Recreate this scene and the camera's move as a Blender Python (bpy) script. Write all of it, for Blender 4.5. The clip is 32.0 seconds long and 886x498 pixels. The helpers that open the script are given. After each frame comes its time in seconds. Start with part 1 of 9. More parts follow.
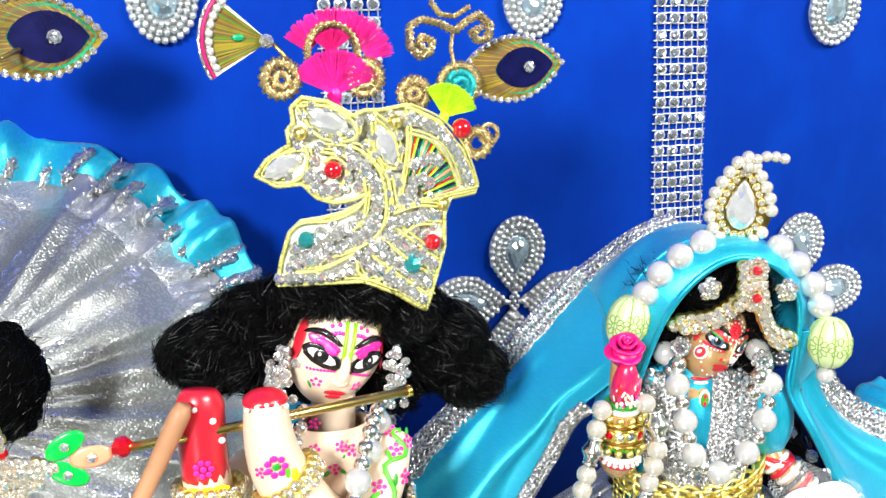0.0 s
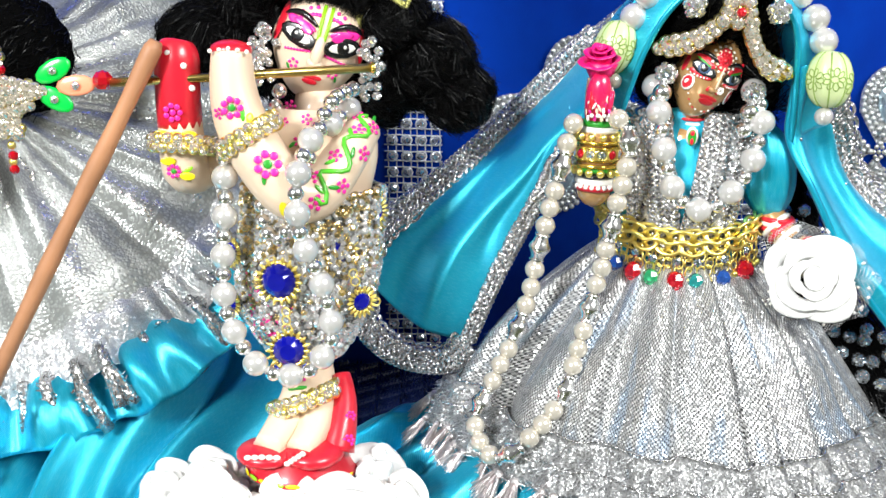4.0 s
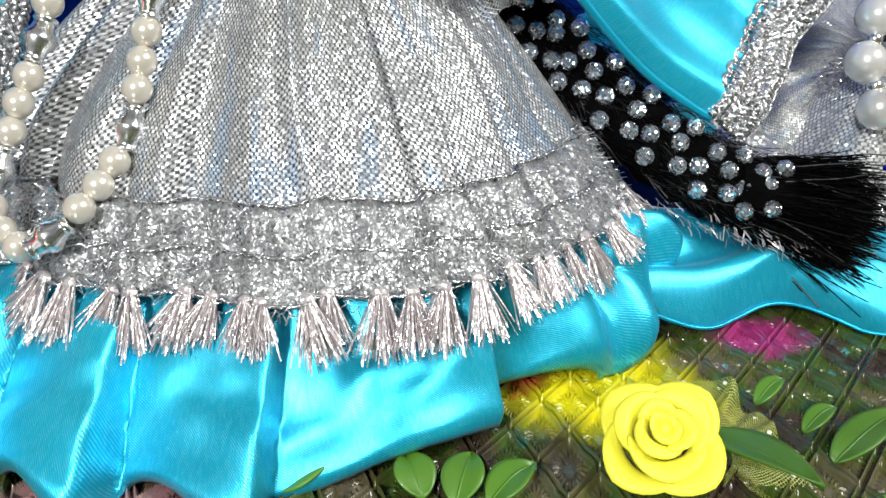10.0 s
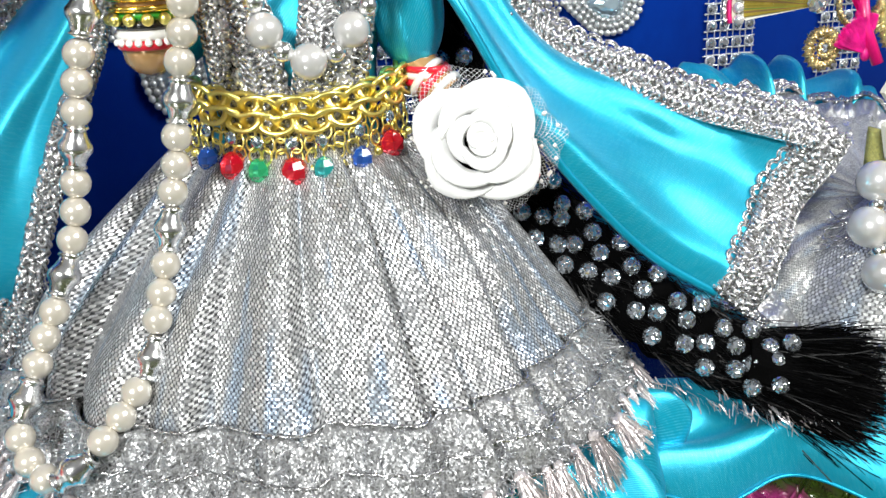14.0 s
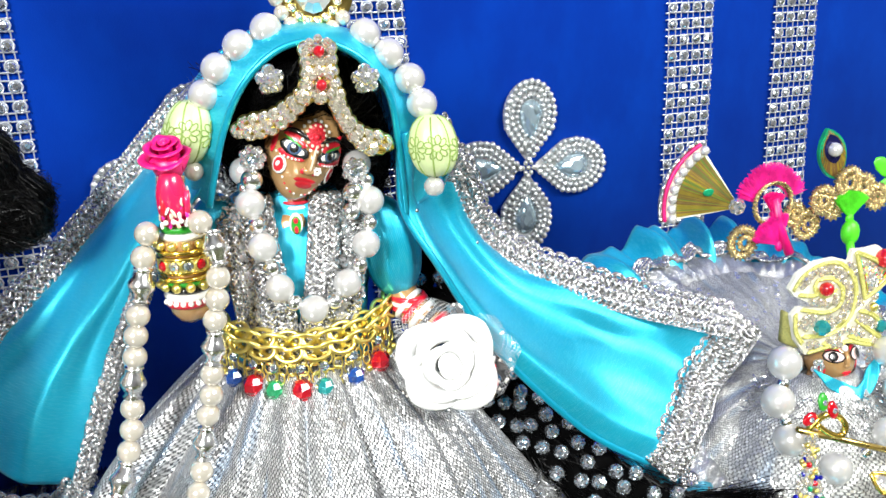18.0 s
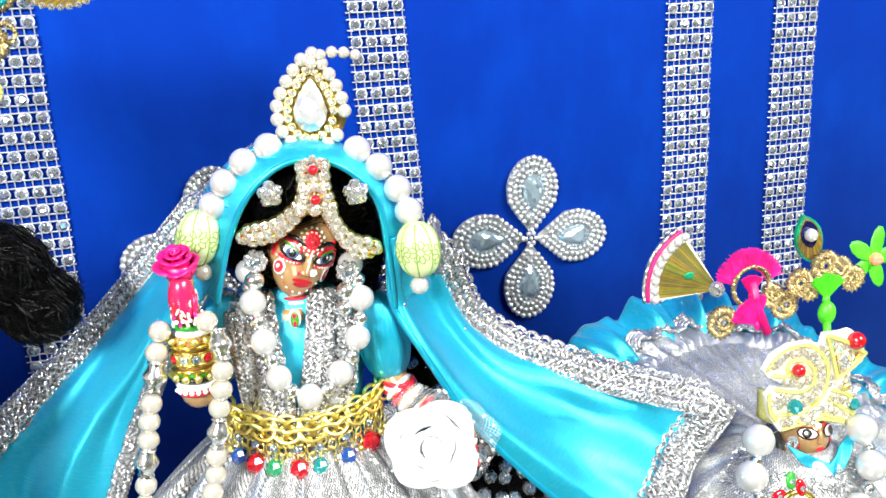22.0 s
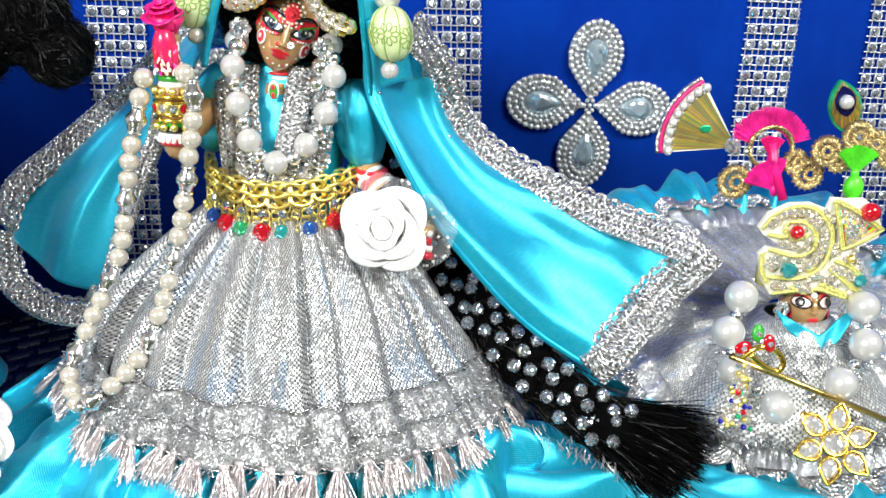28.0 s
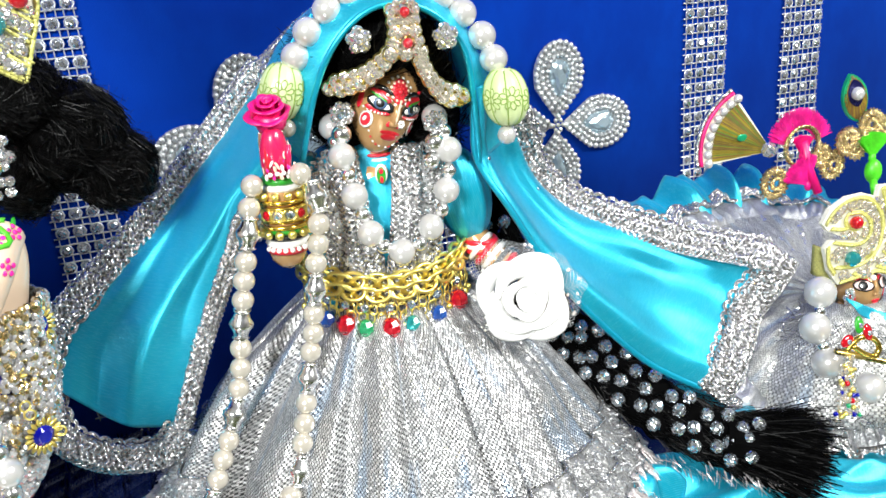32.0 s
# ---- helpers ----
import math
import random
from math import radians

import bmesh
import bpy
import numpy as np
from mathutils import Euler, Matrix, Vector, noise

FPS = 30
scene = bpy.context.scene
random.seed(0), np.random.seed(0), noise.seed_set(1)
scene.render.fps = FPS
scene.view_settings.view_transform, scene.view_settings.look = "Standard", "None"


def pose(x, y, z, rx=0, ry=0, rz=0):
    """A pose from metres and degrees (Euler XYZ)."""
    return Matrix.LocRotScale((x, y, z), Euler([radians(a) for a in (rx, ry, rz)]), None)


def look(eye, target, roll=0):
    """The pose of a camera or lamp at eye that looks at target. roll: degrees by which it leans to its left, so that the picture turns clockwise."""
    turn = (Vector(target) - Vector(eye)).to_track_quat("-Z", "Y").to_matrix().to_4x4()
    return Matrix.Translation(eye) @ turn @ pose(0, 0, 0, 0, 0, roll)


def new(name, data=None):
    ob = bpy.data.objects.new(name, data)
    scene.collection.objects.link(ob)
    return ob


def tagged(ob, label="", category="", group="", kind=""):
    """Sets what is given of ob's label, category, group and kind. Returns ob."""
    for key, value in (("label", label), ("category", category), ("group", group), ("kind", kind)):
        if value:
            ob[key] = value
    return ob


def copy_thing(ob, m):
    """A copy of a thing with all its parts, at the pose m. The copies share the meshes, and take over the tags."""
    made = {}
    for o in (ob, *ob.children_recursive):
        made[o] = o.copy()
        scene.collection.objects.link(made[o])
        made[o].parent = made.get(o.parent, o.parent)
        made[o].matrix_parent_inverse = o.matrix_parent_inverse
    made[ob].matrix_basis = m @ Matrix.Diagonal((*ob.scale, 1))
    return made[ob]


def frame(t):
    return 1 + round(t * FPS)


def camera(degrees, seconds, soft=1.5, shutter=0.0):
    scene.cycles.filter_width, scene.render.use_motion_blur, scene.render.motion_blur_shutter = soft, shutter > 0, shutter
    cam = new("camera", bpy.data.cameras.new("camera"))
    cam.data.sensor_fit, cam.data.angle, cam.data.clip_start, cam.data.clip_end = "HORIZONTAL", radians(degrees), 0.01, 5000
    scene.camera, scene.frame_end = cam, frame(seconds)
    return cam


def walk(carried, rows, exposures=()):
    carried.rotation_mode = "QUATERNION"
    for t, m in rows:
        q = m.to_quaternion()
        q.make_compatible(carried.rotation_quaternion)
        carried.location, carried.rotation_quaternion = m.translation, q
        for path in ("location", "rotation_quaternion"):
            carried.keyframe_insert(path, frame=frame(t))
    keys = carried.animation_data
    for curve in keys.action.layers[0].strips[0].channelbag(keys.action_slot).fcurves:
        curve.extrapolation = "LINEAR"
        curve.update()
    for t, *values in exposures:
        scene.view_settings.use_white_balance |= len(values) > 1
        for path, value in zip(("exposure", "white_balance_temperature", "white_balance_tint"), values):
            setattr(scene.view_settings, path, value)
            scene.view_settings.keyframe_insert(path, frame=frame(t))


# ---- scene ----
cam = camera(50.7, 32.0)
METRES, EYE, TILT, LEAN, TURN = 0.7, 0.28, -17.0, 0.0, -15.5
ROWS = [
    (0.0, 0.0, 0.0, 0.0, -0.0, 0.0, 0.0),
    (0.5, 0.0079, -0.018, -0.013, 1.99, 0.13, -0.28),
    (1.0, 0.0225, -0.0327, -0.0285, 5.04, 0.59, -1.45),
    (1.5, 0.0367, -0.0356, -0.0489, 6.85, 1.3, -2.83),
    (2.0, 0.0594, -0.0288, -0.0735, 8.91, 1.75, -3.53),
    (2.5, 0.0776, -0.0255, -0.0922, 10.61, 1.97, -3.83),
    (4.5, 0.1024, 0.0128, -0.148, 11.27, 0.63, -5.44),
    (5.0, 0.1012, 0.0298, -0.1556, 8.43, 0.89, -5.04),
    (5.5, 0.1016, 0.0471, -0.1657, 5.8, 1.25, -4.56),
    (6.0, 0.104, 0.0526, -0.1647, 4.63, 1.3, -3.41),
    (6.5, 0.1119, 0.0681, -0.1652, 2.73, 1.06, -2.64),
    (7.0, 0.1229, 0.0765, -0.1617, 0.59, 0.89, -1.34),
    (7.5, 0.1336, 0.0927, -0.1625, -2.61, 0.77, -0.89),
    (8.0, 0.1483, 0.0989, -0.1584, -3.97, 0.34, 0.56),
    (8.5, 0.1501, 0.1046, -0.1638, -4.97, -0.29, 0.8),
    (9.0, 0.1476, 0.1174, -0.1801, -5.05, -1.18, 1.48),
    (9.5, 0.1406, 0.1367, -0.1953, -5.59, -4.29, 2.02),
    (10.0, 0.1358, 0.1517, -0.2027, -6.14, -5.2, 1.83),
    (10.5, 0.1351, 0.1633, -0.2058, -6.58, -5.72, 2.06),
    (11.0, 0.1342, 0.1764, -0.2104, -7.11, -5.88, 2.52),
    (11.5, 0.1394, 0.1788, -0.2055, -7.2, -6.09, 2.75),
    (12.0, 0.1408, 0.177, -0.1968, -7.26, -4.99, 3.11),
    (12.5, 0.1391, 0.1742, -0.1878, -6.61, -4.22, 2.61),
    (13.0, 0.1389, 0.1658, -0.1756, -6.0, -3.16, 3.09),
    (13.5, 0.1389, 0.1578, -0.1649, -5.38, -2.88, 3.26),
    (14.0, 0.1424, 0.1455, -0.1501, -4.72, -2.54, 3.23),
    (14.5, 0.1478, 0.134, -0.1378, -4.01, -2.54, 3.52),
    (15.0, 0.1501, 0.1186, -0.1232, -3.53, -2.08, 3.96),
    (15.5, 0.1529, 0.11, -0.116, -3.24, -1.93, 3.87),
    (17.5, 0.1516, 0.064, -0.0859, -4.36, -0.41, 3.76),
    (18.0, 0.1498, 0.0669, -0.0822, -4.63, -0.18, 3.38),
    (18.5, 0.1443, 0.0729, -0.0723, -5.05, 0.41, 2.84),
    (19.0, 0.1433, 0.0673, -0.0613, -5.56, 1.23, 3.24),
    (19.5, 0.1419, 0.0571, -0.0536, -6.2, 2.31, 3.27),
    (20.0, 0.147, 0.0484, -0.0485, -6.06, 2.41, 3.88),
    (20.5, 0.1539, 0.0389, -0.0442, -5.34, 2.49, 4.1),
    (21.0, 0.1602, 0.0279, -0.0442, -4.22, 2.55, 3.77),
    (21.5, 0.1669, 0.0253, -0.0478, -2.98, 2.26, 3.44),
    (22.0, 0.1725, 0.0278, -0.0541, -2.17, 1.52, 3.05),
    (22.5, 0.1793, 0.0278, -0.0595, -1.43, 0.96, 2.61),
    (23.0, 0.1918, 0.022, -0.0649, 0.49, 0.31, 1.3),
    (23.5, 0.2032, 0.0199, -0.0711, 1.84, -0.19, 0.63),
    (24.0, 0.2185, 0.024, -0.0847, 3.39, -0.77, -1.53),
    (24.5, 0.2279, 0.03, -0.095, 4.65, -1.13, -2.51),
    (25.0, 0.2379, 0.0295, -0.1005, 5.84, -1.3, -3.27),
    (25.5, 0.2468, 0.026, -0.105, 7.18, -1.28, -3.53),
    (27.5, 0.2751, 0.0207, -0.1211, 10.16, -1.43, -4.68),
    (28.0, 0.2733, 0.0217, -0.1248, 9.07, -1.59, -4.77),
    (28.5, 0.263, 0.0237, -0.1249, 6.79, -1.64, -4.29),
    (29.0, 0.2409, 0.0232, -0.119, 5.12, -1.58, -2.78),
    (29.5, 0.211, 0.019, -0.1202, 4.21, -1.64, -2.65),
    (30.0, 0.1813, 0.0192, -0.1145, 3.13, -2.45, -1.21),
    (30.5, 0.1625, 0.0216, -0.1057, 1.13, -2.52, 0.39),
    (31.0, 0.145, 0.0282, -0.1029, -1.38, -2.31, 1.97),
    (31.5, 0.123, 0.0341, -0.0975, -3.92, -1.83, 4.07),
    (32.0, 0.1071, 0.0384, -0.0921, -5.7, -1.77, 5.53),
]
EXPOSURES = [(0.0, 0.0), (2.5, -0.1), (5.0, -0.32), (6.0, -0.38), (8.0, -0.25), (9.0, -0.25), (10.0, -0.48), (11.0, -0.52), (12.0, -0.42), (13.0, -0.42), (15.5, -0.31), (18.0, -0.08), (20.0, 0.2), (22.0, 0.22), (24.0, 0.0), (25.5, -0.18), (28.0, -0.22), (32.0, -0.15)]
walk(cam, [(t, pose(0, 0, EYE, TILT, LEAN, TURN) @ pose(METRES * x, METRES * y, METRES * z, 90 + pitch, roll, yaw)) for t, x, y, z, yaw, pitch, roll in ROWS], EXPOSURES)

# ---- world, lamps ----
world = bpy.data.worlds.new("room_air")
scene.world = world
world.use_nodes = True
world.node_tree.nodes["Background"].inputs[0].default_value = (0.9, 0.95, 1.0, 1)
world.node_tree.nodes["Background"].inputs[1].default_value = 0.035


def area_lamp(name, eye, target, size_x, size_y, watts, colour=(1, 1, 1)):
    data = bpy.data.lights.new(name, "AREA")
    data.shape, data.size, data.size_y, data.energy, data.color = "RECTANGLE", size_x, size_y, watts, colour
    ob = new(name, data)
    ob.matrix_world = look(eye, target)
    return ob


# Fill lamp added on the right to brighten right-facing sides; no fixture known there.
area_lamp("ceiling_tube_light", (0.85, -0.60, 0.95), (0.20, 0.25, 0.1), 0.60, 0.40, 28, (0.98, 0.985, 0.955))
area_lamp("side_panel_light", (-0.79, -1.0, 0.90), (0.10, 0.30, 0.12), 0.34, 0.34, 51, (0.97, 0.99, 0.975))

# ---- materials ----
class Nodes:
    """A small wrapper to write node materials in few lines."""

    def __init__(self, name):
        self.mat = bpy.data.materials.new(name)
        self.mat.use_nodes = True
        self.tree = self.mat.node_tree
        self.bsdf = self.tree.nodes["Principled BSDF"]
        self.coord = self.tree.nodes.new("ShaderNodeTexCoord")

    def add(self, kind, props=(), **inputs):
        n = self.tree.nodes.new("ShaderNode" + kind)
        props = dict(props)
        if "operation" in props:
            n.operation = props["operation"]
        if "blend_type" in props:
            n.blend_type = props["blend_type"]
        if "wave_type" in props:
            n.wave_type = props["wave_type"]
        if "offset" in props:
            n.offset = props["offset"]
        for key, value in inputs.items():
            key = key.replace("_", " ")
            self.put(n.inputs[int(key[1:])] if key[0] == "i" and key[1:].isdigit() else n.inputs[key], value)
        return n

    def put(self, socket, value):
        if isinstance(value, bpy.types.NodeSocket):
            self.tree.links.new(value, socket)
        else:
            socket.default_value = value

    def set(self, **inputs):
        for key, value in inputs.items():
            self.put(self.bsdf.inputs[key.replace("_", " ")], value)
        return self

    def where(self, space="Object", scale=1.0, turn=0.0):
        m = self.add("Mapping", Vector=self.coord.outputs[space])
        m.inputs["Scale"].default_value = scale if isinstance(scale, tuple) else (scale,) * 3
        m.inputs["Rotation"].default_value[2] = radians(turn)
        return m.outputs[0]

    def noise(self, vector, scale, detail=3.0, rough=0.55):
        return self.add("TexNoise", Vector=vector, Scale=scale, Detail=detail, Roughness=rough).outputs[0]

    def ramp(self, fac, *stops):
        n = self.add("ValToRGB", Fac=fac)
        el = n.color_ramp.elements
        while len(el) < len(stops):
            el.new(0.5)
        for e, (at, c) in zip(el, stops):
            e.position, e.color = at, c if len(c) == 4 else (*c, 1)
        return n.outputs[0]

    def mix(self, fac, a, b, blend="MIX"):
        n = self.add("MixRGB", {"blend_type": blend}, Fac=fac)
        self.put(n.inputs[1], a if not isinstance(a, tuple) or len(a) == 4 else (*a, 1))
        self.put(n.inputs[2], b if not isinstance(b, tuple) or len(b) == 4 else (*b, 1))
        return n.outputs[0]

    def math(self, op, a, b=0.0):
        return self.add("Math", {"operation": op}, i0=a, i1=b).outputs[0]

    def bump(self, height, strength=0.4, distance=0.0004, normal=None):
        n = self.add("Bump", Height=height, Strength=strength, Distance=distance)
        if normal is not None:
            self.put(n.inputs["Normal"], normal)
        return n.outputs[0]

    def sparkle(self, vector, scale, amount):
        """A normal that tips from flake to flake, as on glitter."""
        v = self.add("TexVoronoi", Vector=vector, Scale=scale)
        off = self.add("VectorMath", {"operation": "SUBTRACT"}, i0=v.outputs["Color"], i1=(0.5, 0.5, 0.5)).outputs[0]
        sc = self.add("VectorMath", {"operation": "SCALE"}, i0=off)
        sc.inputs["Scale"].default_value = amount
        geo = self.add("NewGeometry")
        plus = self.add("VectorMath", {"operation": "ADD"}, i0=geo.outputs["Normal"], i1=sc.outputs[0])
        return self.add("VectorMath", {"operation": "NORMALIZE"}, i0=plus.outputs[0]).outputs[0]


def plain(name, colour, rough=0.5, metal=0.0, coat=0.0, vary=0.12, grain=900.0, bump=0.15, spec=0.5):
    """A surface of one kind with slight unevenness at two scales."""
    m = Nodes(name)
    o = m.where()
    big, small = m.noise(o, grain / 12), m.noise(o, grain)
    c = m.mix(m.ramp(big, (0.35, (0, 0, 0)), (0.7, (1, 1, 1))), tuple(x * (1 - vary) for x in colour), tuple(min(1, x * (1 + vary)) for x in colour))
    m.set(Base_Color=c, Metallic=metal, Coat_Weight=coat, Coat_Roughness=0.08, Specular_IOR_Level=spec)
    m.set(Roughness=m.math("ADD", max(rough - 0.06, 0.02), m.math("MULTIPLY", big, 0.12)))
    if bump:
        m.set(Normal=m.bump(small, bump, 0.0002))
    return m.mat


def satin(name, colour, light):
    """Woven satin: fine twill lines, a broad sheen along the threads."""
    m = Nodes(name)
    uv = m.where("UV", 1.0, 38)
    w = m.add("TexWave", {"wave_type": "BANDS"}, Vector=uv, Scale=700.0, Distortion=1.3, Detail=2.0, Detail_Scale=3.0).outputs[1]
    o = m.where()
    big = m.ramp(m.noise(o, 34), (0.35, (0.2, 0.2, 0.2)), (0.65, (0.8, 0.8, 0.8)))
    fuzz = m.noise(m.where("UV", (1.0, 7.0, 1.0), 38), 700)
    c = m.mix(big, colour, light)
    # Short pale dashes along the twill: thread glints put into the base colour.
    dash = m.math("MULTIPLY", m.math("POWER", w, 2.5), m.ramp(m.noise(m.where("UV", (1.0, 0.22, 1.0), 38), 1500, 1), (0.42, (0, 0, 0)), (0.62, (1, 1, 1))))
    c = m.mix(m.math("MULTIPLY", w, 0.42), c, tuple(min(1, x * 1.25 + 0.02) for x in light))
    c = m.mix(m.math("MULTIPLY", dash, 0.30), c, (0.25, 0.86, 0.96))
    m.set(Base_Color=c, Metallic=0.60, Specular_IOR_Level=0.9, Sheen_Weight=0.06, Sheen_Roughness=0.35, Anisotropic=0.5, Coat_Weight=0.12, Coat_Roughness=0.30)
    m.set(Roughness=m.math("ADD", 0.30, m.math("MULTIPLY", fuzz, 0.06)))
    m.set(Normal=m.bump(m.math("ADD", w, fuzz), 0.26, 0.00012))
    return m.mat


def lurex(name, bright=(0.99, 0.99, 0.99), dark=(0.012, 0.012, 0.014), width=1.30, row=0.86, tilt=0.55, metal=0.62, hole=0.30):
    """Metal-thread cloth: short silver floats in rows with dark gaps between them."""
    m = Nodes(name)
    uv = m.where("UV", 1000.0)
    shake = m.add("TexNoise", Vector=uv, Scale=0.40, Detail=2.0)
    wob = m.add("VectorMath", {"operation": "ADD"}, i0=uv, i1=m.add("VectorMath", {"operation": "MULTIPLY"}, i0=shake.outputs["Color"], i1=(1.5, 0.8, 0.0)).outputs[0]).outputs[0]
    sep = m.add("SeparateXYZ", Vector=wob)
    rows = m.math("DIVIDE", sep.outputs[1], row)
    line = m.math("FLOOR", rows)
    fy = m.math("SUBTRACT", rows, line)
    cols = m.math("ADD", m.math("DIVIDE", sep.outputs[0], width), m.math("MULTIPLY", line, 0.5))
    cell = m.math("FLOOR", cols)
    fx = m.math("SUBTRACT", cols, cell)
    kind = m.add("TexWhiteNoise", {"noise_dimensions": "2D"}, Vector=m.add("CombineXYZ", X=cell, Y=line).outputs[0])
    # An open eye between two floats of a row, and the shallow groove between the rows.
    eye = m.math("MULTIPLY", m.math("LESS_THAN", fx, m.math("ADD", hole, m.math("MULTIPLY", kind.outputs[0], 0.16))), m.math("LESS_THAN", m.math("ABSOLUTE", m.math("SUBTRACT", fy, 0.5)), 0.36))
    groove = m.math("GREATER_THAN", m.math("ABSOLUTE", m.math("SUBTRACT", fy, 0.5)), 0.40)
    gap = m.math("MAXIMUM", eye, m.math("MULTIPLY", groove, 0.80))
    c = m.mix(m.math("MULTIPLY", gap, 0.94), m.mix(kind.outputs[0], tuple(x * 0.45 for x in bright), bright), dark)
    tint = m.noise(m.where("UV", (150.0, 26.0, 1.0)), 1.0, 2)
    c = m.mix(m.ramp(tint, (0.56, (0, 0, 0)), (0.66, (0.75, 0.75, 0.75))), c, m.mix(gap, (0.46, 0.60, 0.76), (0.05, 0.07, 0.12)))
    streak = m.noise(m.where("UV", (420.0, 60.0, 1.0)), 1.0, 2)
    c = m.mix(m.ramp(streak, (0.34, (0.50, 0.50, 0.50)), (0.58, (0, 0, 0))), c, (0.24, 0.25, 0.26))
    n = m.sparkle(uv, 1.5, tilt)
    m.set(Base_Color=c, Metallic=metal, Roughness=m.math("ADD", 0.31, m.math("MULTIPLY", gap, 0.35)))
    m.set(Normal=m.bump(m.math("SUBTRACT", 1.0, gap), 0.5, 0.00025, n))
    return m.mat


def tissue(name, colour, cells, tilt, rough=0.30, metal=0.8):
    """Metal tissue: a bright thin cloth of tiny cells that flash where a fold meets the light."""
    m = Nodes(name)
    uv = m.where("UV", cells)
    v = m.add("TexVoronoi", Vector=uv, Scale=1.0)
    cell = m.ramp(v.outputs["Distance"], (0.25, (1, 1, 1)), (0.62, (0, 0, 0)))
    big = m.noise(m.where(), 26.0, 3)
    c = m.mix(cell, tuple(x * 0.68 for x in colour), colour)
    c = m.mix(m.ramp(big, (0.40, (0.35, 0.35, 0.35)), (0.62, (0, 0, 0))), c, tuple(x * 0.55 for x in colour))
    m.set(Base_Color=c, Metallic=metal, Roughness=m.math("ADD", rough, m.math("MULTIPLY", big, 0.12)))
    m.set(Normal=m.bump(cell, 0.45, 0.0003, m.sparkle(uv, 1.0, tilt)))
    return m.mat


def glitter(name, colour, scale, tilt=0.9, rough=0.22, metal=0.9, dark=0.35):
    """Flakes or metal thread that flash one by one."""
    m = Nodes(name)
    o = m.where()
    v = m.add("TexVoronoi", Vector=o, Scale=scale)
    gray = m.add("RGBToBW", Color=v.outputs["Color"]).outputs[0]
    c = m.mix(gray, tuple(x * dark for x in colour), colour)
    m.set(Base_Color=c, Metallic=metal, Roughness=rough, Normal=m.sparkle(o, scale, tilt))
    return m.mat


def sheer(name, colour, cover, scale):
    """Net: fine threads with open holes between them."""
    m = Nodes(name)
    uv = m.where("UV", 1000.0 / scale, 45)
    fr = m.add("VectorMath", {"operation": "FRACTION"}, i0=uv).outputs[0]
    sep = m.add("SeparateXYZ", Vector=fr)
    on = m.math("MAXIMUM", m.math("LESS_THAN", sep.outputs[0], cover), m.math("LESS_THAN", sep.outputs[1], cover))
    m.set(Base_Color=(*colour, 1), Roughness=0.5, Alpha=on)
    return m.mat


def wall_cloth():
    m = Nodes("blue_velvet")
    o = m.where()
    big, mid, fine = m.noise(o, 9.0, 4), m.noise(o, 45.0, 4), m.noise(o, 1600.0, 2)
    c = m.mix(m.ramp(big, (0.3, (0, 0, 0)), (0.7, (1, 1, 1))), (0.0006, 0.026, 0.31), (0.0006, 0.055, 0.48))
    c = m.mix(m.math("MULTIPLY", mid, 0.35), c, (0.0006, 0.041, 0.39))
    blot = m.noise(m.where("Object", (1.0, 1.0, 0.55)), 26.0, 5, 0.65)
    c = m.mix(m.ramp(blot, (0.40, (0.5, 0.5, 0.5)), (0.60, (0, 0, 0))), c, (0.0006, 0.024, 0.29))
    m.set(Base_Color=c, Roughness=0.8, Sheen_Weight=0.05, Sheen_Roughness=0.4, Specular_IOR_Level=0.08)
    m.set(Sheen_Tint=(0.1, 0.3, 1, 1))
    m.set(Normal=m.bump(m.math("ADD", fine, mid), 0.25, 0.0003))
    return m.mat


def hair_mat():
    m = Nodes("black_hair")
    n = m.noise(m.where(), 500)
    m.set(Base_Color=m.mix(n, (0.001, 0.001, 0.0012), (0.003, 0.003, 0.0033)), Roughness=0.36, Specular_IOR_Level=0.14)
    return m.mat


def gem(name, colour, rough=0.09, metal=0.85, coat=0.8, tilt=0.0, cells=1400.0, local=False):
    m = Nodes(name)
    lw = m.noise(m.where(), 400)
    c = m.mix(lw, tuple(x * 0.7 for x in colour), colour)
    m.set(Base_Color=c, Metallic=metal, Roughness=rough, Coat_Weight=coat, Coat_Roughness=0.02)
    if tilt:
        m.set(Normal=m.sparkle(m.where("Generated" if local else "Object"), cells, tilt))
    return m.mat


def pearl_mat(name, colour):
    m = Nodes(name)
    o = m.where()
    n = m.noise(o, 350)
    info = m.add("ObjectInfo")
    c = m.mix(n, tuple(x * 0.93 for x in colour), colour)
    c = m.mix(m.math("MULTIPLY", info.outputs["Random"], 0.22), c, tuple(x * k for x, k in zip(colour, (0.90, 0.86, 0.78))))
    m.set(Base_Color=c, Roughness=0.24, Specular_IOR_Level=0.9, Coat_Weight=1.0, Coat_Roughness=0.06, Coat_IOR=1.9, Metallic=0.40)
    return m.mat


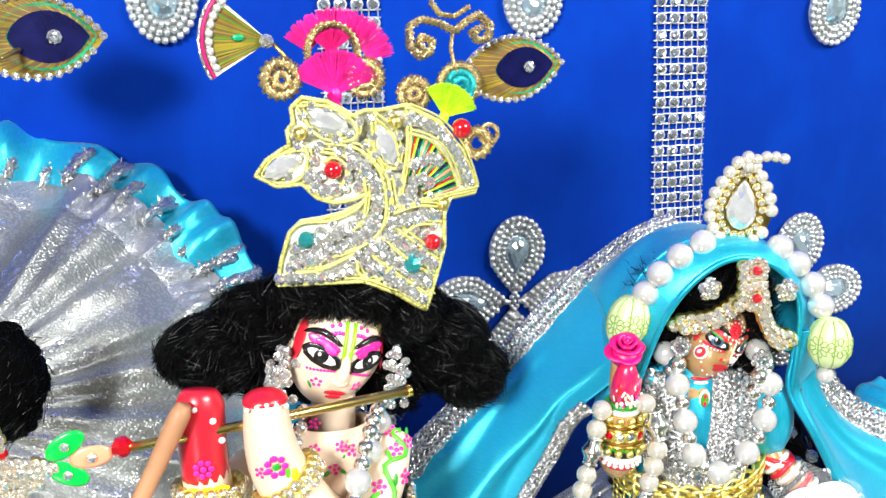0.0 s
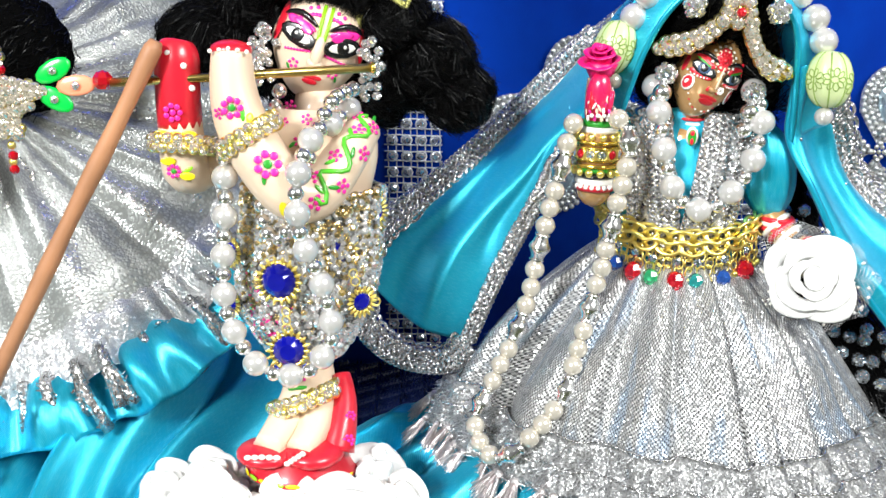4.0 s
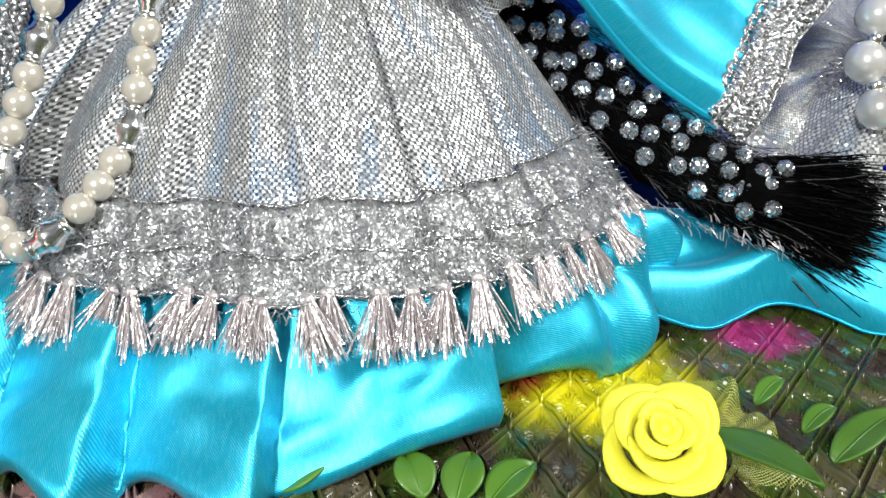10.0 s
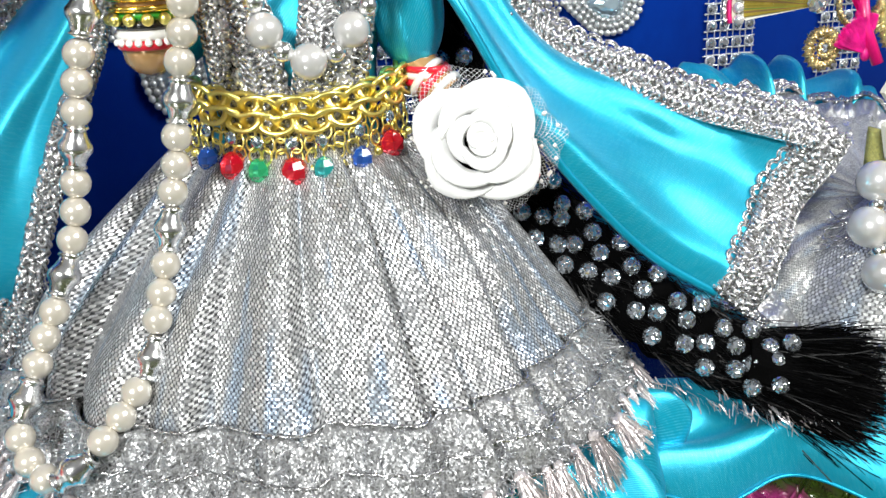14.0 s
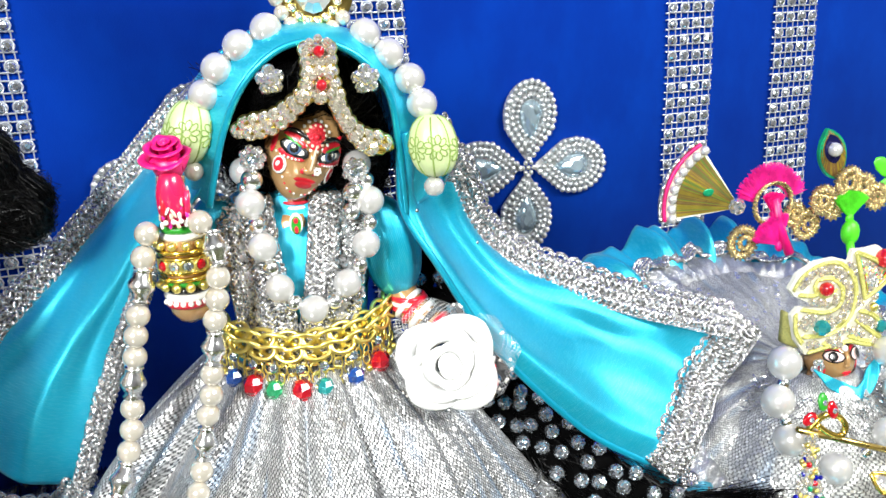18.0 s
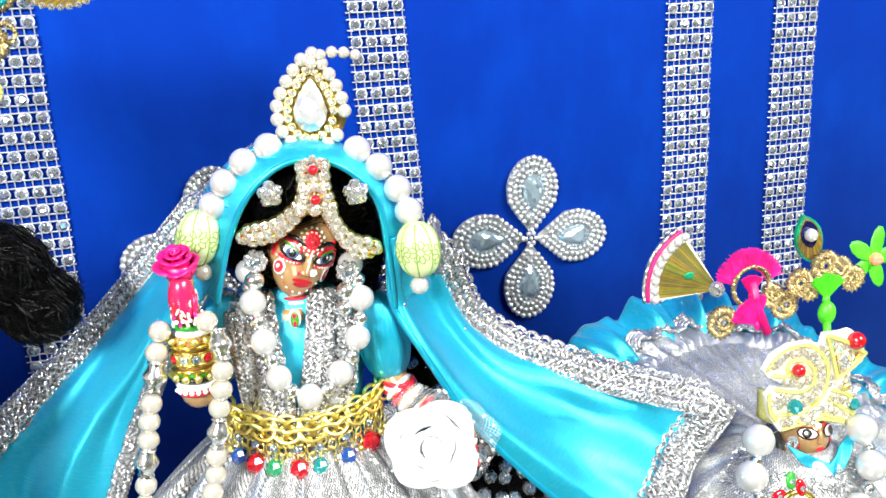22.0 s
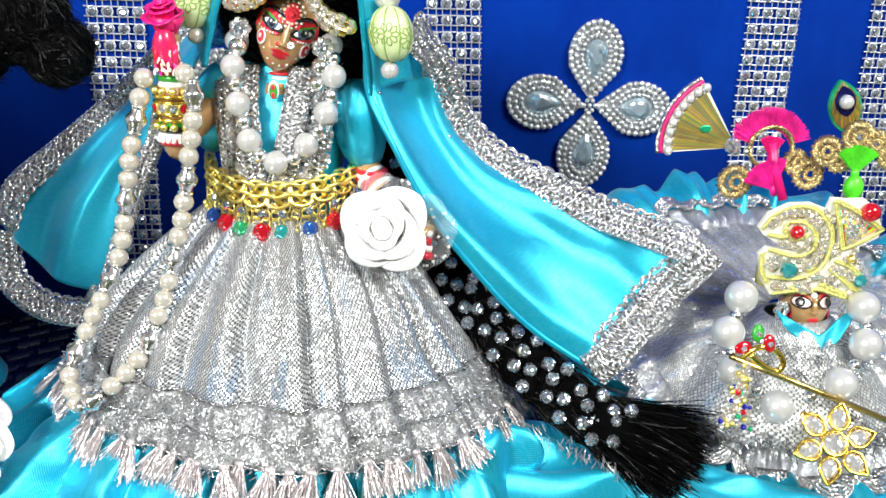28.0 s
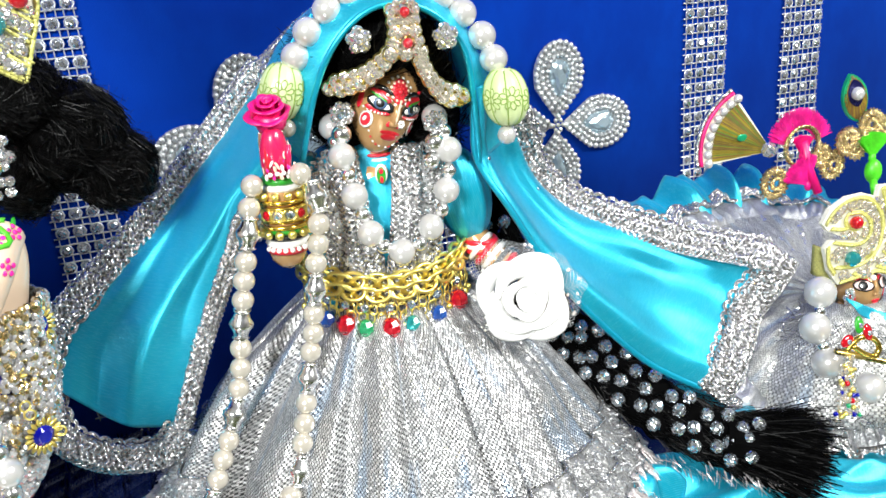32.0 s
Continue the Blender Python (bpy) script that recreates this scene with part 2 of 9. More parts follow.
M = {
    "wall": wall_cloth(),
    "satin": satin("turquoise_satin", (0.0, 0.34, 0.52), (0.002, 0.49, 0.70)),
    "lurex": lurex("silver_lurex"),
    "lurex_soft": lurex("soft_silver_lurex", (0.95, 0.96, 0.94), (0.10, 0.10, 0.10), 1.0, 0.62, 0.45, 0.42, 0.24),
    "tissue": tissue("smooth_silver_tissue", (0.56, 0.58, 0.57), 900.0, 0.08, 0.28, 0.60),
    "sequin": plain("bright_sequin", (0.95, 0.95, 0.96), 0.22, 0.8, 0.4, 0.05, 300, 0),
    "organza": glitter("silver_organza", (0.55, 0.555, 0.56), 2300, 0.6, 0.34, 0.55, 0.18),
    "glit_silver": glitter("silver_glitter", (0.88, 0.89, 0.92), 3400, 0.9, 0.28, 0.8, 0.42),
    "glit_rose": glitter("rosy_silver_thread", (0.87, 0.80, 0.80), 1900, 0.5, 0.34, 0.7, 0.62),
    "glit_gold": glitter("gold_purl_wire", (0.9, 0.72, 0.36), 2200, 0.8, 0.24, 0.85, 0.5),
    "glit_lime": glitter("lime_gold_thread", (0.80, 0.77, 0.24), 2000, 0.5, 0.42, 0.35, 0.6),
    "glit_teal": glitter("teal_glitter", (0.02, 0.50, 0.52), 2600, 0.9, 0.28, 0.6, 0.4),
    "lace_base": glitter("silver_lace_ground", (0.22, 0.23, 0.24), 2600, 0.8, 0.38, 0.55, 0.15),
    "lace": glitter("silver_lace_thread", (0.88, 0.88, 0.89), 1300, 0.80, 0.25, 0.86, 0.24),
    "pearl": pearl_mat("white_pearl", (0.68, 0.675, 0.665)),
    "pearl_cream": pearl_mat("cream_pearl", (0.66, 0.615, 0.53)),
    "silver": plain("bright_silver", (0.85, 0.86, 0.88), 0.16, 1.0),
    "gold": plain("bright_gold", (0.95, 0.66, 0.13), 0.2, 1.0),
    "gold_pale": plain("pale_gold", (0.86, 0.68, 0.36), 0.22, 1.0),
    "gold_dark": plain("old_gold", (0.62, 0.45, 0.14), 0.28, 1.0),
    "stone": gem("clear_rhinestone", (0.97, 0.97, 0.98), 0.10, 0.72, 0.6, 0.9, 1000.0),
    "ribbon_stone": gem("ribbon_rhinestone", (0.74, 0.77, 0.82), 0.10, 0.88, 0.6, 0.5, 330.0),
    "stone_blue": gem("pale_blue_rhinestone", (0.66, 0.78, 0.9), 0.08, 0.9, 0.5, 1.0, 1300.0),
    "stone_dark": gem("smoky_blue_crystal", (0.62, 0.80, 0.90), 0.07, 0.7, 0.8, 0.7, 210.0),
    "sapphire": gem("deep_blue_stone", (0.002, 0.004, 0.34), 0.08, 0.2, 1.0),
    "ruby": gem("red_stone", (0.72, 0.008, 0.02), 0.10, 0.40, 1.0),
    "ruby_cut": gem("red_cut_crystal", (0.80, 0.01, 0.03), 0.08, 0.55, 1.0, 0.8, 1.5),
    "emerald_cut": gem("green_cut_crystal", (0.04, 0.55, 0.22), 0.08, 0.55, 1.0, 0.8, 1.5),
    "sapphire_cut": gem("blue_cut_crystal", (0.03, 0.14, 0.62), 0.08, 0.55, 1.0, 0.8, 1.5),
    "teal_cut": gem("teal_cut_crystal", (0.03, 0.48, 0.48), 0.08, 0.55, 1.0, 0.8, 1.5),
    "emerald": gem("green_stone", (0.03, 0.52, 0.20), 0.10, 0.5, 1.0),
    "teal_gem": gem("teal_crystal", (0.03, 0.38, 0.4), 0.06, 0.5, 1.0),
    "aurora": gem("aurora_crystal", (0.80, 0.86, 0.93), 0.07, 0.90, 0.8, 1.3, 3.0),
    "silver_small": plain("polished_silver", (0.92, 0.92, 0.93), 0.20, 1.0, 0, 0.1, 2.0, 0),
    "gold_small": plain("polished_gold", (1.0, 0.79, 0.24), 0.32, 1.0, 0, 0.1, 2.0, 0),
    "gold_dark_small": plain("polished_old_gold", (0.70, 0.50, 0.16), 0.24, 1.0, 0, 0.1, 2.0, 0),
    "stone_small": gem("clear_cut_stone", (0.99, 0.99, 1.0), 0.08, 0.82, 0.6, 1.1, 2.2),
    "stone_warm_small": gem("champagne_cut_stone", (1.0, 0.91, 0.76), 0.08, 0.73, 0.7, 1.1, 2.2),
    "eye_pink": plain("pale_pink_paint", (0.80, 0.58, 0.55), 0.35, 0, 0.3, 0.05, 800),
    "stone_warm": gem("champagne_stone", (1.0, 0.92, 0.74), 0.10, 0.72, 0.5, 0.9, 1300.0),
    "iris_paint": plain("grey_blue_paint", (0.06, 0.11, 0.20), 0.25, 0, 0.6, 0.2, 900),
    "crimson_paint": plain("crimson_paint", (0.60, 0.012, 0.085), 0.26, 0, 0.5, 0.2, 500),
    "lip_paint": plain("dark_red_paint", (0.38, 0.006, 0.014), 0.28, 0, 0.4, 0.12, 500),
    "vine_paint": plain("vine_green_paint", (0.08, 0.48, 0.02), 0.35, 0, 0.3, 0.1, 800),
    "crystal": gem("large_clear_crystal", (0.93, 0.94, 0.95), 0.06, 0.6, 0.9, 0.5, 260.0),
    "stone_blue_small": gem("pale_blue_cut_stone", (0.66, 0.78, 0.9), 0.08, 0.92, 0.5, 0.7, 1.6),
    "hair": hair_mat(),
    "hair_matt": plain("matted_black_hair", (0.0010, 0.0010, 0.0011), 0.85, 0, 0, 0.4, 1500, 0.5, spec=0.03),
    "white_foam": plain("white_foam", (0.82, 0.82, 0.81), 0.85, 0, 0, 0.02, 700, 0.12, spec=0.15),
    "white_paper": plain("white_paper", (0.80, 0.80, 0.79), 0.6, 0, 0, 0.04, 700, 0.2),
    "yellow_foam": plain("yellow_foam", (0.86, 0.80, 0.05), 0.55, 0, 0, 0.08, 700, 0.12),
    "magenta": plain("magenta_ribbon", (0.72, 0.005, 0.16), 0.38, 0, 0.1, 0.25, 1400, 0.3),
    "pink_silk": plain("pink_silk_thread", (0.78, 0.01, 0.24), 0.4, 0, 0, 0.35, 2200, 0.3),
    "green_silk": plain("green_silk_thread", (0.08, 0.62, 0.02), 0.4, 0, 0, 0.3, 2200, 0.3),
    "lime_silk": plain("lime_silk_thread", (0.38, 0.72, 0.01), 0.4, 0, 0, 0.3, 2200, 0.3),
    "red_paint": plain("red_paint", (0.62, 0.012, 0.03), 0.32, 0, 0.3, 0.12, 500),
    "cream_skin": plain("ivory_paint", (0.80, 0.62, 0.46), 0.36, 0, 0.25, 0.06, 300, 0.08),
    "brown_skin": plain("bronze_paint", (0.50, 0.29, 0.12), 0.20, 0.25, 0.8, 0.15, 300, 0.1),
    "pink_paint": plain("pink_paint", (0.85, 0.02, 0.32), 0.35, 0, 0.3, 0.1, 800),
    "green_paint": plain("green_paint", (0.02, 0.30, 0.02), 0.35, 0, 0.3, 0.1, 800),
    "lime_paint": plain("lime_paint", (0.28, 0.66, 0.01), 0.35, 0, 0.3, 0.1, 800),
    "yellow_paint": plain("yellow_paint", (0.85, 0.72, 0.01), 0.35, 0, 0.3, 0.1, 800),
    "white_paint": plain("white_paint", (0.86, 0.84, 0.8), 0.35, 0, 0.3, 0.05, 800),
    "black_paint": plain("black_paint", (0.006, 0.006, 0.007), 0.25, 0, 0.5, 0.1, 800),
    "bead_green": plain("pale_green_resin", (0.56, 0.66, 0.34), 0.4, 0, 0.2, 0.08, 400),
    "bead_line": plain("olive_line", (0.24, 0.36, 0.08), 0.5, 0, 0, 0.1, 400),
    "leaf": plain("green_leaf", (0.070, 0.175, 0.014), 0.42, 0, 0.15, 0.3, 300, 0.2),
    "bead_silver": plain("silver_bead", (0.66, 0.68, 0.69), 0.20, 0.7, 0.8, 0.12, 900, 0.05),
    "mesh": plain("pale_wire_mesh", (0.62, 0.65, 0.71), 0.25, 0.6, 0.3, 0.1, 800, 0.1),
    "wood": plain("brown_stick_wood", (0.42, 0.20, 0.10), 0.55, 0, 0, 0.18, 500, 0.3),
    "feather": plain("bronze_feather", (0.30, 0.22, 0.02), 0.4, 0.35, 0, 0.4, 900, 0.4),
    "feather_brown": plain("brown_feather", (0.16, 0.09, 0.03), 0.45, 0.3, 0, 0.4, 900, 0.4),
    "feather_green": plain("green_feather", (0.01, 0.36, 0.16), 0.3, 0.4, 0, 0.35, 1300, 0.3),
    "feather_navy": plain("navy_feather", (0.005, 0.006, 0.07), 0.28, 0.4, 0.2, 0.3, 1300, 0.3),
    "coral": plain("coral_enamel", (0.9, 0.32, 0.18), 0.25, 0, 0.5, 0.06, 500),
    "green_enamel": plain("green_enamel", (0.0, 0.55, 0.06), 0.25, 0, 0.5, 0.06, 500),
    "card": plain("white_felt_card", (0.74, 0.72, 0.60), 0.7, 0, 0, 0.05, 700, 0.2),
    "net_white": sheer("white_net", (0.80, 0.82, 0.85), 0.09, 0.8),
    "net_yellow": sheer("olive_net", (0.36, 0.40, 0.08), 0.22, 0.5),
    "plaster": plain("cream_plaster", (0.54, 0.53, 0.52), 0.8, 0, 0, 0.06, 30, 0.2),
}

# ---- mesh helpers ----
WORLD = {}


def thing(name, label, category, at=(0, 0, 0), group="", kind=""):
    """An Empty at a thing's base, under which its parts are linked."""
    ob = new(name)
    ob.empty_display_size = 0.005
    ob.matrix_basis = Matrix.Translation(at)
    WORLD[ob.name] = ob.matrix_basis.copy()
    return tagged(ob, label, category, group, kind)


def hang(ob, parent, m=None):
    m = m or Matrix()
    ob.matrix_basis = m
    WORLD[ob.name] = m.copy()
    if parent is not None:
        ob.parent = parent
        ob.matrix_parent_inverse = WORLD[parent.name].inverted()
    return ob


class Geo:
    """Vertices and faces of one mesh, gathered piece by piece, with a material slot per face."""

    def __init__(self):
        self.v, self.f, self.m, self.uv = [], [], [], {}

    def add(self, verts, faces, slot=0):
        base = len(self.v)
        self.v.extend(tuple(p) for p in verts)
        self.f.extend(tuple(base + i for i in face) for face in faces)
        self.m.extend([slot] * len(faces))
        return base

    def grid(self, fn, nu, nv, close_u=False, slot=0, su=1.0, sv=1.0):
        """A sheet fn(u, v) for u, v in 0..1; su and sv are its lengths for the weave."""
        cols = nu if close_u else nu + 1
        base = len(self.v)
        for j in range(nv + 1):
            for i in range(cols):
                self.v.append(tuple(fn(i / nu, j / nv)))
        for j in range(nv):
            for i in range(nu):
                a, b = base + j * cols + i, base + j * cols + (i + 1) % cols
                self.uv[len(self.f)] = [(i / nu * su, j / nv * sv), ((i + 1) / nu * su, j / nv * sv), ((i + 1) / nu * su, (j + 1) / nv * sv), (i / nu * su, (j + 1) / nv * sv)]
                self.f.append((a, b, b + cols, a + cols))
                self.m.append(slot)
        return self

    def tube(self, pts, r, n=8, closed=False, slot=0, caps=True, flat=1.0, up=None):
        """A round or flattened rod along points; r is a number or a function of 0..1."""
        pts = [Vector(p) for p in pts]
        k = len(pts)
        rings, side = [], None
        for i, p in enumerate(pts):
            a, b = (pts[i - 1], pts[(i + 1) % k]) if closed else (pts[max(i - 1, 0)], pts[min(i + 1, k - 1)])
            t = (b - a).normalized() if (b - a).length > 1e-9 else Vector((0, 0, 1))
            if side is None:
                ref = Vector(up) if up else (Vector((0, 0, 1)) if abs(t.z) < 0.9 else Vector((1, 0, 0)))
                side = t.cross(ref).normalized()
            side = (side - t * side.dot(t)).normalized()
            other = t.cross(side)
            rr = r(i / max(k - 1, 1)) if callable(r) else r
            rings.append([p + side * (rr * math.cos(2 * math.pi * j / n)) + other * (rr * flat * math.sin(2 * math.pi * j / n)) for j in range(n)])
        verts = [v for ring in rings for v in ring]
        faces = []
        for i in range(k if closed else k - 1):
            for j in range(n):
                a, b = i * n + j, i * n + (j + 1) % n
                c, d = ((i + 1) % k) * n + (j + 1) % n, ((i + 1) % k) * n + j
                faces.append((a, b, c, d))
        if caps and not closed:
            faces.append(tuple(reversed(range(n))))
            faces.append(tuple((k - 1) * n + j for j in range(n)))
        self.add(verts, faces, slot)
        return self

    def ball(self, c, r, n=10, k=7, slot=0, m=None):
        """A ball or, with three radii, an ellipsoid; m turns it."""
        rx, ry, rz = r if isinstance(r, tuple) else (r, r, r)
        verts, faces = [], []
        for j in range(1, k):
            th = math.pi * j / k
            for i in range(n):
                ph = 2 * math.pi * i / n
                verts.append(Vector((rx * math.sin(th) * math.cos(ph), ry * math.sin(th) * math.sin(ph), rz * math.cos(th))))
        verts += [Vector((0, 0, rz)), Vector((0, 0, -rz))]
        top, bot = len(verts) - 2, len(verts) - 1
        for i in range(n):
            faces.append((top, i, (i + 1) % n))
            faces.append((bot, (k - 2) * n + (i + 1) % n, (k - 2) * n + i))
            for j in range(k - 2):
                faces.append((j * n + i, (j + 1) * n + i, (j + 1) * n + (i + 1) % n, j * n + (i + 1) % n))
        rot = m.to_3x3() if m else None
        self.add([(rot @ v if rot else v) + Vector(c) for v in verts], faces, slot)
        return self

    def plate(self, outline, m, depth, slot=0, dome=0.0):
        """A flat outline (x, y) given thickness along z, then laid by m; dome lifts its middle."""
        k = len(outline)
        cx, cy = sum(p[0] for p in outline) / k, sum(p[1] for p in outline) / k
        verts = [m @ Vector((x, y, 0)) for x, y in outline] + [m @ Vector((x, y, depth)) for x, y in outline]
        verts += [m @ Vector((cx + (x - cx) * 0.6, cy + (y - cy) * 0.6, depth + dome)) for x, y in outline] + [m @ Vector((cx, cy, depth + dome))]
        faces = [tuple(reversed(range(k)))]
        for i in range(k):
            j = (i + 1) % k
            faces += [(i, j, k + j, k + i), (k + i, k + j, 2 * k + j, 2 * k + i), (2 * k + i, 2 * k + j, 3 * k)]
        self.add(verts, faces, slot)
        return self

    def cut(self, c, r, normal, n=8, tall=0.6, slot=0, stretch=1.0, tip=None, turn=0.0):
        """A faceted stone: a girdle, a crown of facets and a table."""
        nz = Vector(normal).normalized()
        ref = Vector(tip) if tip else (Vector((0, 0, 1)) if abs(nz.z) < 0.9 else Vector((1, 0, 0)))
        ay = (ref - nz * ref.dot(nz)).normalized()
        ax = ay.cross(nz)
        verts = []
        for rad, h, sh in ((1.0, 0.0, 0.0), (1.0, 0.18, 0.0), (0.78, 0.62, 0.5), (0.5, 1.0, 0.0)):
            for i in range(n):
                a = 2 * math.pi * (i + sh) / n + turn
                verts.append(Vector(c) + ax * (r * rad * math.cos(a)) + ay * (r * rad * stretch * math.sin(a)) + nz * (r * tall * h))
        faces = []
        for lv in range(3):
            for i in range(n):
                a, b, d, e = lv * n + i, lv * n + (i + 1) % n, (lv + 1) * n + (i + 1) % n, (lv + 1) * n + i
                if lv == 0:
                    faces.append((a, b, d, e))
                elif lv == 1:
                    faces += [(a, b, e), (b, d, e)]
                else:
                    faces += [(a, b, d), (a, d, e)]
        faces.append(tuple(3 * n + i for i in range(n)))
        self.add(verts, faces, slot)
        return self

    def mesh(self, name, mats, smooth=True):
        me = bpy.data.meshes.new(name)
        me.from_pydata(self.v, [], self.f)
        for m in mats if isinstance(mats, (list, tuple)) else [mats]:
            me.materials.append(m)
        me.polygons.foreach_set("material_index", self.m)
        me.polygons.foreach_set("use_smooth", [smooth] * len(self.f))
        if self.uv:
            layer = me.uv_layers.new(name="weave")
            for p in me.polygons:
                if p.index in self.uv:
                    for li, co in zip(p.loop_indices, self.uv[p.index]):
                        layer.data[li].uv = co
        me.update()
        return me


def part(name, geo, mats, parent, label="", smooth=True, thick=0.0, kind=""):
    """Links a gathered mesh as one object under a thing or a part."""
    me = geo.mesh(name, mats, smooth) if isinstance(geo, Geo) else geo
    ob = hang(new(name, me), parent)
    if thick:
        s = ob.modifiers.new("thickness", "SOLIDIFY")
        s.thickness, s.offset = thick, 0.0
    return tagged(ob, label, kind=kind)


def lone(name, geo, mats, label, category, smooth=True, thick=0.0, group="", kind=""):
    """A thing that is one mesh."""
    ob = part(name, geo, mats, None, "", smooth, thick)
    return tagged(ob, label, category, group, kind)


SHARED = {}
SMALL = {k: k + "_small" for k in ("silver", "gold", "gold_dark", "stone", "stone_blue", "stone_warm")}


def unit(shape, mat):
    """A shared unit mesh of a small piece."""
    mat = SMALL.get(mat, mat)
    key = (shape, mat)
    if key not in SHARED:
        g = Geo()
        if shape == "ball":
            g.ball((0, 0, 0), 1.0, 18, 11)
        elif shape == "small":
            g.ball((0, 0, 0), 1.0, 10, 6)
        elif shape == "crystal":
            g.ball((0, 0, 0), 1.0, 7, 5)
        elif shape == "dome":
            g.ball((0, 0, 0), 1.0, 9, 7)
        elif shape == "stone":
            g.cut((0, 0, 0), 1.0, (0, 0, 1), 8, 0.6)
        elif shape == "cone":
            prof = ((0.40, -1.0), (0.72, -0.97), (0.76, -0.86), (0.58, -0.78), (0.62, -0.70), (0.74, -0.42), (1.02, -0.12), (1.02, 0.12), (0.74, 0.42), (0.62, 0.70), (0.58, 0.78), (0.76, 0.88), (0.40, 1.0))
            g.grid(lambda u, v: (prof[min(round(v * 12), 12)][0] * math.cos(2 * math.pi * u), prof[min(round(v * 12), 12)][0] * math.sin(2 * math.pi * u), prof[min(round(v * 12), 12)][1] * 1.5), 10, 12, True)
        elif shape == "link":
            g.tube([(math.cos(a), math.sin(a), 0) for a in np.linspace(0, 2 * math.pi, 18)[:-1]], 0.24, 7, True)
        elif shape == "claw":
            g.tube([(math.cos(a), math.sin(a), 0) for a in np.linspace(0, 2 * math.pi, 18)[:-1]], 0.2, 6, True)
        SHARED[key] = g.mesh(shape, M[mat], shape not in ("stone", "crystal", "dome"))
    return SHARED[key]


def piece(name, shape, mat, parent, at, size, m=None, label=""):
    """One small object on a shared mesh."""
    sz = size if isinstance(size, tuple) else (size,) * 3
    mm = Matrix.Translation(at) @ (m.to_4x4() if m else Matrix()) @ Matrix.Diagonal((*sz, 1))
    return tagged(hang(new(name, unit(shape, mat)), parent, mm), label)


def facing(normal, up=(0, 0, 1)):
    """A turn whose z looks along normal and whose y is nearest to up."""
    z = Vector(normal).normalized()
    y = (Vector(up) - z * Vector(up).dot(z)).normalized()
    x = y.cross(z)
    return Matrix((x, y, z)).transposed()


def plane_at(c, normal, up=(0, 0, 1)):
    return Matrix.Translation(c) @ facing(normal, up).to_4x4()


def spline(pts, n):
    """A smooth line of n + 1 points through a few."""
    p = [np.array(q, float) for q in pts]
    k = len(p) - 1
    out = []
    for i in range(n + 1):
        s = min(i / n * k, k - 1e-9)
        a = int(s)
        t = s - a
        p0, p1, p2, p3 = p[max(a - 1, 0)], p[a], p[a + 1], p[min(a + 2, k)]
        out.append(Vector(0.5 * ((2 * p1) + (-p0 + p2) * t + (2 * p0 - 5 * p1 + 4 * p2 - p3) * t * t + (-p0 + 3 * p1 - 3 * p2 + p3) * t**3)))
    return out


def at_line(line, u):
    """The point at u (0..1) along a list of points."""
    s = min(max(u, 0), 1) * (len(line) - 1)
    a = min(int(s), len(line) - 2)
    return line[a].lerp(line[a + 1], s - a)


def evenly(line, step):
    """Points about step apart along a line."""
    out, left = [line[0].copy()], step
    for a, b in zip(line, line[1:]):
        seg, pos = (b - a).length, 0.0
        while seg - pos >= left:
            pos += left
            out.append(a.lerp(b, pos / seg))
            left = step
        left -= seg - pos
    return out


def strands(geo, roots, length, wide, droop=0.0, jitter=0.3, seg=3, rng=random, slot=0):
    """Thin flat hairs from (place, direction) pairs."""
    for p, d in roots:
        p, d = Vector(p), Vector(d).normalized()
        d = (d + Vector((rng.uniform(-1, 1), rng.uniform(-1, 1), rng.uniform(-1, 1))) * jitter).normalized()
        side = d.cross(Vector((rng.uniform(-1, 1), rng.uniform(-1, 1), rng.uniform(-1, 1)))).normalized() * wide * 0.5
        ln = length * rng.uniform(0.75, 1.15)
        verts, faces = [], []
        for i in range(seg + 1):
            verts += [p - side, p + side]
            d = (d + Vector((rng.uniform(-1, 1), rng.uniform(-1, 1), rng.uniform(-1, 1))) * jitter * 0.5 + Vector((0, 0, -droop))).normalized()
            p = p + d * (ln / seg)
        for i in range(seg):
            faces.append((2 * i, 2 * i + 1, 2 * i + 3, 2 * i + 2))
        geo.add(verts, faces, slot)
    return geo

# ---- setting ----
WALL_Y = 0.402


def box_geo(x0, x1, y0, y1, z0, z1):
    g = Geo()
    v = [(x, y, z) for z in (z0, z1) for y in (y0, y1) for x in (x0, x1)]
    g.add(v, [(0, 2, 3, 1), (4, 5, 7, 6), (0, 1, 5, 4), (2, 6, 7, 3), (0, 4, 6, 2), (1, 3, 7, 5)])
    return g


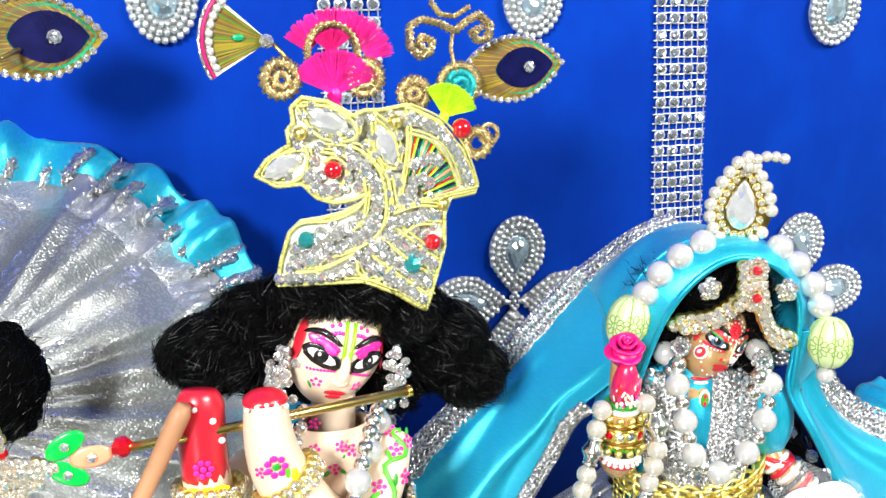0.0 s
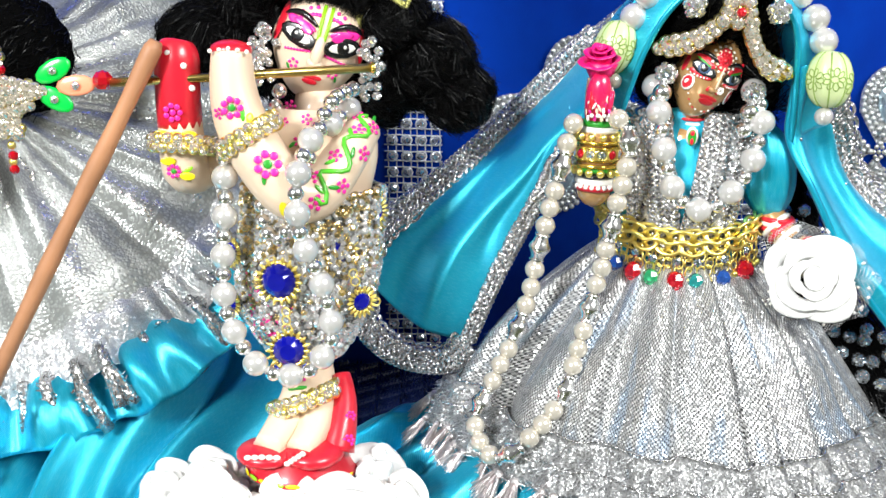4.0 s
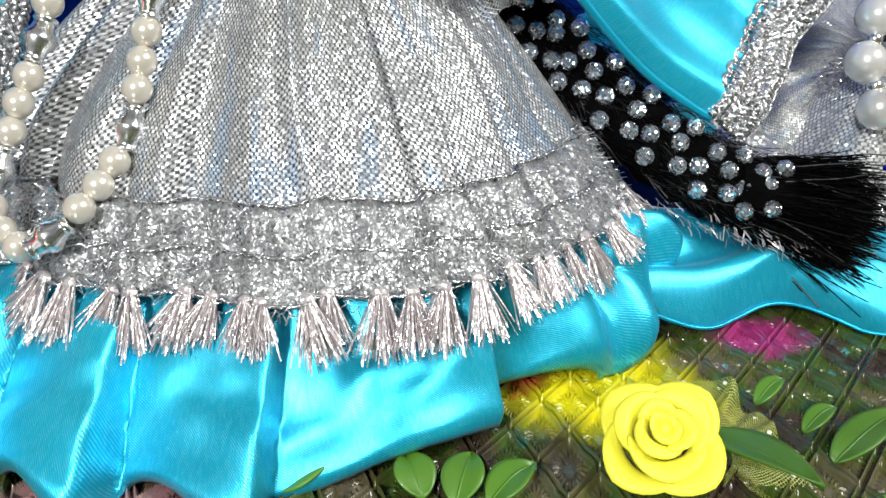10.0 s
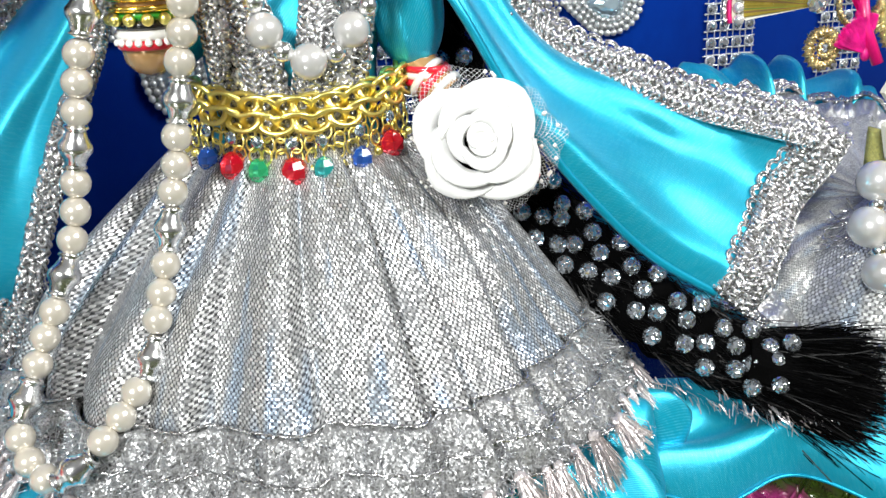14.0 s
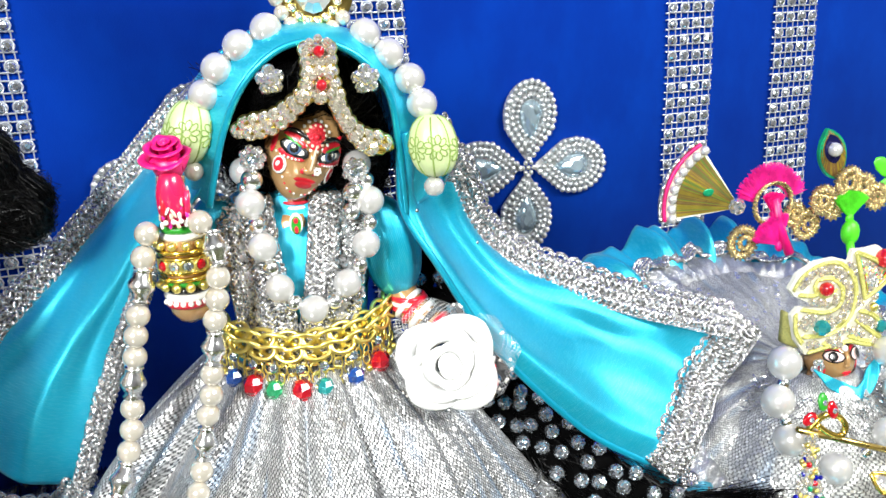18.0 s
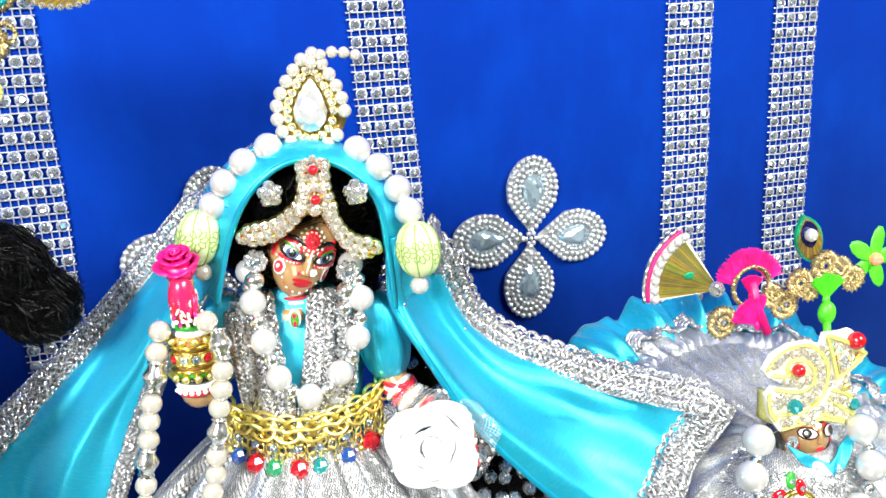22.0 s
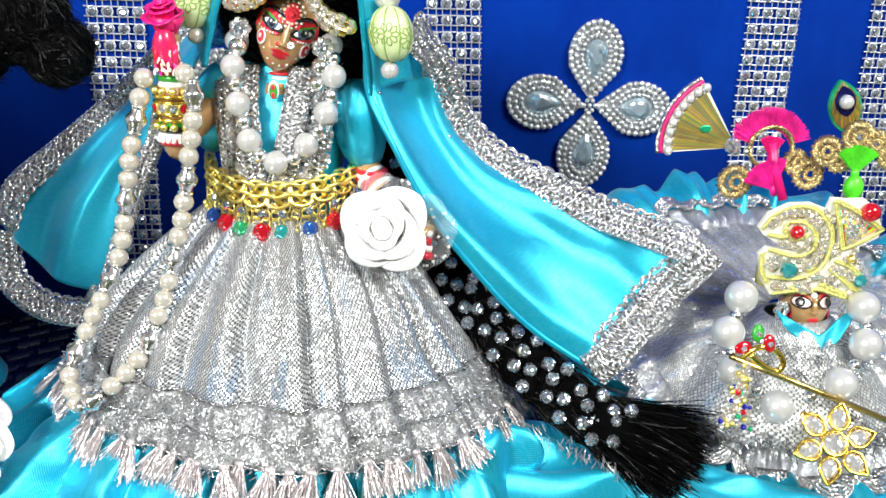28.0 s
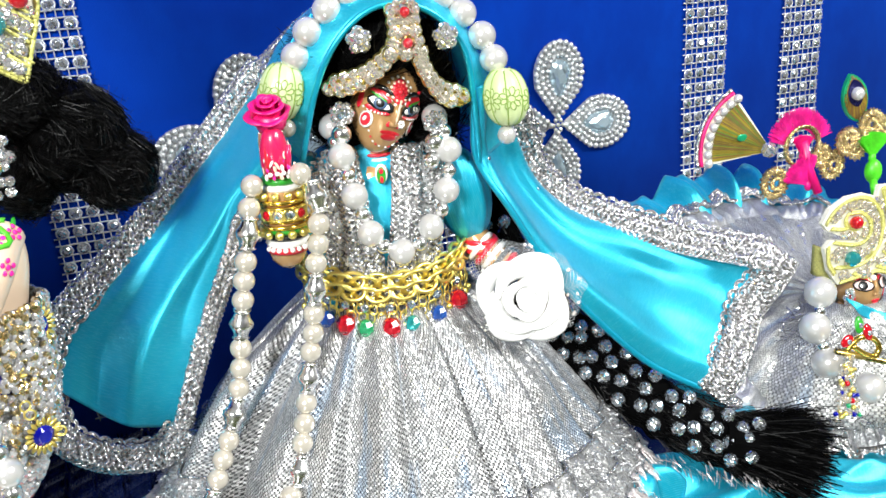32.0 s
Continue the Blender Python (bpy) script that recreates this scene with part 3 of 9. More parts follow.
def floor_mat():
    """A clear embossed sheet laid over a printed cloth with leaves and blossoms, blue towards the back, where shade is
    put into the colour.
    """
    m = Nodes("embossed_sheet_over_print")
    o = m.where()
    sep = m.add("SeparateXYZ", Vector=o)
    n = m.noise(o, 38.0, 4)
    c = m.ramp(n, (0.3, (0.02, 0.009, 0.010)), (0.43, (0.05, 0.036, 0.022)), (0.52, (0.045, 0.085, 0.010)), (0.60, (0.09, 0.085, 0.028)), (0.75, (0.11, 0.085, 0.08)))
    for cx, cy, rad, col in ((0.214, 0.197, 0.030, (0.60, 0.54, 0.01)), (0.264, 0.204, 0.015, (0.30, 0.03, 0.14)), (0.198, 0.206, 0.008, (0.5, 0.05, 0.03)), (0.095, 0.19, 0.022, (0.6, 0.3, 0.33))):
        v = m.add("VectorMath", {"operation": "DISTANCE"}, i0=o, i1=(cx, cy, 0.0)).outputs[1]
        v = m.math("ADD", v, m.math("MULTIPLY", m.math("SUBTRACT", n, 0.5), 0.03))
        c = m.mix(m.ramp(m.math("DIVIDE", v, rad), (0.45, (1, 1, 1)), (1.0, (0, 0, 0))), c, col)
    # Blue cloth at the back, its colour lowered to carry the deep shade there.
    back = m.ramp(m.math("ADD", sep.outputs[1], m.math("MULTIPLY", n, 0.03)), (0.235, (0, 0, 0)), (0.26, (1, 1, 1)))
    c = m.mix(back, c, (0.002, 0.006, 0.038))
    m.set(Base_Color=c, Roughness=0.26, Coat_Weight=0.6, Coat_Roughness=0.17, Specular_IOR_Level=0.5)
    m.set(Normal=m.bump(m.noise(o, 700), 0.12, 0.0002))
    return m.mat


def embossed_floor():
    """Shallow square studs on a diamond lattice, each with a fan of fine grooves."""
    P, A, B = 0.0112, radians(33), radians(88)

    def z(x, y):
        a, b = (y * math.cos(A) - x * math.sin(A)) / P, (y * math.cos(B) - x * math.sin(B)) / P
        fa, fb = a - math.floor(a) - 0.5, b - math.floor(b) - 0.5
        edge = max(abs(fa), abs(fb))
        rim = 0.0025 * max(0.0, 1 - abs(edge - 0.43) / 0.045)
        star = 0.0010 * math.cos(20 * math.atan2(fb, fa)) * max(0.0, 1 - abs(edge - 0.22) / 0.16)
        return rim + star

    g = Geo()
    x0, x1, y0, y1 = 0.07, 0.34, 0.11, 0.245
    g.grid(lambda u, v: (x0 + (x1 - x0) * u, y0 + (y1 - y0) * v, z(x0 + (x1 - x0) * u, y0 + (y1 - y0) * v)), 840, 420)
    bx0, bx1, by0, by1 = -0.03, 0.12, 0.245, 0.40
    g.grid(lambda u, v: (bx0 + (bx1 - bx0) * u, by0 + (by1 - by0) * v, z(bx0 + (bx1 - bx0) * u, by0 + (by1 - by0) * v)), 260, 260)
    for a, b, c, d in ((-0.9, 0.07, -0.6, 0.245), (0.34, 1.2, -0.6, 0.245), (0.07, 0.34, -0.6, 0.11), (-0.9, -0.03, 0.245, 0.40), (0.12, 1.2, 0.245, 0.40)):
        g.add([(a, c, 0), (b, c, 0), (b, d, 0), (a, d, 0)], [(0, 1, 2, 3)])
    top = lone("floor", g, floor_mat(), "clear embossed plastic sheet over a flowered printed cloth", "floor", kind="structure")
    lone("table_slab", box_geo(-0.9, 1.2, -0.6, 0.40, -0.04, -0.004), M["plaster"], "pale slab under the embossed sheet", "table", kind="structure")
    return top


embossed_floor()
lone("wall_back", box_geo(-0.9, 1.2, WALL_Y, WALL_Y + 0.012, -0.04, 0.75), M["wall"], "backdrop wall covered in royal blue velvet cloth", "wall", kind="structure")
# The plain room that the display stands in.
for nm, b in (("wall_west", (-1.62, -1.6, -2.4, 0.9, -0.8, 1.8)), ("wall_east", (1.9, 1.92, -2.4, 0.9, -0.8, 1.8)), ("wall_south", (-1.6, 1.9, -2.42, -2.4, -0.8, 1.8)), ("wall_north", (-1.6, 1.9, 0.9, 0.92, -0.8, 1.8)), ("ceiling", (-1.62, 1.92, -2.42, 0.92, 1.8, 1.82)), ("room_floor", (-1.62, 1.92, -2.42, 0.92, -0.82, -0.8))):
    lone(nm, box_geo(*b), M["plaster"], "plain cream plastered room surface around the display", "wall" if "wall" in nm else nm.split("_")[-1], kind="structure")


def rhinestone_ribbon(x0, z0, z1, cols=5, lean=0.0):
    """Rows of round stones in a mesh of silver bars, with the velvet showing between the rows."""
    rb = thing("rhinestone_ribbon", "silver mesh ribbon of clear rhinestones stuck on blue velvet", "ribbon", (x0, WALL_Y, z0), "ribbons on the backdrop")
    pitch, rowp = 0.0070, 0.0078
    rng = random.Random(int(x0 * 1000))
    g, back = Geo(), Geo()
    y = WALL_Y - 0.0014
    rows = int((z1 - z0) / rowp)

    def at(c, z, up=0.0):
        return Vector((x0 + c * pitch + lean * (z - 0.16) + 0.0003 * math.sin(z * 90 + x0), y - up, z))

    for c in range(cols):
        for k in (0.22, 0.78):
            back.tube([at(c + k, z0 + (z1 - z0) * i / 30) for i in range(31)], 0.00030, 4)
    for r in range(rows):
        zz = z0 + (r + 0.5) * rowp
        for dz in (-0.0023, 0.0023):
            back.tube([at(c / 2 - 0.05, zz + dz + rng.uniform(-0.0002, 0.0002)) for c in range(2 * cols + 1)], 0.00042, 5)
        for c in range(cols):
            nrm = (rng.uniform(-0.16, 0.16), -1, rng.uniform(-0.10, 0.22))
            g.cut(at(c + 0.5, zz, 0.0003), 0.0023, nrm, 8, 0.62, 0, 1.0, None, rng.random())
            back.tube([at(c + 0.5, zz, 0.0004) + Vector((0.0026 * math.cos(q), 0, 0.0025 * math.sin(q))) for q in np.linspace(0, 2 * math.pi, 10)[:-1]], 0.00040, 4, True)
    part("mesh_backing", back, M["mesh"], rb, "woven silver wire mesh")
    part("rhinestone_field", g, M["ribbon_stone"], rb, "rows of clear cut rhinestones", False, kind="stuff")
    return rb


for x, n, lean in ((-0.104, 4, 0.0), (0.0583, 4, -0.02), (0.2175, 4, -0.055), (0.3785, 4, 0.0), (0.4432, 4, 0.0)):
    rhinestone_ribbon(x, 0.01, 0.34, n, lean)


def drop_cut(c, d, s, w, l):
    """A pear-shaped stone: a round end, a point towards -d, two rows of facets and a table."""
    g, n, verts, faces = Geo(), 14, [], []
    for k, h in ((1.0, 0.0), (1.0, 0.0007), (0.74, 0.0022), (0.42, 0.0031)):
        for i in range(n):
            t = 2 * math.pi * (i + 0.5) / n
            low = math.sin(t) < 0
            verts.append(c + d * (k * l * math.sin(t) * (1.3 if low else 0.85)) + s * (k * w * math.cos(t) * (1 + 0.45 * math.sin(t) if low else 1.0)) + Vector((0, -h, 0)))
    for lv in range(3):
        for i in range(n):
            a, b = lv * n + i, lv * n + (i + 1) % n
            faces += [(a, b, b + n), (a, b + n, a + n)] if lv else [(a, b, b + n, a + n)]
    faces.append(tuple(3 * n + i for i in range(n)))
    return g.add(verts, faces) or g


def petal_patch(cx, cz, turn=0.0):
    fl = thing("flower_patch", "four-petal silver beaded patch with pale blue drop crystals", "applique", (cx, WALL_Y, cz), "flower patches on the backdrop")
    y = WALL_Y - 0.001
    rng = random.Random(int(cx * 977 + cz * 331))
    for k in range(4):
        a = radians(90 * k + turn)
        d, s = Vector((math.sin(a), 0, math.cos(a))), Vector((math.cos(a), 0, -math.sin(a)))
        c0 = Vector((cx, y, cz))
        base, beads = Geo(), Geo()

        def ring(w, l, cy):
            return [c0 + d * (cy + l * math.sin(t) + (0.0 if math.sin(t) > 0 else -0.27 * l)) + s * (w * math.cos(t) * (1.0 if math.sin(t) > 0 else (1 + 0.75 * math.sin(t)) )) for t in np.linspace(-math.pi / 2, 1.5 * math.pi, 60)]

        out = ring(0.0138, 0.0173, 0.0250)
        mm = plane_at(c0 + Vector((0, 0.0005, 0)), (0, -1, 0))
        inv = mm.inverted()
        base.plate([((inv @ p).x, (inv @ p).y) for p in out[:-1]], mm, 0.0012, 0, 0.0008)
        for w, l, rr in ((0.0128, 0.0164, 0.00165), (0.0099, 0.0132, 0.00155), (0.0073, 0.0101, 0.00130)):
            for p in evenly(ring(w, l, 0.0250), rr * 1.95)[:-1]:
                beads.ball(p + Vector((rng.uniform(-1, 1) * 1e-4, -0.0016 - (0.0140 - w) * 0.12, rng.uniform(-1, 1) * 1e-4)), rr, 8, 5)
        pet = part("petal", base, M["bead_silver"], fl)
        part("bead_border", beads, M["bead_silver"], pet, "rows of small silver beads", kind="stuff")
        crystal = drop_cut(c0 + d * 0.0255 + Vector((0, -0.0016, 0)), d, s, 0.0060, 0.0086)
        part("drop_crystal", crystal, M["stone_dark"], pet, "pale blue drop-shaped crystal", False)
    cen = Geo()
    for rr, n in ((0.0, 1), (0.0028, 6)):
        for i in range(n):
            a = 2 * math.pi * i / n
            cen.ball((cx + rr * math.cos(a), y - 0.0018, cz + rr * math.sin(a)), 0.0013, 8, 5)
    part("bead_centre", cen, M["bead_silver"], fl, "cluster of small silver beads", kind="stuff")
    return fl


for x, z, tu in ((0.1465, 0.1240, 2), (0.3022, 0.1145, 3), (-0.005, 0.2915, 0), (0.152, 0.2905, 0), (0.3085, 0.284, 1)):
    petal_patch(x, z, tu)

# ---- the standing lady doll and all that she wears ----
LX, LY = 0.160, 0.262
LN = Vector((-0.22, -0.975, 0)).normalized()   # the way that she faces
LS = Vector((0.975, -0.22, 0)).normalized()    # her left side


def lady(s, f, z):
    """A place beside (s), before (f) and above the foot of the doll."""
    return Vector((LX, LY, 0)) + LS * s + LN * f + Vector((0, 0, z))


def rosette(parent, c, normal, radius, mat, turns=4, seed=1, flat=0.55, name="petal", ruffle=1.0):
    """Rings of cupped petals with rolled lips round a wound bud; each petal is a part."""
    rng = random.Random(seed)
    rot = plane_at(c, normal) @ Matrix.Rotation(rng.uniform(0, 6), 4, "Z")
    H = radius * flat

    if ruffle <= 1.0:
        part(name, Geo().ball(rot @ Vector((0, 0, H * 0.62)), (radius * 0.17, radius * 0.15, H * 0.40), 12, 8, 0, rot), M[mat], parent)
    foam = ruffle <= 1.0 and turns > 3
    loose = ruffle > 1.0
    rings = [(3, 0.50, 0.04, 1.0), (4, 0.84, 0.16, 0.84), (5, 1.12, 0.34, 0.48)] if loose else [(2, 0.26, 0.10, 1.02), (3, 0.50, 0.24, 0.98), (3, 0.76, 0.44, 0.84), (4, 1.0, 0.62, 0.50)] if foam else [(2, 0.24, 0.05, 1.06), (3, 0.46, 0.16, 0.98), (4, 0.74, 0.32, 0.78), (5, 1.0, 0.45, 0.42)]
    for ring, (n, ro, ri, ht) in enumerate(rings if turns > 3 else rings[:2] + rings[3:]):
        for k in range(n):
            a0 = 2 * math.pi * (k + 0.43 * ring) / n + rng.uniform(-0.18, 0.18)
            wide = math.pi / n * rng.uniform(1.25, 1.5)
            big, wave, ph = rng.uniform(0.80, 1.16), rng.uniform(0.03, 0.09) * ruffle, rng.uniform(0, 6)
            if loose:
                a0, big, ht = a0 + rng.uniform(-0.4, 0.4), rng.uniform(0.75, 1.25), ht * rng.uniform(0.75, 1.2)
            if foam:
                big = rng.uniform(0.92, 1.10)

            def sheet(u, v, a0=a0, wide=wide, ro=ro, ri=ri, ht=ht, big=big, wave=wave, ph=ph):
                e = 1 - (0.30 if foam else 0.36) * abs(2 * u - 1) ** (1.3 if foam else 1.7 + big)
                a = a0 + (2 * u - 1) * wide * (0.75 + 0.25 * v)
                if foam:
                    # A steep wall that flares out to a thick rim; one flank of each petal tucks under the next.
                    r = radius * (ri + (ro * big * e - ri) * v ** 2.0) * (1 + 0.07 * (u - 0.5))
                    h = H * (ht - 0.55 + 0.55 * math.sin(0.5 * math.pi * v ** 0.7) - 0.16 * (1 - e)) - H * 0.30 * ro * max(0.0, v - 0.6) ** 1.5
                    h += radius * (0.5 * wave * math.sin(3 * a + ph) + 0.05 * noise.noise(Vector((3 * u + ph, 2 * v, big * 9)))) * v
                    return rot @ Vector((r * math.cos(a), r * math.sin(a), h))
                r = radius * (ri + (ro - ri) * big * e * v ** 1.25)
                h = H * (ht * e * math.sin(1.9 * v) / math.sin(1.9 * 0.82)) + radius * wave * math.sin(5 * a + ph) * v + radius * 0.05 * noise.noise(Vector((6 * u + ph, 4 * v, big * 9))) * v
                lip = max(0.0, v - 0.78) * (4.5 if ruffle <= 1.0 else 1.2)
                return rot @ Vector(((r + radius * 0.05 * lip) * math.cos(a), (r + radius * 0.05 * lip) * math.sin(a), h - radius * 0.045 * lip * lip))

            part(name, Geo().grid(sheet, 14, 8), M[mat], parent, "", True, radius * (0.055 if foam else 0.04 if ruffle <= 1.0 else 0.02))


def pleat_table(seed, lo, hi):
    """Uneven knife pleats round a full turn: where each begins, how wide and how deep it is, and how it leans."""
    rg, out, a = random.Random(seed), [], 0.0
    while a < 2 * math.pi - 0.6 * hi:
        w = rg.uniform(lo, hi)
        out.append([a, w, rg.uniform(0.55, 1.35), rg.uniform(-0.5, 0.5)])
        a += w
    k = 2 * math.pi / a
    return [(p * k, w * k, d, q) for p, w, d, q in out]


PLEATS = pleat_table(23, 0.15, 0.40)


def skirt_point(a, s, pleat=1.0):
    """The skirt's surface: a turns round from the front, s runs from waist (0) to hem (1)."""
    z = 0.103 - 0.064 * s - 0.0005 * s * math.cos(a)
    r = 0.0235 + 0.050 * s ** 0.9 + 0.004 * math.sin(math.pi * s)
    b = (a + 0.16 * noise.noise(Vector((1.7 * math.sin(a), 1.7 * math.cos(a), 1.4 * s))) * s) % (2 * math.pi)
    w = 0.0
    for p, wide, deep, lean in PLEATS:
        if p <= b < p + wide:
            t = (b - p) / wide
            turn = 0.74 + 0.12 * lean
            ramp = t / turn if t < turn else (1 - t) / (1 - turn)
            flat = max(0.0, 1 - 0.55 * s * (lean + 0.5))
            w = deep * flat * (wide / 0.27) ** 0.7 * (math.sin(0.5 * math.pi * min(1, ramp)) ** 1.3 - 0.55)
            w += 0.12 * math.sin(3 * math.pi * t) * max(0.0, 1 - s)
    w += 0.30 * math.sin(23 * a + 2.2 * math.sin(3 * a)) * max(0.0, 1 - s) ** 1.5
    r += (0.0016 + 0.0088 * s ** 0.85 - 0.0030 * s ** 3) * w * pleat
    r += 0.0060 * (noise.noise(Vector((2.6 * math.sin(a), 2.6 * math.cos(a), 2.4 * s))) - 0.25) * s
    return lady(math.sin(a) * r * 1.06, math.cos(a) * r * 0.93, z)


def make_skirt():
    sk = thing("skirt", "flared pleated skirt of silver metal-thread cloth with a fringed hem", "skirt", tuple(lady(0, 0, 0.03)))
    A = 2 * math.pi
    part("pleated_cloth", Geo().grid(lambda u, v: skirt_point(A * u, v), 520, 36, True, 0, 0.44, 0.085), M["lurex"], sk, "silver pleated cloth", True, 0.0004)
    rng = random.Random(5)
    wav = [rng.uniform(-1, 1) for _ in range(400)]

    def band(u, v):
        a = A * u
        p = skirt_point(a, 0.78 + 0.26 * v, 0.8)
        out = Vector((p.x - LX, p.y - LY, 0)).normalized()
        return p + out * (0.0016 + 0.0022 * noise.noise(Vector((26 * math.sin(a), 26 * math.cos(a), 3 * v))) * (0.3 + math.sin(math.pi * v)) + 0.0009 * noise.noise(Vector((70 * math.sin(a), 70 * math.cos(a), 9 * v)))) + Vector((0, 0, 0.0006 * wav[int(u * 311 + v * 60) % 400]))

    part("hem_band", Geo().grid(band, 400, 10, True, 0, 0.45, 0.02), M["organza"], sk, "crinkled band of silver glitter organza", True, 0.0005)
    for s, off in ((0.77, 0.0022), (0.905, 0.0028), (1.03, 0.0030)):
        line = []
        for i in range(720):
            a = A * i / 720
            p = skirt_point(a, s, 0.8)
            out = Vector((p.x - LX, p.y - LY, 0)).normalized()
            line.append(p + out * (off + 0.0003 * math.sin(i * 2.1)) + Vector((0, 0, 0.0005 * noise.noise(Vector((i * 0.31, s, 0))))))
        part("hem_cord", Geo().tube(line, 0.00042, 5, True), M["lace"], sk, "stitched silver cord along the hem")
    fuzz = Geo()
    for _ in range(5200):
        a, s0 = rng.uniform(-1.9, 1.9), rng.uniform(0.78, 1.07)
        p = skirt_point(a, s0, 0.8)
        out = Vector((p.x - LX, p.y - LY, 0)).normalized()
        strands(fuzz, [(p + out * 0.002, Vector((rng.uniform(-1, 1), rng.uniform(-1, 1), rng.uniform(-1, 0.6))) + out * 0.5)], 0.0030, 0.00026, 0.05, 0.4, 3, rng)
    part("thread_fuzz", fuzz, M["glit_silver"], sk, "loose silver thread ends on the hem", False, kind="stuff")
    # Tassels, a few kinds of them set round the hem.
    kinds = []
    for kd in range(4):
        rg = random.Random(40 + kd)
        g = Geo()
        for i in range(130):
            t = rg.uniform(-1, 1)
            root = Vector((t * 0.0011, rg.uniform(-0.0008, 0.0008), 0))
            d = Vector((t * rg.uniform(0.18, 0.55), rg.uniform(-0.12, 0.1), -1))
            strands(g, [(root, d)], rg.uniform(0.0098, 0.0125), 0.00029, 0.03, 0.05, 4, rg)
        g.ball((0, 0, 0), (0.0017, 0.0011, 0.0012), 8, 5)
        kinds.append(g.mesh("tassel", M["glit_rose"], False))
    n = 74
    for i in range(n):
        a = A * (i + rng.uniform(-0.46, 0.46)) / n
        p = skirt_point(a, 1.02, 0.8)
        out = Vector((p.x - LX, p.y - LY, 0)).normalized()
        side = Vector((-out.y, out.x, 0))
        rot = Matrix((side, -out, Vector((0, 0, 1)))).transposed().to_4x4()
        m = Matrix.Translation(p + out * 0.003) @ rot @ pose(0, 0, 0, -36 + rng.uniform(-10, 10), rng.uniform(-20, 20), 0) @ Matrix.Scale(rng.uniform(0.74, 1.12), 4)
        tagged(hang(new("tassel", kinds[rng.randrange(4)]), sk, m))
    return sk


make_skirt()


def make_underskirt():
    """The turquoise satin frill under the silver hem, in deep soft folds on the sheet."""
    us = thing("satin_underskirt", "turquoise satin frill spread in deep folds under the silver skirt", "underskirt", tuple(lady(0, 0, 0)))

    # Three broad folds in front, each ending in a corner that laps over the next; uneven ones elsewhere.
    first = -0.42
    folds = [(0.0, 0.34, 0.75, 0.1), (0.34, 0.61, 0.95, -0.2), (0.95, 0.80, 1.0, 0.3)]
    folds += [(p + 1.75, w, d * (w / 0.33), q) for p, w, d, q in pleat_table(57, 0.20, 0.46) if p + w + 1.75 < 2 * math.pi]

    def sheet(u, v):
        a = 2 * math.pi * u
        b = (a - first + 0.10 * (v - 0.5) * math.sin(3 * a + 1.0)) % (2 * math.pi)
        ridge, t, deep, lean = 0.0, 0.0, 1.0, 0.0
        for p, wide, dp, ln in folds:
            if p <= b < p + wide:
                t, deep, lean = (b - p) / wide, dp, ln
                turn = 0.86 + 0.06 * ln
                ridge = math.sin(0.5 * math.pi * t / turn) ** 1.15 if t < turn else max(0.0, (1 - t) / (1 - turn)) ** 0.8
        side = math.sin(a)
        puff = math.exp(-((a - 1.18) / 0.42) ** 2)
        reach = 0.0850 + 0.022 * max(0.0, -side) ** 2 + 0.009 * max(0.0, math.cos(a + 0.45)) - 0.002 * puff - 0.0115 * math.exp(-(((a + math.pi) % (2 * math.pi) - math.pi - 0.58) / 0.32) ** 2)
        r = 0.066 + (reach - 0.066) * v ** 0.85 + 0.0125 * v * deep * (ridge - 0.5) + 0.0022 * math.sin(4.5 * t + 5 * lean + 3.5 * v) * v
        r += 0.0030 * noise.noise(Vector((4 * math.sin(a), 4 * math.cos(a), 2.5 * v))) * v
        z = 0.0375 * (1 - v) ** 1.25 + 0.0115 * deep * ridge * math.sin(math.pi * (0.12 + 0.72 * v)) * v ** 0.5
        z += 0.0060 * v ** 2 * (0.5 + 0.5 * math.sin(5.2 * t + 6 * lean)) * (0.6 + 0.4 * deep)
        z += 0.0160 * puff * math.sin(math.pi * v) * v ** 1.1 + 0.0050 * puff * v
        z += 0.0022 * noise.noise(Vector((math.sin(a) * 9, math.cos(a) * 9, 5 * v))) * math.sin(math.pi * v)
        crimp = abs(math.sin(5.2 * a + 1.2 * v + 0.5 * math.sin(5 * v) + 0.3)) ** 0.8 + 0.15 * math.sin(23 * a + 4 * v)
        r += 0.0115 * puff * v * (crimp - 0.45)
        z += 0.0140 * puff * v * (crimp - 0.5)
        r += 0.0065 * math.exp(-((a - 0.95) / 0.24) ** 2) * v
        groove = math.exp(-((a - 0.98 + 0.10 * v) / 0.055) ** 2) + 0.8 * math.exp(-((a - 1.30 + 0.12 * v) / 0.06) ** 2)
        r -= 0.0050 * groove * v
        z -= 0.0060 * groove * v
        curl = max(0.0, v - 0.90) / 0.10
        r -= 0.0034 * curl * curl
        z -= 0.0022 * curl * curl
        over = 0.0035 * ridge * v * deep
        return lady(math.sin(a) * r * 1.05 + math.cos(a) * over, math.cos(a) * r * 0.95 - math.sin(a) * over, max(z, 0.0012))

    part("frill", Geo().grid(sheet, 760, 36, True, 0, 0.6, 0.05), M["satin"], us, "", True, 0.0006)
    piece("loose_pearl", "ball", "pearl_cream", us, (0.1560, 0.1908, 0.0262), 0.0021, None, "single small cream pearl")
    return us


make_underskirt()


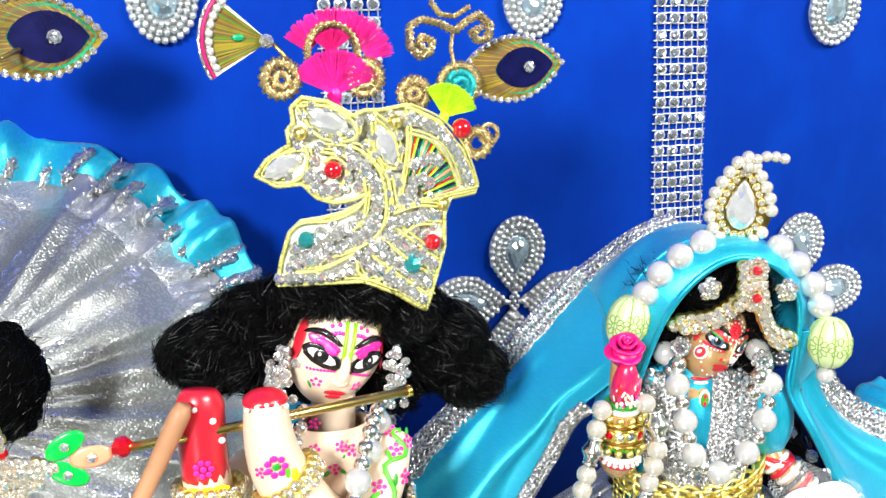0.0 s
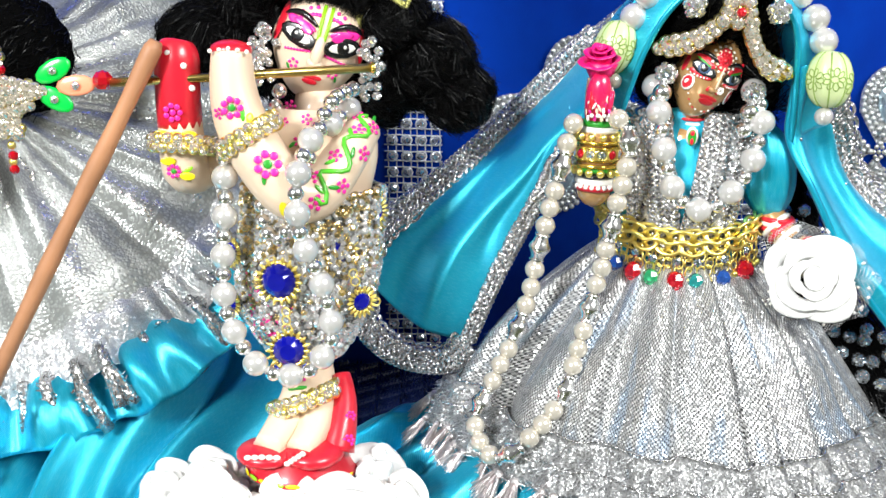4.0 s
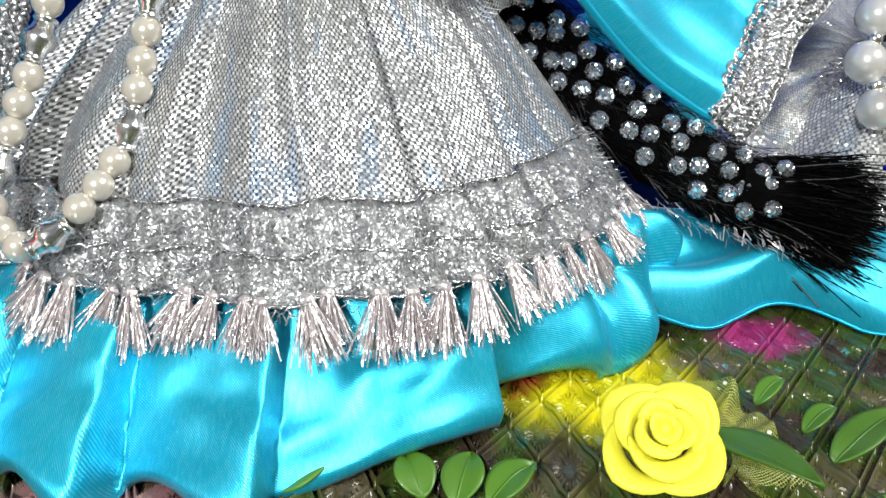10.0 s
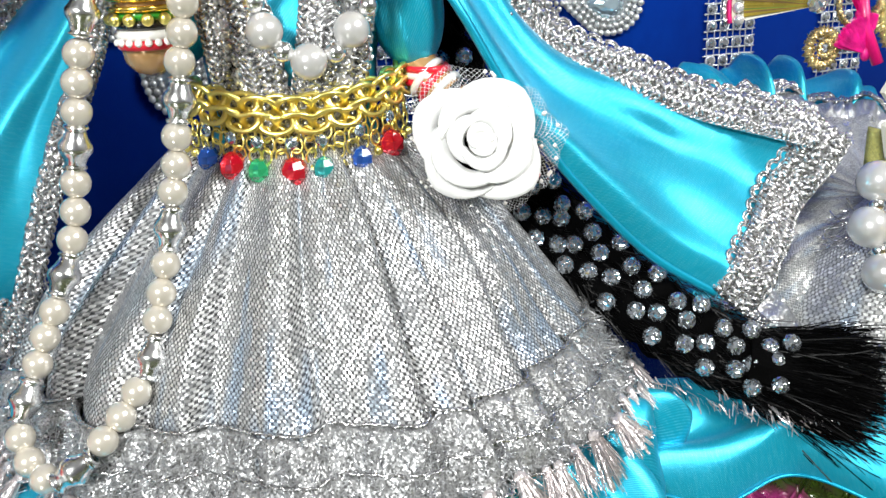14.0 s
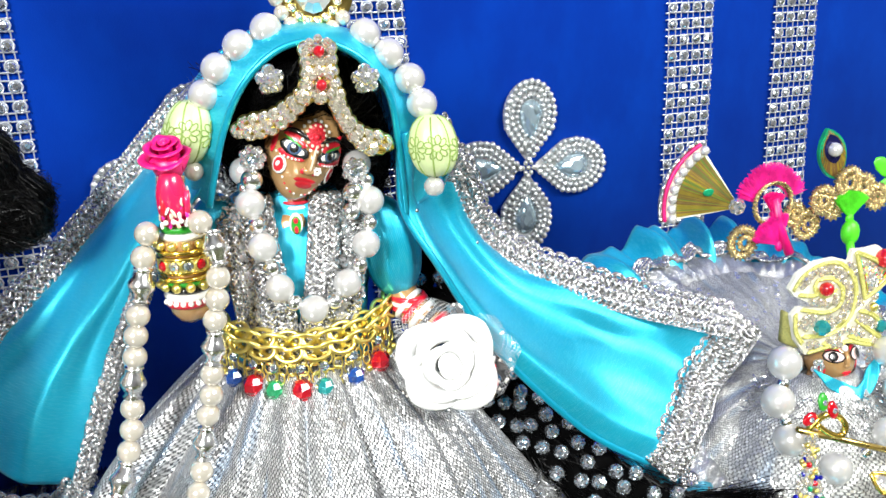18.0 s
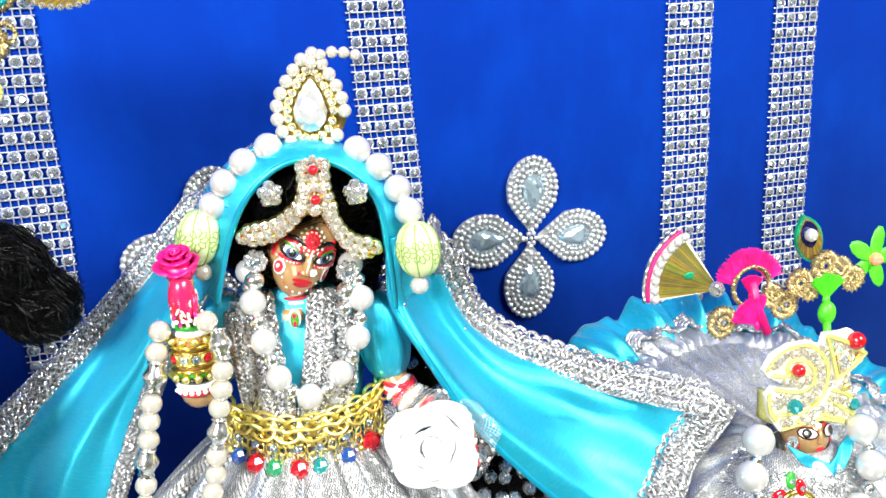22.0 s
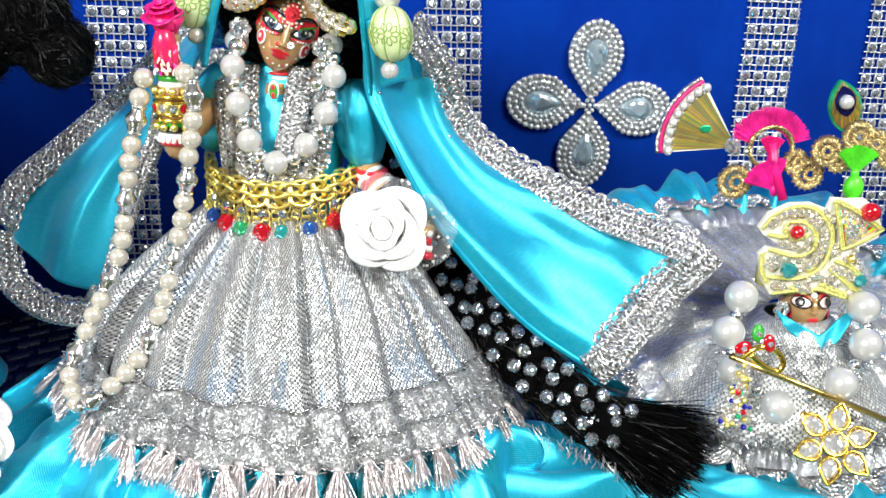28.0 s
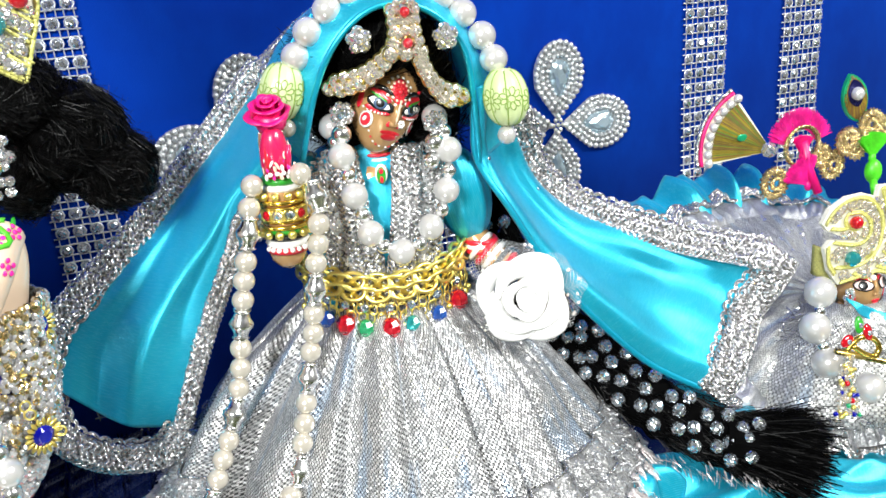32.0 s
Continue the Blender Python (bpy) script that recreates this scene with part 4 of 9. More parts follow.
def ruffled_band(geo, line, normal, wide, freq, amp, n=300, slot=0):
    """A narrow crinkled strip that follows a line."""
    N = Vector(normal).normalized()

    def f(u, v):
        p = at_line(line, u)
        t = (at_line(line, min(u + 0.004, 1)) - at_line(line, max(u - 0.004, 0)))
        t = t.normalized() if t.length > 1e-9 else Vector((1, 0, 0))
        s = N.cross(t).normalized()
        k = u * freq * 2 * math.pi
        return p + s * ((v - 0.5) * wide * (1 + 0.08 * math.sin(k))) + N * (amp * math.sin(k + 5 * v) * (0.5 + abs(v - 0.5)))

    geo.grid(f, n, 8, False, slot, 0.3, wide)


def lace_trim(name, line, normal, wide, parent, label, scallop=True):
    """Silver lace: rows of twisted cord, crossed loops between them and a scalloped outer edge."""
    N = Vector(normal).normalized()
    L = sum((b - a).length for a, b in zip(line, line[1:]))
    base, cords = Geo(), Geo()
    ruffled_band(base, line, N, wide * 0.72, L / 0.004, 0.0002, max(40, int(L / 0.0012)))
    tr = part(name, base, M["lace_base"], parent, label, True, 0.0004)
    n = max(30, int(L / 0.00055))

    def lie(u, across, up):
        p = at_line(line, u)
        t = (at_line(line, min(u + 0.01, 1)) - at_line(line, max(u - 0.01, 0))).normalized()
        return p + N.cross(t).normalized() * across + N * up

    rg = random.Random(int(L * 1e5))
    z0 = rg.uniform(0, 50)

    def wob(i, k):
        return noise.noise(Vector((i * 0.11, k * 3.7, z0)))

    for ph in (0, math.pi):
        cords.tube([lie(i / n, -0.44 * wide + 0.00055 * math.sin(i * 1.05 + ph), 0.0007 + 0.0005 * math.cos(i * 1.05 + ph)) for i in range(n + 1)], 0.00042, 5)
    # Plaits of three cords, each slightly uneven, and a scalloped outer edge.
    for row, amp, turn in ((-0.27, 0.115, 0.0), (-0.01, 0.125, 1.2), (0.26, 0.125, 2.3)):
        w = 2 * math.pi / (0.0056 / L * n)
        for ph in (0, 2.094, 4.189):
            cords.tube([lie(i / n, row * wide + amp * wide * (1 + 0.6 * wob(i, row)) * math.sin(i * w + ph + turn + 1.3 * wob(i, row)) + rg.uniform(-1, 1) * 0.00022, 0.0011 + 0.0007 * math.cos(2 * (i * w + ph + turn)) + 0.0009 * wob(i, 9 + row)) for i in range(n + 1)], 0.00074, 5)
        cords.tube([lie(i / n, (row + 0.135) * wide + 0.0007 * wob(2 * i, row), 0.0010 + 0.0005 * math.sin(1.3 * i)) for i in range(n + 1)], 0.00046, 4)
    if scallop:
        loops = max(4, int(L / 0.0044))
        for k in range(loops):
            u = (k + 0.5) / loops
            for rr in (1.0, 0.62):
                cords.tube([lie(u + 0.0022 * rr / L * math.cos(q), wide * (0.44 + 0.15 * rr * math.sin(q)), 0.0006) for q in np.linspace(0, math.pi, 8)], 0.00046, 4)
    part("lace_work", cords, M["lace"], tr, "twisted silver cords")
    return tr


def make_veil():
    """Two satin wings that fall from the head, edged in silver lace."""
    veil = thing("veil", "turquoise satin veil edged with wide silver lace, spread to both sides", "veil", tuple(lady(0, -0.005, 0.02)))
    # The hood over the head: from the face opening back over the hair.
    face_edge = spline([(0.1350, 0.2505, 0.150), (0.1400, 0.2480, 0.169), (0.1460, 0.2450, 0.182), (0.1550, 0.2430, 0.1905), (0.1650, 0.2420, 0.1925), (0.1755, 0.2405, 0.1885), (0.1838, 0.2400, 0.178), (0.1862, 0.2405, 0.162), (0.1885, 0.2440, 0.143)], 60)
    top_edge = spline([(0.1300, 0.2640, 0.152), (0.1320, 0.2620, 0.166), (0.1362, 0.2590, 0.180), (0.1440, 0.2565, 0.1898), (0.1535, 0.2545, 0.1950), (0.1670, 0.2530, 0.1965), (0.1798, 0.2505, 0.1925), (0.1900, 0.2485, 0.181), (0.1965, 0.2480, 0.169), (0.2025, 0.2510, 0.147)], 60)

    def hood(u, v):
        p, q = at_line(face_edge, u), at_line(top_edge, u)
        if v < 0.45:
            t = v / 0.45
            return p.lerp(q, t) + Vector((0, -0.0012, 0.0012)) * math.sin(math.pi * t)
        t = (v - 0.45) / 0.55
        mid = Vector((0.166, 0, 0.160))
        k = 1 - 0.35 * t * t
        return Vector((mid.x + (q.x - mid.x) * k, q.y + 0.030 * t, mid.z + (q.z - mid.z) * k))

    part("hood", Geo().grid(hood, 80, 24, False, 0, 0.13, 0.05), M["satin"], veil, "satin hood over the hair", True, 0.0009)
    rim = [hood(i / 90, 0) + LN * 0.0005 for i in range(91)]
    part("hood_rim", Geo().tube(rim, 0.0010, 8), M["satin"], veil, "rolled satin edge round the face")
    # Her left wing, which runs down to the small doll.
    outer = spline([(0.1985, 0.2505, 0.166), (0.2050, 0.2560, 0.158), (0.2115, 0.264, 0.148), (0.219, 0.266, 0.130), (0.233, 0.266, 0.1165), (0.251, 0.261, 0.1075), (0.271, 0.255, 0.099), (0.289, 0.249, 0.0935), (0.303, 0.245, 0.089)], 60)
    inner = spline([(0.1865, 0.2412, 0.166), (0.1868, 0.2425, 0.156), (0.188, 0.2440, 0.143), (0.196, 0.240, 0.127), (0.2085, 0.236, 0.105), (0.2245, 0.2345, 0.085), (0.243, 0.233, 0.066), (0.263, 0.230, 0.0525)], 60)

    def wing_l(u, v):
        p = at_line(inner, u).lerp(at_line(outer, u), v)
        # A hollow along the middle leaves a roll above the hem that catches the light, with a wavy upper border.
        full = min(1.0, u / 0.3)
        hollow = -0.0062 * full * math.exp(-((v - 0.56 - 0.07 * math.sin(8.5 * u + 0.6)) / 0.21) ** 2)
        roll = 0.0026 * math.exp(-((v - 0.14) / 0.10) ** 2)
        fold = 0.0012 * math.sin(8.5 * v + 3.5 * u) * math.sin(math.pi * v) * (1.1 - 0.7 * u)
        crease = 0.0022 * noise.noise(Vector((3.5 * u + 2 * v, 3 * v, 4.0))) + 0.0012 * math.sin(26 * u + 9 * v) * max(0.0, u - 0.6) * math.sin(math.pi * v)
        return p + Vector((-0.1, -1, 0.25)) * (0.002 * math.sin(math.pi * v) + hollow + roll + fold + crease)

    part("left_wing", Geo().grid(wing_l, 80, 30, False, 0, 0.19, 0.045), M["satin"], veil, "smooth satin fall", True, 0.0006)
    part("left_hem", Geo().tube([wing_l(i / 80, 0.0) for i in range(81)], 0.0011, 6), M["satin"], veil, "rolled satin hem")
    lace_trim("left_lace", [wing_l(0.06 + 0.94 * i / 90, 1.0) + Vector((0, -0.0012, 0.001)) for i in range(91)], (-0.1, -0.8, 0.6), 0.0125, veil, "wide silver lace edge")
    lace_trim("left_end_lace", [wing_l(1.0, i / 40) + Vector((0.0035, -0.0015, -0.001)) for i in range(-1, 43)], (-0.1, -0.85, 0.5), 0.0145, veil, "silver lace across the end")
    # Her right wing, behind the flute player.
    fall = spline([(0.1650, 0.2860, 0.1905), (0.1560, 0.2885, 0.1872), (0.1490, 0.2910, 0.1825), (0.1420, 0.2935, 0.1765), (0.1350, 0.2960, 0.1700)], 40)

    def hood_side(u, v):
        p, q = at_line(top_edge, 0.56 - 0.47 * u), at_line(fall, u)
        return p.lerp(q, v) + Vector((-0.35, -0.25, 0.9)) * (0.0030 * math.sin(math.pi * v) + 0.0007 * math.sin(9 * v + 4 * u))

    part("hood_side", Geo().grid(hood_side, 60, 24, False, 0, 0.06, 0.045), M["satin"], veil, "satin drawn back from the hood", True, 0.0008)
    lace_trim("hood_lace", [p + Vector((0, -0.001, 0.001)) for p in fall], (-0.45, -0.40, 0.80), 0.0105, veil, "silver lace along the hood")
    outer = spline([(0.1350, 0.2960, 0.1700), (0.1260, 0.2975, 0.1600), (0.1160, 0.2985, 0.1490), (0.1060, 0.2990, 0.1385), (0.0920, 0.2975, 0.1250), (0.0740, 0.2950, 0.1100), (0.0580, 0.2940, 0.0965), (0.0515, 0.2920, 0.0820)], 60)
    inner = spline([(0.1395, 0.2490, 0.168), (0.1360, 0.2515, 0.158), (0.128, 0.258, 0.146), (0.119, 0.264, 0.1345), (0.1145, 0.268, 0.1225), (0.1065, 0.272, 0.1045), (0.098, 0.275, 0.083), (0.0905, 0.278, 0.061)], 60)

    def wing_r(u, v):
        p = at_line(inner, u).lerp(at_line(outer, u), v)
        fold = 0.0075 * math.exp(-((v - 0.36 - 0.08 * u) / 0.17) ** 2) * min(1, 3 * u + 0.2) + 0.0022 * math.exp(-((v - 0.80) / 0.12) ** 2) + 0.0016 * noise.noise(Vector((5 * u, 4 * v, 2.0)))
        return p + Vector((0.15, -1, 0.2)) * fold + Vector((0, 0, -0.006 * math.sin(math.pi * v) * max(0, u - 0.8) * 5))

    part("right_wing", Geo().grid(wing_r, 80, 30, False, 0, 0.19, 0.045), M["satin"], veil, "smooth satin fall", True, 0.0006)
    lace_trim("right_lace", [wing_r(i / 90, 1.0) + Vector((0, -0.001, 0.0015)) for i in range(91)], (-0.1, -0.8, 0.6), 0.0110, veil, "wide silver lace edge")
    low = spline([(0.0515, 0.2905, 0.081), (0.0535, 0.287, 0.0635), (0.066, 0.283, 0.0535), (0.083, 0.279, 0.0525), (0.0905, 0.277, 0.060)], 40)
    lace_trim("right_end_lace", low, (0.1, -0.85, 0.5), 0.0105, veil, "silver lace across the end")
    lace_trim("right_inner_lace", [wing_r(1.0 - 0.62 * i / 60, 0.0) + Vector((0, -0.001, 0)) for i in range(61)], (0.1, -0.95, 0.1), 0.0065, veil, "narrow silver lace edge", False)
    return veil


make_veil()
for p in ((0.191, 0.2435, 0.1435), (0.2163, 0.2600, 0.126)):
    lone("head_pin", Geo().ball(p, 0.0011, 12, 8), M["silver"], "small round steel pin head stuck in the satin veil", "pin", group="pins in the veil")

# ---- the round dresses of the two seated dolls ----
def round_dress(name, label, c, axis_up, axis_side, r_silver, r_out, lift, seed, squash=1.0, folds=15, scallops=0):
    """A circle skirt spread over a slope: silver tissue in radial folds, glitter lace and a satin frill."""
    d = thing(name, label, "dress", c)
    c, up, side = Vector(c), Vector(axis_up).normalized(), Vector(axis_side).normalized()
    nrm = side.cross(up).normalized()
    rng = random.Random(seed)
    broad = 0.08 * r_silver
    big = r_silver > 0.08
    ph = [rng.uniform(0, 6.28) for _ in range(4)]

    def cloth(a, s):
        w = math.sin(folds * a + 1.5 * math.sin(3 * a + ph[0])) + 0.6 * math.sin(folds * 1.7 * a + ph[1]) + 0.5 * math.sin(7 * a + ph[2])
        w += 1.5 * (1 - abs(math.sin(0.5 * folds * a + 1.2 * math.sin(2 * a + ph[3]) + 0.8 * s))) ** 2.5
        r = r_silver * s
        h = lift * (1 - s ** 1.6) + (0.0042 if big else 0.0016) * w * s * (1.2 - s * 0.5) + broad * noise.noise(Vector((3.2 * math.sin(a) * s + seed, 3.2 * math.cos(a) * s, 0.3))) * s + 0.0022 * noise.noise(Vector((9 * math.sin(a) * s, 9 * math.cos(a) * s, seed))) * s
        return c + side * (math.sin(a) * r) + up * (math.cos(a) * r * squash) + nrm * h

    def frill(a, v):
        w = 1.15 * math.sin(21 * a + 1.8 * math.sin(5 * a + ph[3])) + 0.35 * math.sin(39 * a + ph[0])
        r = r_silver * 0.93 + (r_out - r_silver * 0.93) * v + 0.0016 * w * v
        h = -0.003 + 0.0060 * w * math.sin(math.pi * (0.15 + 0.7 * v)) * 0.8 + 0.004 * math.sin(math.pi * v) + 0.0022 * math.sin(41 * a + 3 * math.sin(7 * a)) * v
        return c + side * (math.sin(a) * r) + up * (math.cos(a) * r * squash) + nrm * h

    A = 2 * math.pi
    part("silver_cloth", Geo().grid(lambda u, v: cloth(A * u, 0.08 + 0.92 * v), 320, 30, True, 0, A * r_silver * 0.7, r_silver), M["tissue" if big else "lurex_soft"], d, "silver tissue in radial folds", True, 0.0005)
    part("satin_frill", Geo().grid(lambda u, v: frill(A * u, v), 420, 18, True, 0, A * r_out, 0.03), M["satin"], d, "turquoise satin frill", True, 0.0006)

    # Round sequins in drifts that run outwards along the folds.
    flakes = Geo()
    want, tries = 2800 if big else 700, 0
    while want and tries < 90000:
        tries += 1
        a, s0 = rng.uniform(0, A), math.sqrt(rng.uniform(0.05, 0.98))
        if noise.noise(Vector((11 * a, 2.4 * s0, seed))) + 0.6 * noise.noise(Vector((23 * a, 7 * s0, seed + 4))) + 0.30 * max(0.0, s0 - 0.75) < 0.30:
            continue
        want -= 1
        p, e1, e2 = cloth(a, s0), cloth(a + 0.01, s0), cloth(a, s0 + 0.01)
        n = (e1 - p).cross(e2 - p).normalized()
        n = n if n.dot(nrm) > 0 else -n
        mm = plane_at(p + n * 0.0003, n + Vector((rng.uniform(-1, 1), rng.uniform(-1, 1), rng.uniform(-1, 1))) * 0.16, (0.1, 0.2, 1))
        rad = rng.uniform(0.00062, 0.00085)
        flakes.add([mm @ Vector((rad * math.cos(q * 1.0472), rad * math.sin(q * 1.0472), 0)) for q in range(6)] + [mm @ Vector((0, 0, 0.00016))], [(q, (q + 1) % 6, 6) for q in range(6)])
    part("sequin_drift", flakes, M["sequin"], d, "drifts of tiny silver sequins", False, kind="stuff")

    def band(u, v):
        a = A * u
        p = cloth(a, 0.83 + 0.2 * v)
        return p + nrm * (0.0022 * min(1, 4 * v) - 0.0006 + min(1, 3 * v) * 0.0016 * math.sin(a * 70 + 4 * math.sin(a * 11)) * math.sin(math.pi * v) + rng.uniform(0, 0.0007))

    part("glitter_lace", Geo().grid(band, 380, 8, True, 0, 0.5, 0.02), M["glit_silver"], d, "crinkled silver glitter lace")
    if scallops:
        # Crocheted scallops: fans of looped cord along the edge of the silver.
        edge = Geo()
        for i in range(scallops):
            a0, half = A * i / scallops, A / scallops * 0.5
            for ring in (1.0, 0.86, 0.70, 0.54, 0.36):
                row = []
                for k in range(15):
                    q = math.pi * k / 14
                    row.append(cloth(a0 + half * ring * math.cos(q), 1.0 + 0.125 * ring * math.sin(q)) + nrm * (0.0035 + 0.0012 * math.sin(q) + 0.0004 * math.sin(9 * q)))
                edge.tube(row, 0.0009, 5)
            for k in range(1, 8):
                q = math.pi * k / 8
                edge.tube([cloth(a0 + half * rr * math.cos(q), 1.0 + 0.125 * rr * math.sin(q)) + nrm * 0.0042 for rr in (0.25, 0.6, 1.0)], 0.0006, 4)
        part("scalloped_lace", edge, M["lace"], d, "crocheted silver scallops")
    loops = Geo()
    for i in range(0 if scallops else 60):
        a0 = A * (i + rng.uniform(-0.25, 0.25)) / 60
        fork = rng.uniform(0.012, 0.024)
        for lean, ends in ((-fork, 1.17), (fork, 1.15), (0.0, 1.08)):
            tip = ends + rng.uniform(-0.03, 0.02)
            line = []
            for k in range(9):
                t = k / 8
                line.append(cloth(a0 + lean * max(0.0, t - 0.35) / 0.65, 0.96 + (tip - 0.96) * t) + nrm * (0.0028 + 0.0030 * math.sin(math.pi * t) + 0.0006 * noise.noise(Vector((i, 5 * t, lean * 90)))))
            loops.tube(line, lambda t, i=i: 0.0017 + 0.0006 * t + 0.0005 * noise.noise(Vector((i * 1.7, 9 * t, 0))), 7)
            for _ in range(26):
                p = line[rng.randrange(1, 9)]
                strands(loops, [(p, nrm * 0.6 + Vector((rng.uniform(-1, 1), rng.uniform(-1, 1), rng.uniform(-1, 1))))], 0.0036, 0.0005, 0, 0.4, 2, rng)
    if not scallops:
        part("tufted_fringe", loops, M["lace"], d, "short forked tufts of silver thread", kind="stuff")
    return d


round_dress("large_doll_dress", "round silver tissue dress with turquoise satin frill leaning on the backdrop", (-0.086, 0.322, 0.125), (0, 0.655, 0.755), (1, 0, 0), 0.104, 0.124, 0.03, 3)
round_dress("small_doll_dress", "round silver tissue dress with turquoise satin frill spread on the sheet", (0.350, 0.270, 0.047), (0, 0.87, 0.49), (1, 0, 0), 0.067, 0.093, 0.014, 9, scallops=30)

def blob(geo, c, normal, wide, tall, slot, lift=0.0002, up=(0, 0, 1), turn=0.0):
    """A dab of paint: a very flat ellipsoid that lies on a surface."""
    m = facing(normal, up) @ Matrix.Rotation(turn, 3, "Z")
    geo.ball(Vector(c) + Vector(normal).normalized() * lift, (wide, tall, 0.00022), 10, 6, slot, m)


class Head:
    """An egg-shaped head with its front, side and up, on which paint can be laid."""

    def __init__(self, c, front, rx, ry, rz, lean=0.0, chin=0.22):
        self.chin = chin
        self.c, self.f = Vector(c), Vector(front).normalized()
        self.s = Vector((0, 0, 1)).cross(self.f).normalized()
        self.u = self.f.cross(self.s).normalized()
        turn = Matrix.Rotation(radians(lean), 3, self.f)
        self.s, self.u = turn @ self.s, turn @ self.u
        self.rx, self.ry, self.rz = rx, ry, rz

    def at(self, x, z):
        """The place on the face x beside and z above the middle, and the normal there."""
        w = self.rx * (1 - self.chin * max(0, -z / self.rz))
        k = max(0.02, 1 - (x / w) ** 2 - (z / self.rz) ** 2)
        y = self.ry * math.sqrt(k)
        n = (self.s * (x / w**2) + self.f * (y / self.ry**2) + self.u * (z / self.rz**2)).normalized()
        return self.c + self.s * x + self.f * y + self.u * z, n

    def build(self, g, slot=0):
        def f(u, v):
            th, ph = math.pi * v, 2 * math.pi * u
            z = math.cos(th)
            w = self.rx * (1 - self.chin * max(0, -z))
            return self.c + self.s * (w * math.sin(th) * math.sin(ph)) + self.f * (self.ry * math.sin(th) * math.cos(ph)) + self.u * (self.rz * z)
        g.grid(f, 36, 26, True, slot)

    def dab(self, g, x, z, w, h, slot, turn=0.0, lift=0.0001):
        p, n = self.at(x, z)
        blob(g, p, n, w, h, slot, lift, self.u, turn)


def face_paint(hd, g, k, skin, lip, brow_slot, white, black, red, big=1.0):
    """Nose, eyes, brows and lips, painted and modelled on the head's own mesh."""
    s = hd.rx
    p, n = hd.at(0, -0.02 * s)
    g.ball(p + hd.f * 0.01 * s, (0.13 * s, 0.16 * s, 0.34 * s), 10, 8, skin, Matrix((hd.s, hd.f, hd.u)).transposed())
    p, n = hd.at(0, -0.26 * s)
    g.ball(p, (0.17 * s, 0.15 * s, 0.11 * s), 10, 8, skin, Matrix((hd.s, hd.f, hd.u)).transposed())
    for sd in (-1, 1):
        hd.dab(g, sd * 0.46 * s, 0.19 * s, 0.34 * s * big, 0.160 * s * big, black, sd * 0.22, 0.0001)
        hd.dab(g, sd * 0.47 * s, 0.19 * s, 0.255 * s * big, 0.090 * s * big, white, sd * 0.22, 0.00022)
        hd.dab(g, sd * 0.47 * s, 0.195 * s, 0.125 * s * big, 0.110 * s * big, black, 0, 0.00034)
        hd.dab(g, sd * 0.50 * s, 0.225 * s, 0.03 * s * big, 0.03 * s * big, white, 0, 0.0005)
        hd.dab(g, sd * 0.48 * s, 0.41 * s, 0.36 * s, 0.12 * s, red, sd * 0.30, 0.0001)
        arch = [hd.at(sd * x * s, z * s)[0] + hd.f * 0.0003 for x, z in ((0.14, 0.47), (0.3, 0.57), (0.5, 0.63), (0.70, 0.58), (0.82, 0.48))]
        g.tube(spline(arch, 12), lambda t: 0.075 * s * math.sin(math.pi * (0.12 + 0.8 * t)), 6, False, brow_slot)
    hd.dab(g, 0, -0.55 * s, 0.24 * s, 0.075 * s, lip, 0, 0.0002)
    hd.dab(g, 0, -0.66 * s, 0.17 * s, 0.075 * s, lip, 0, 0.0003)


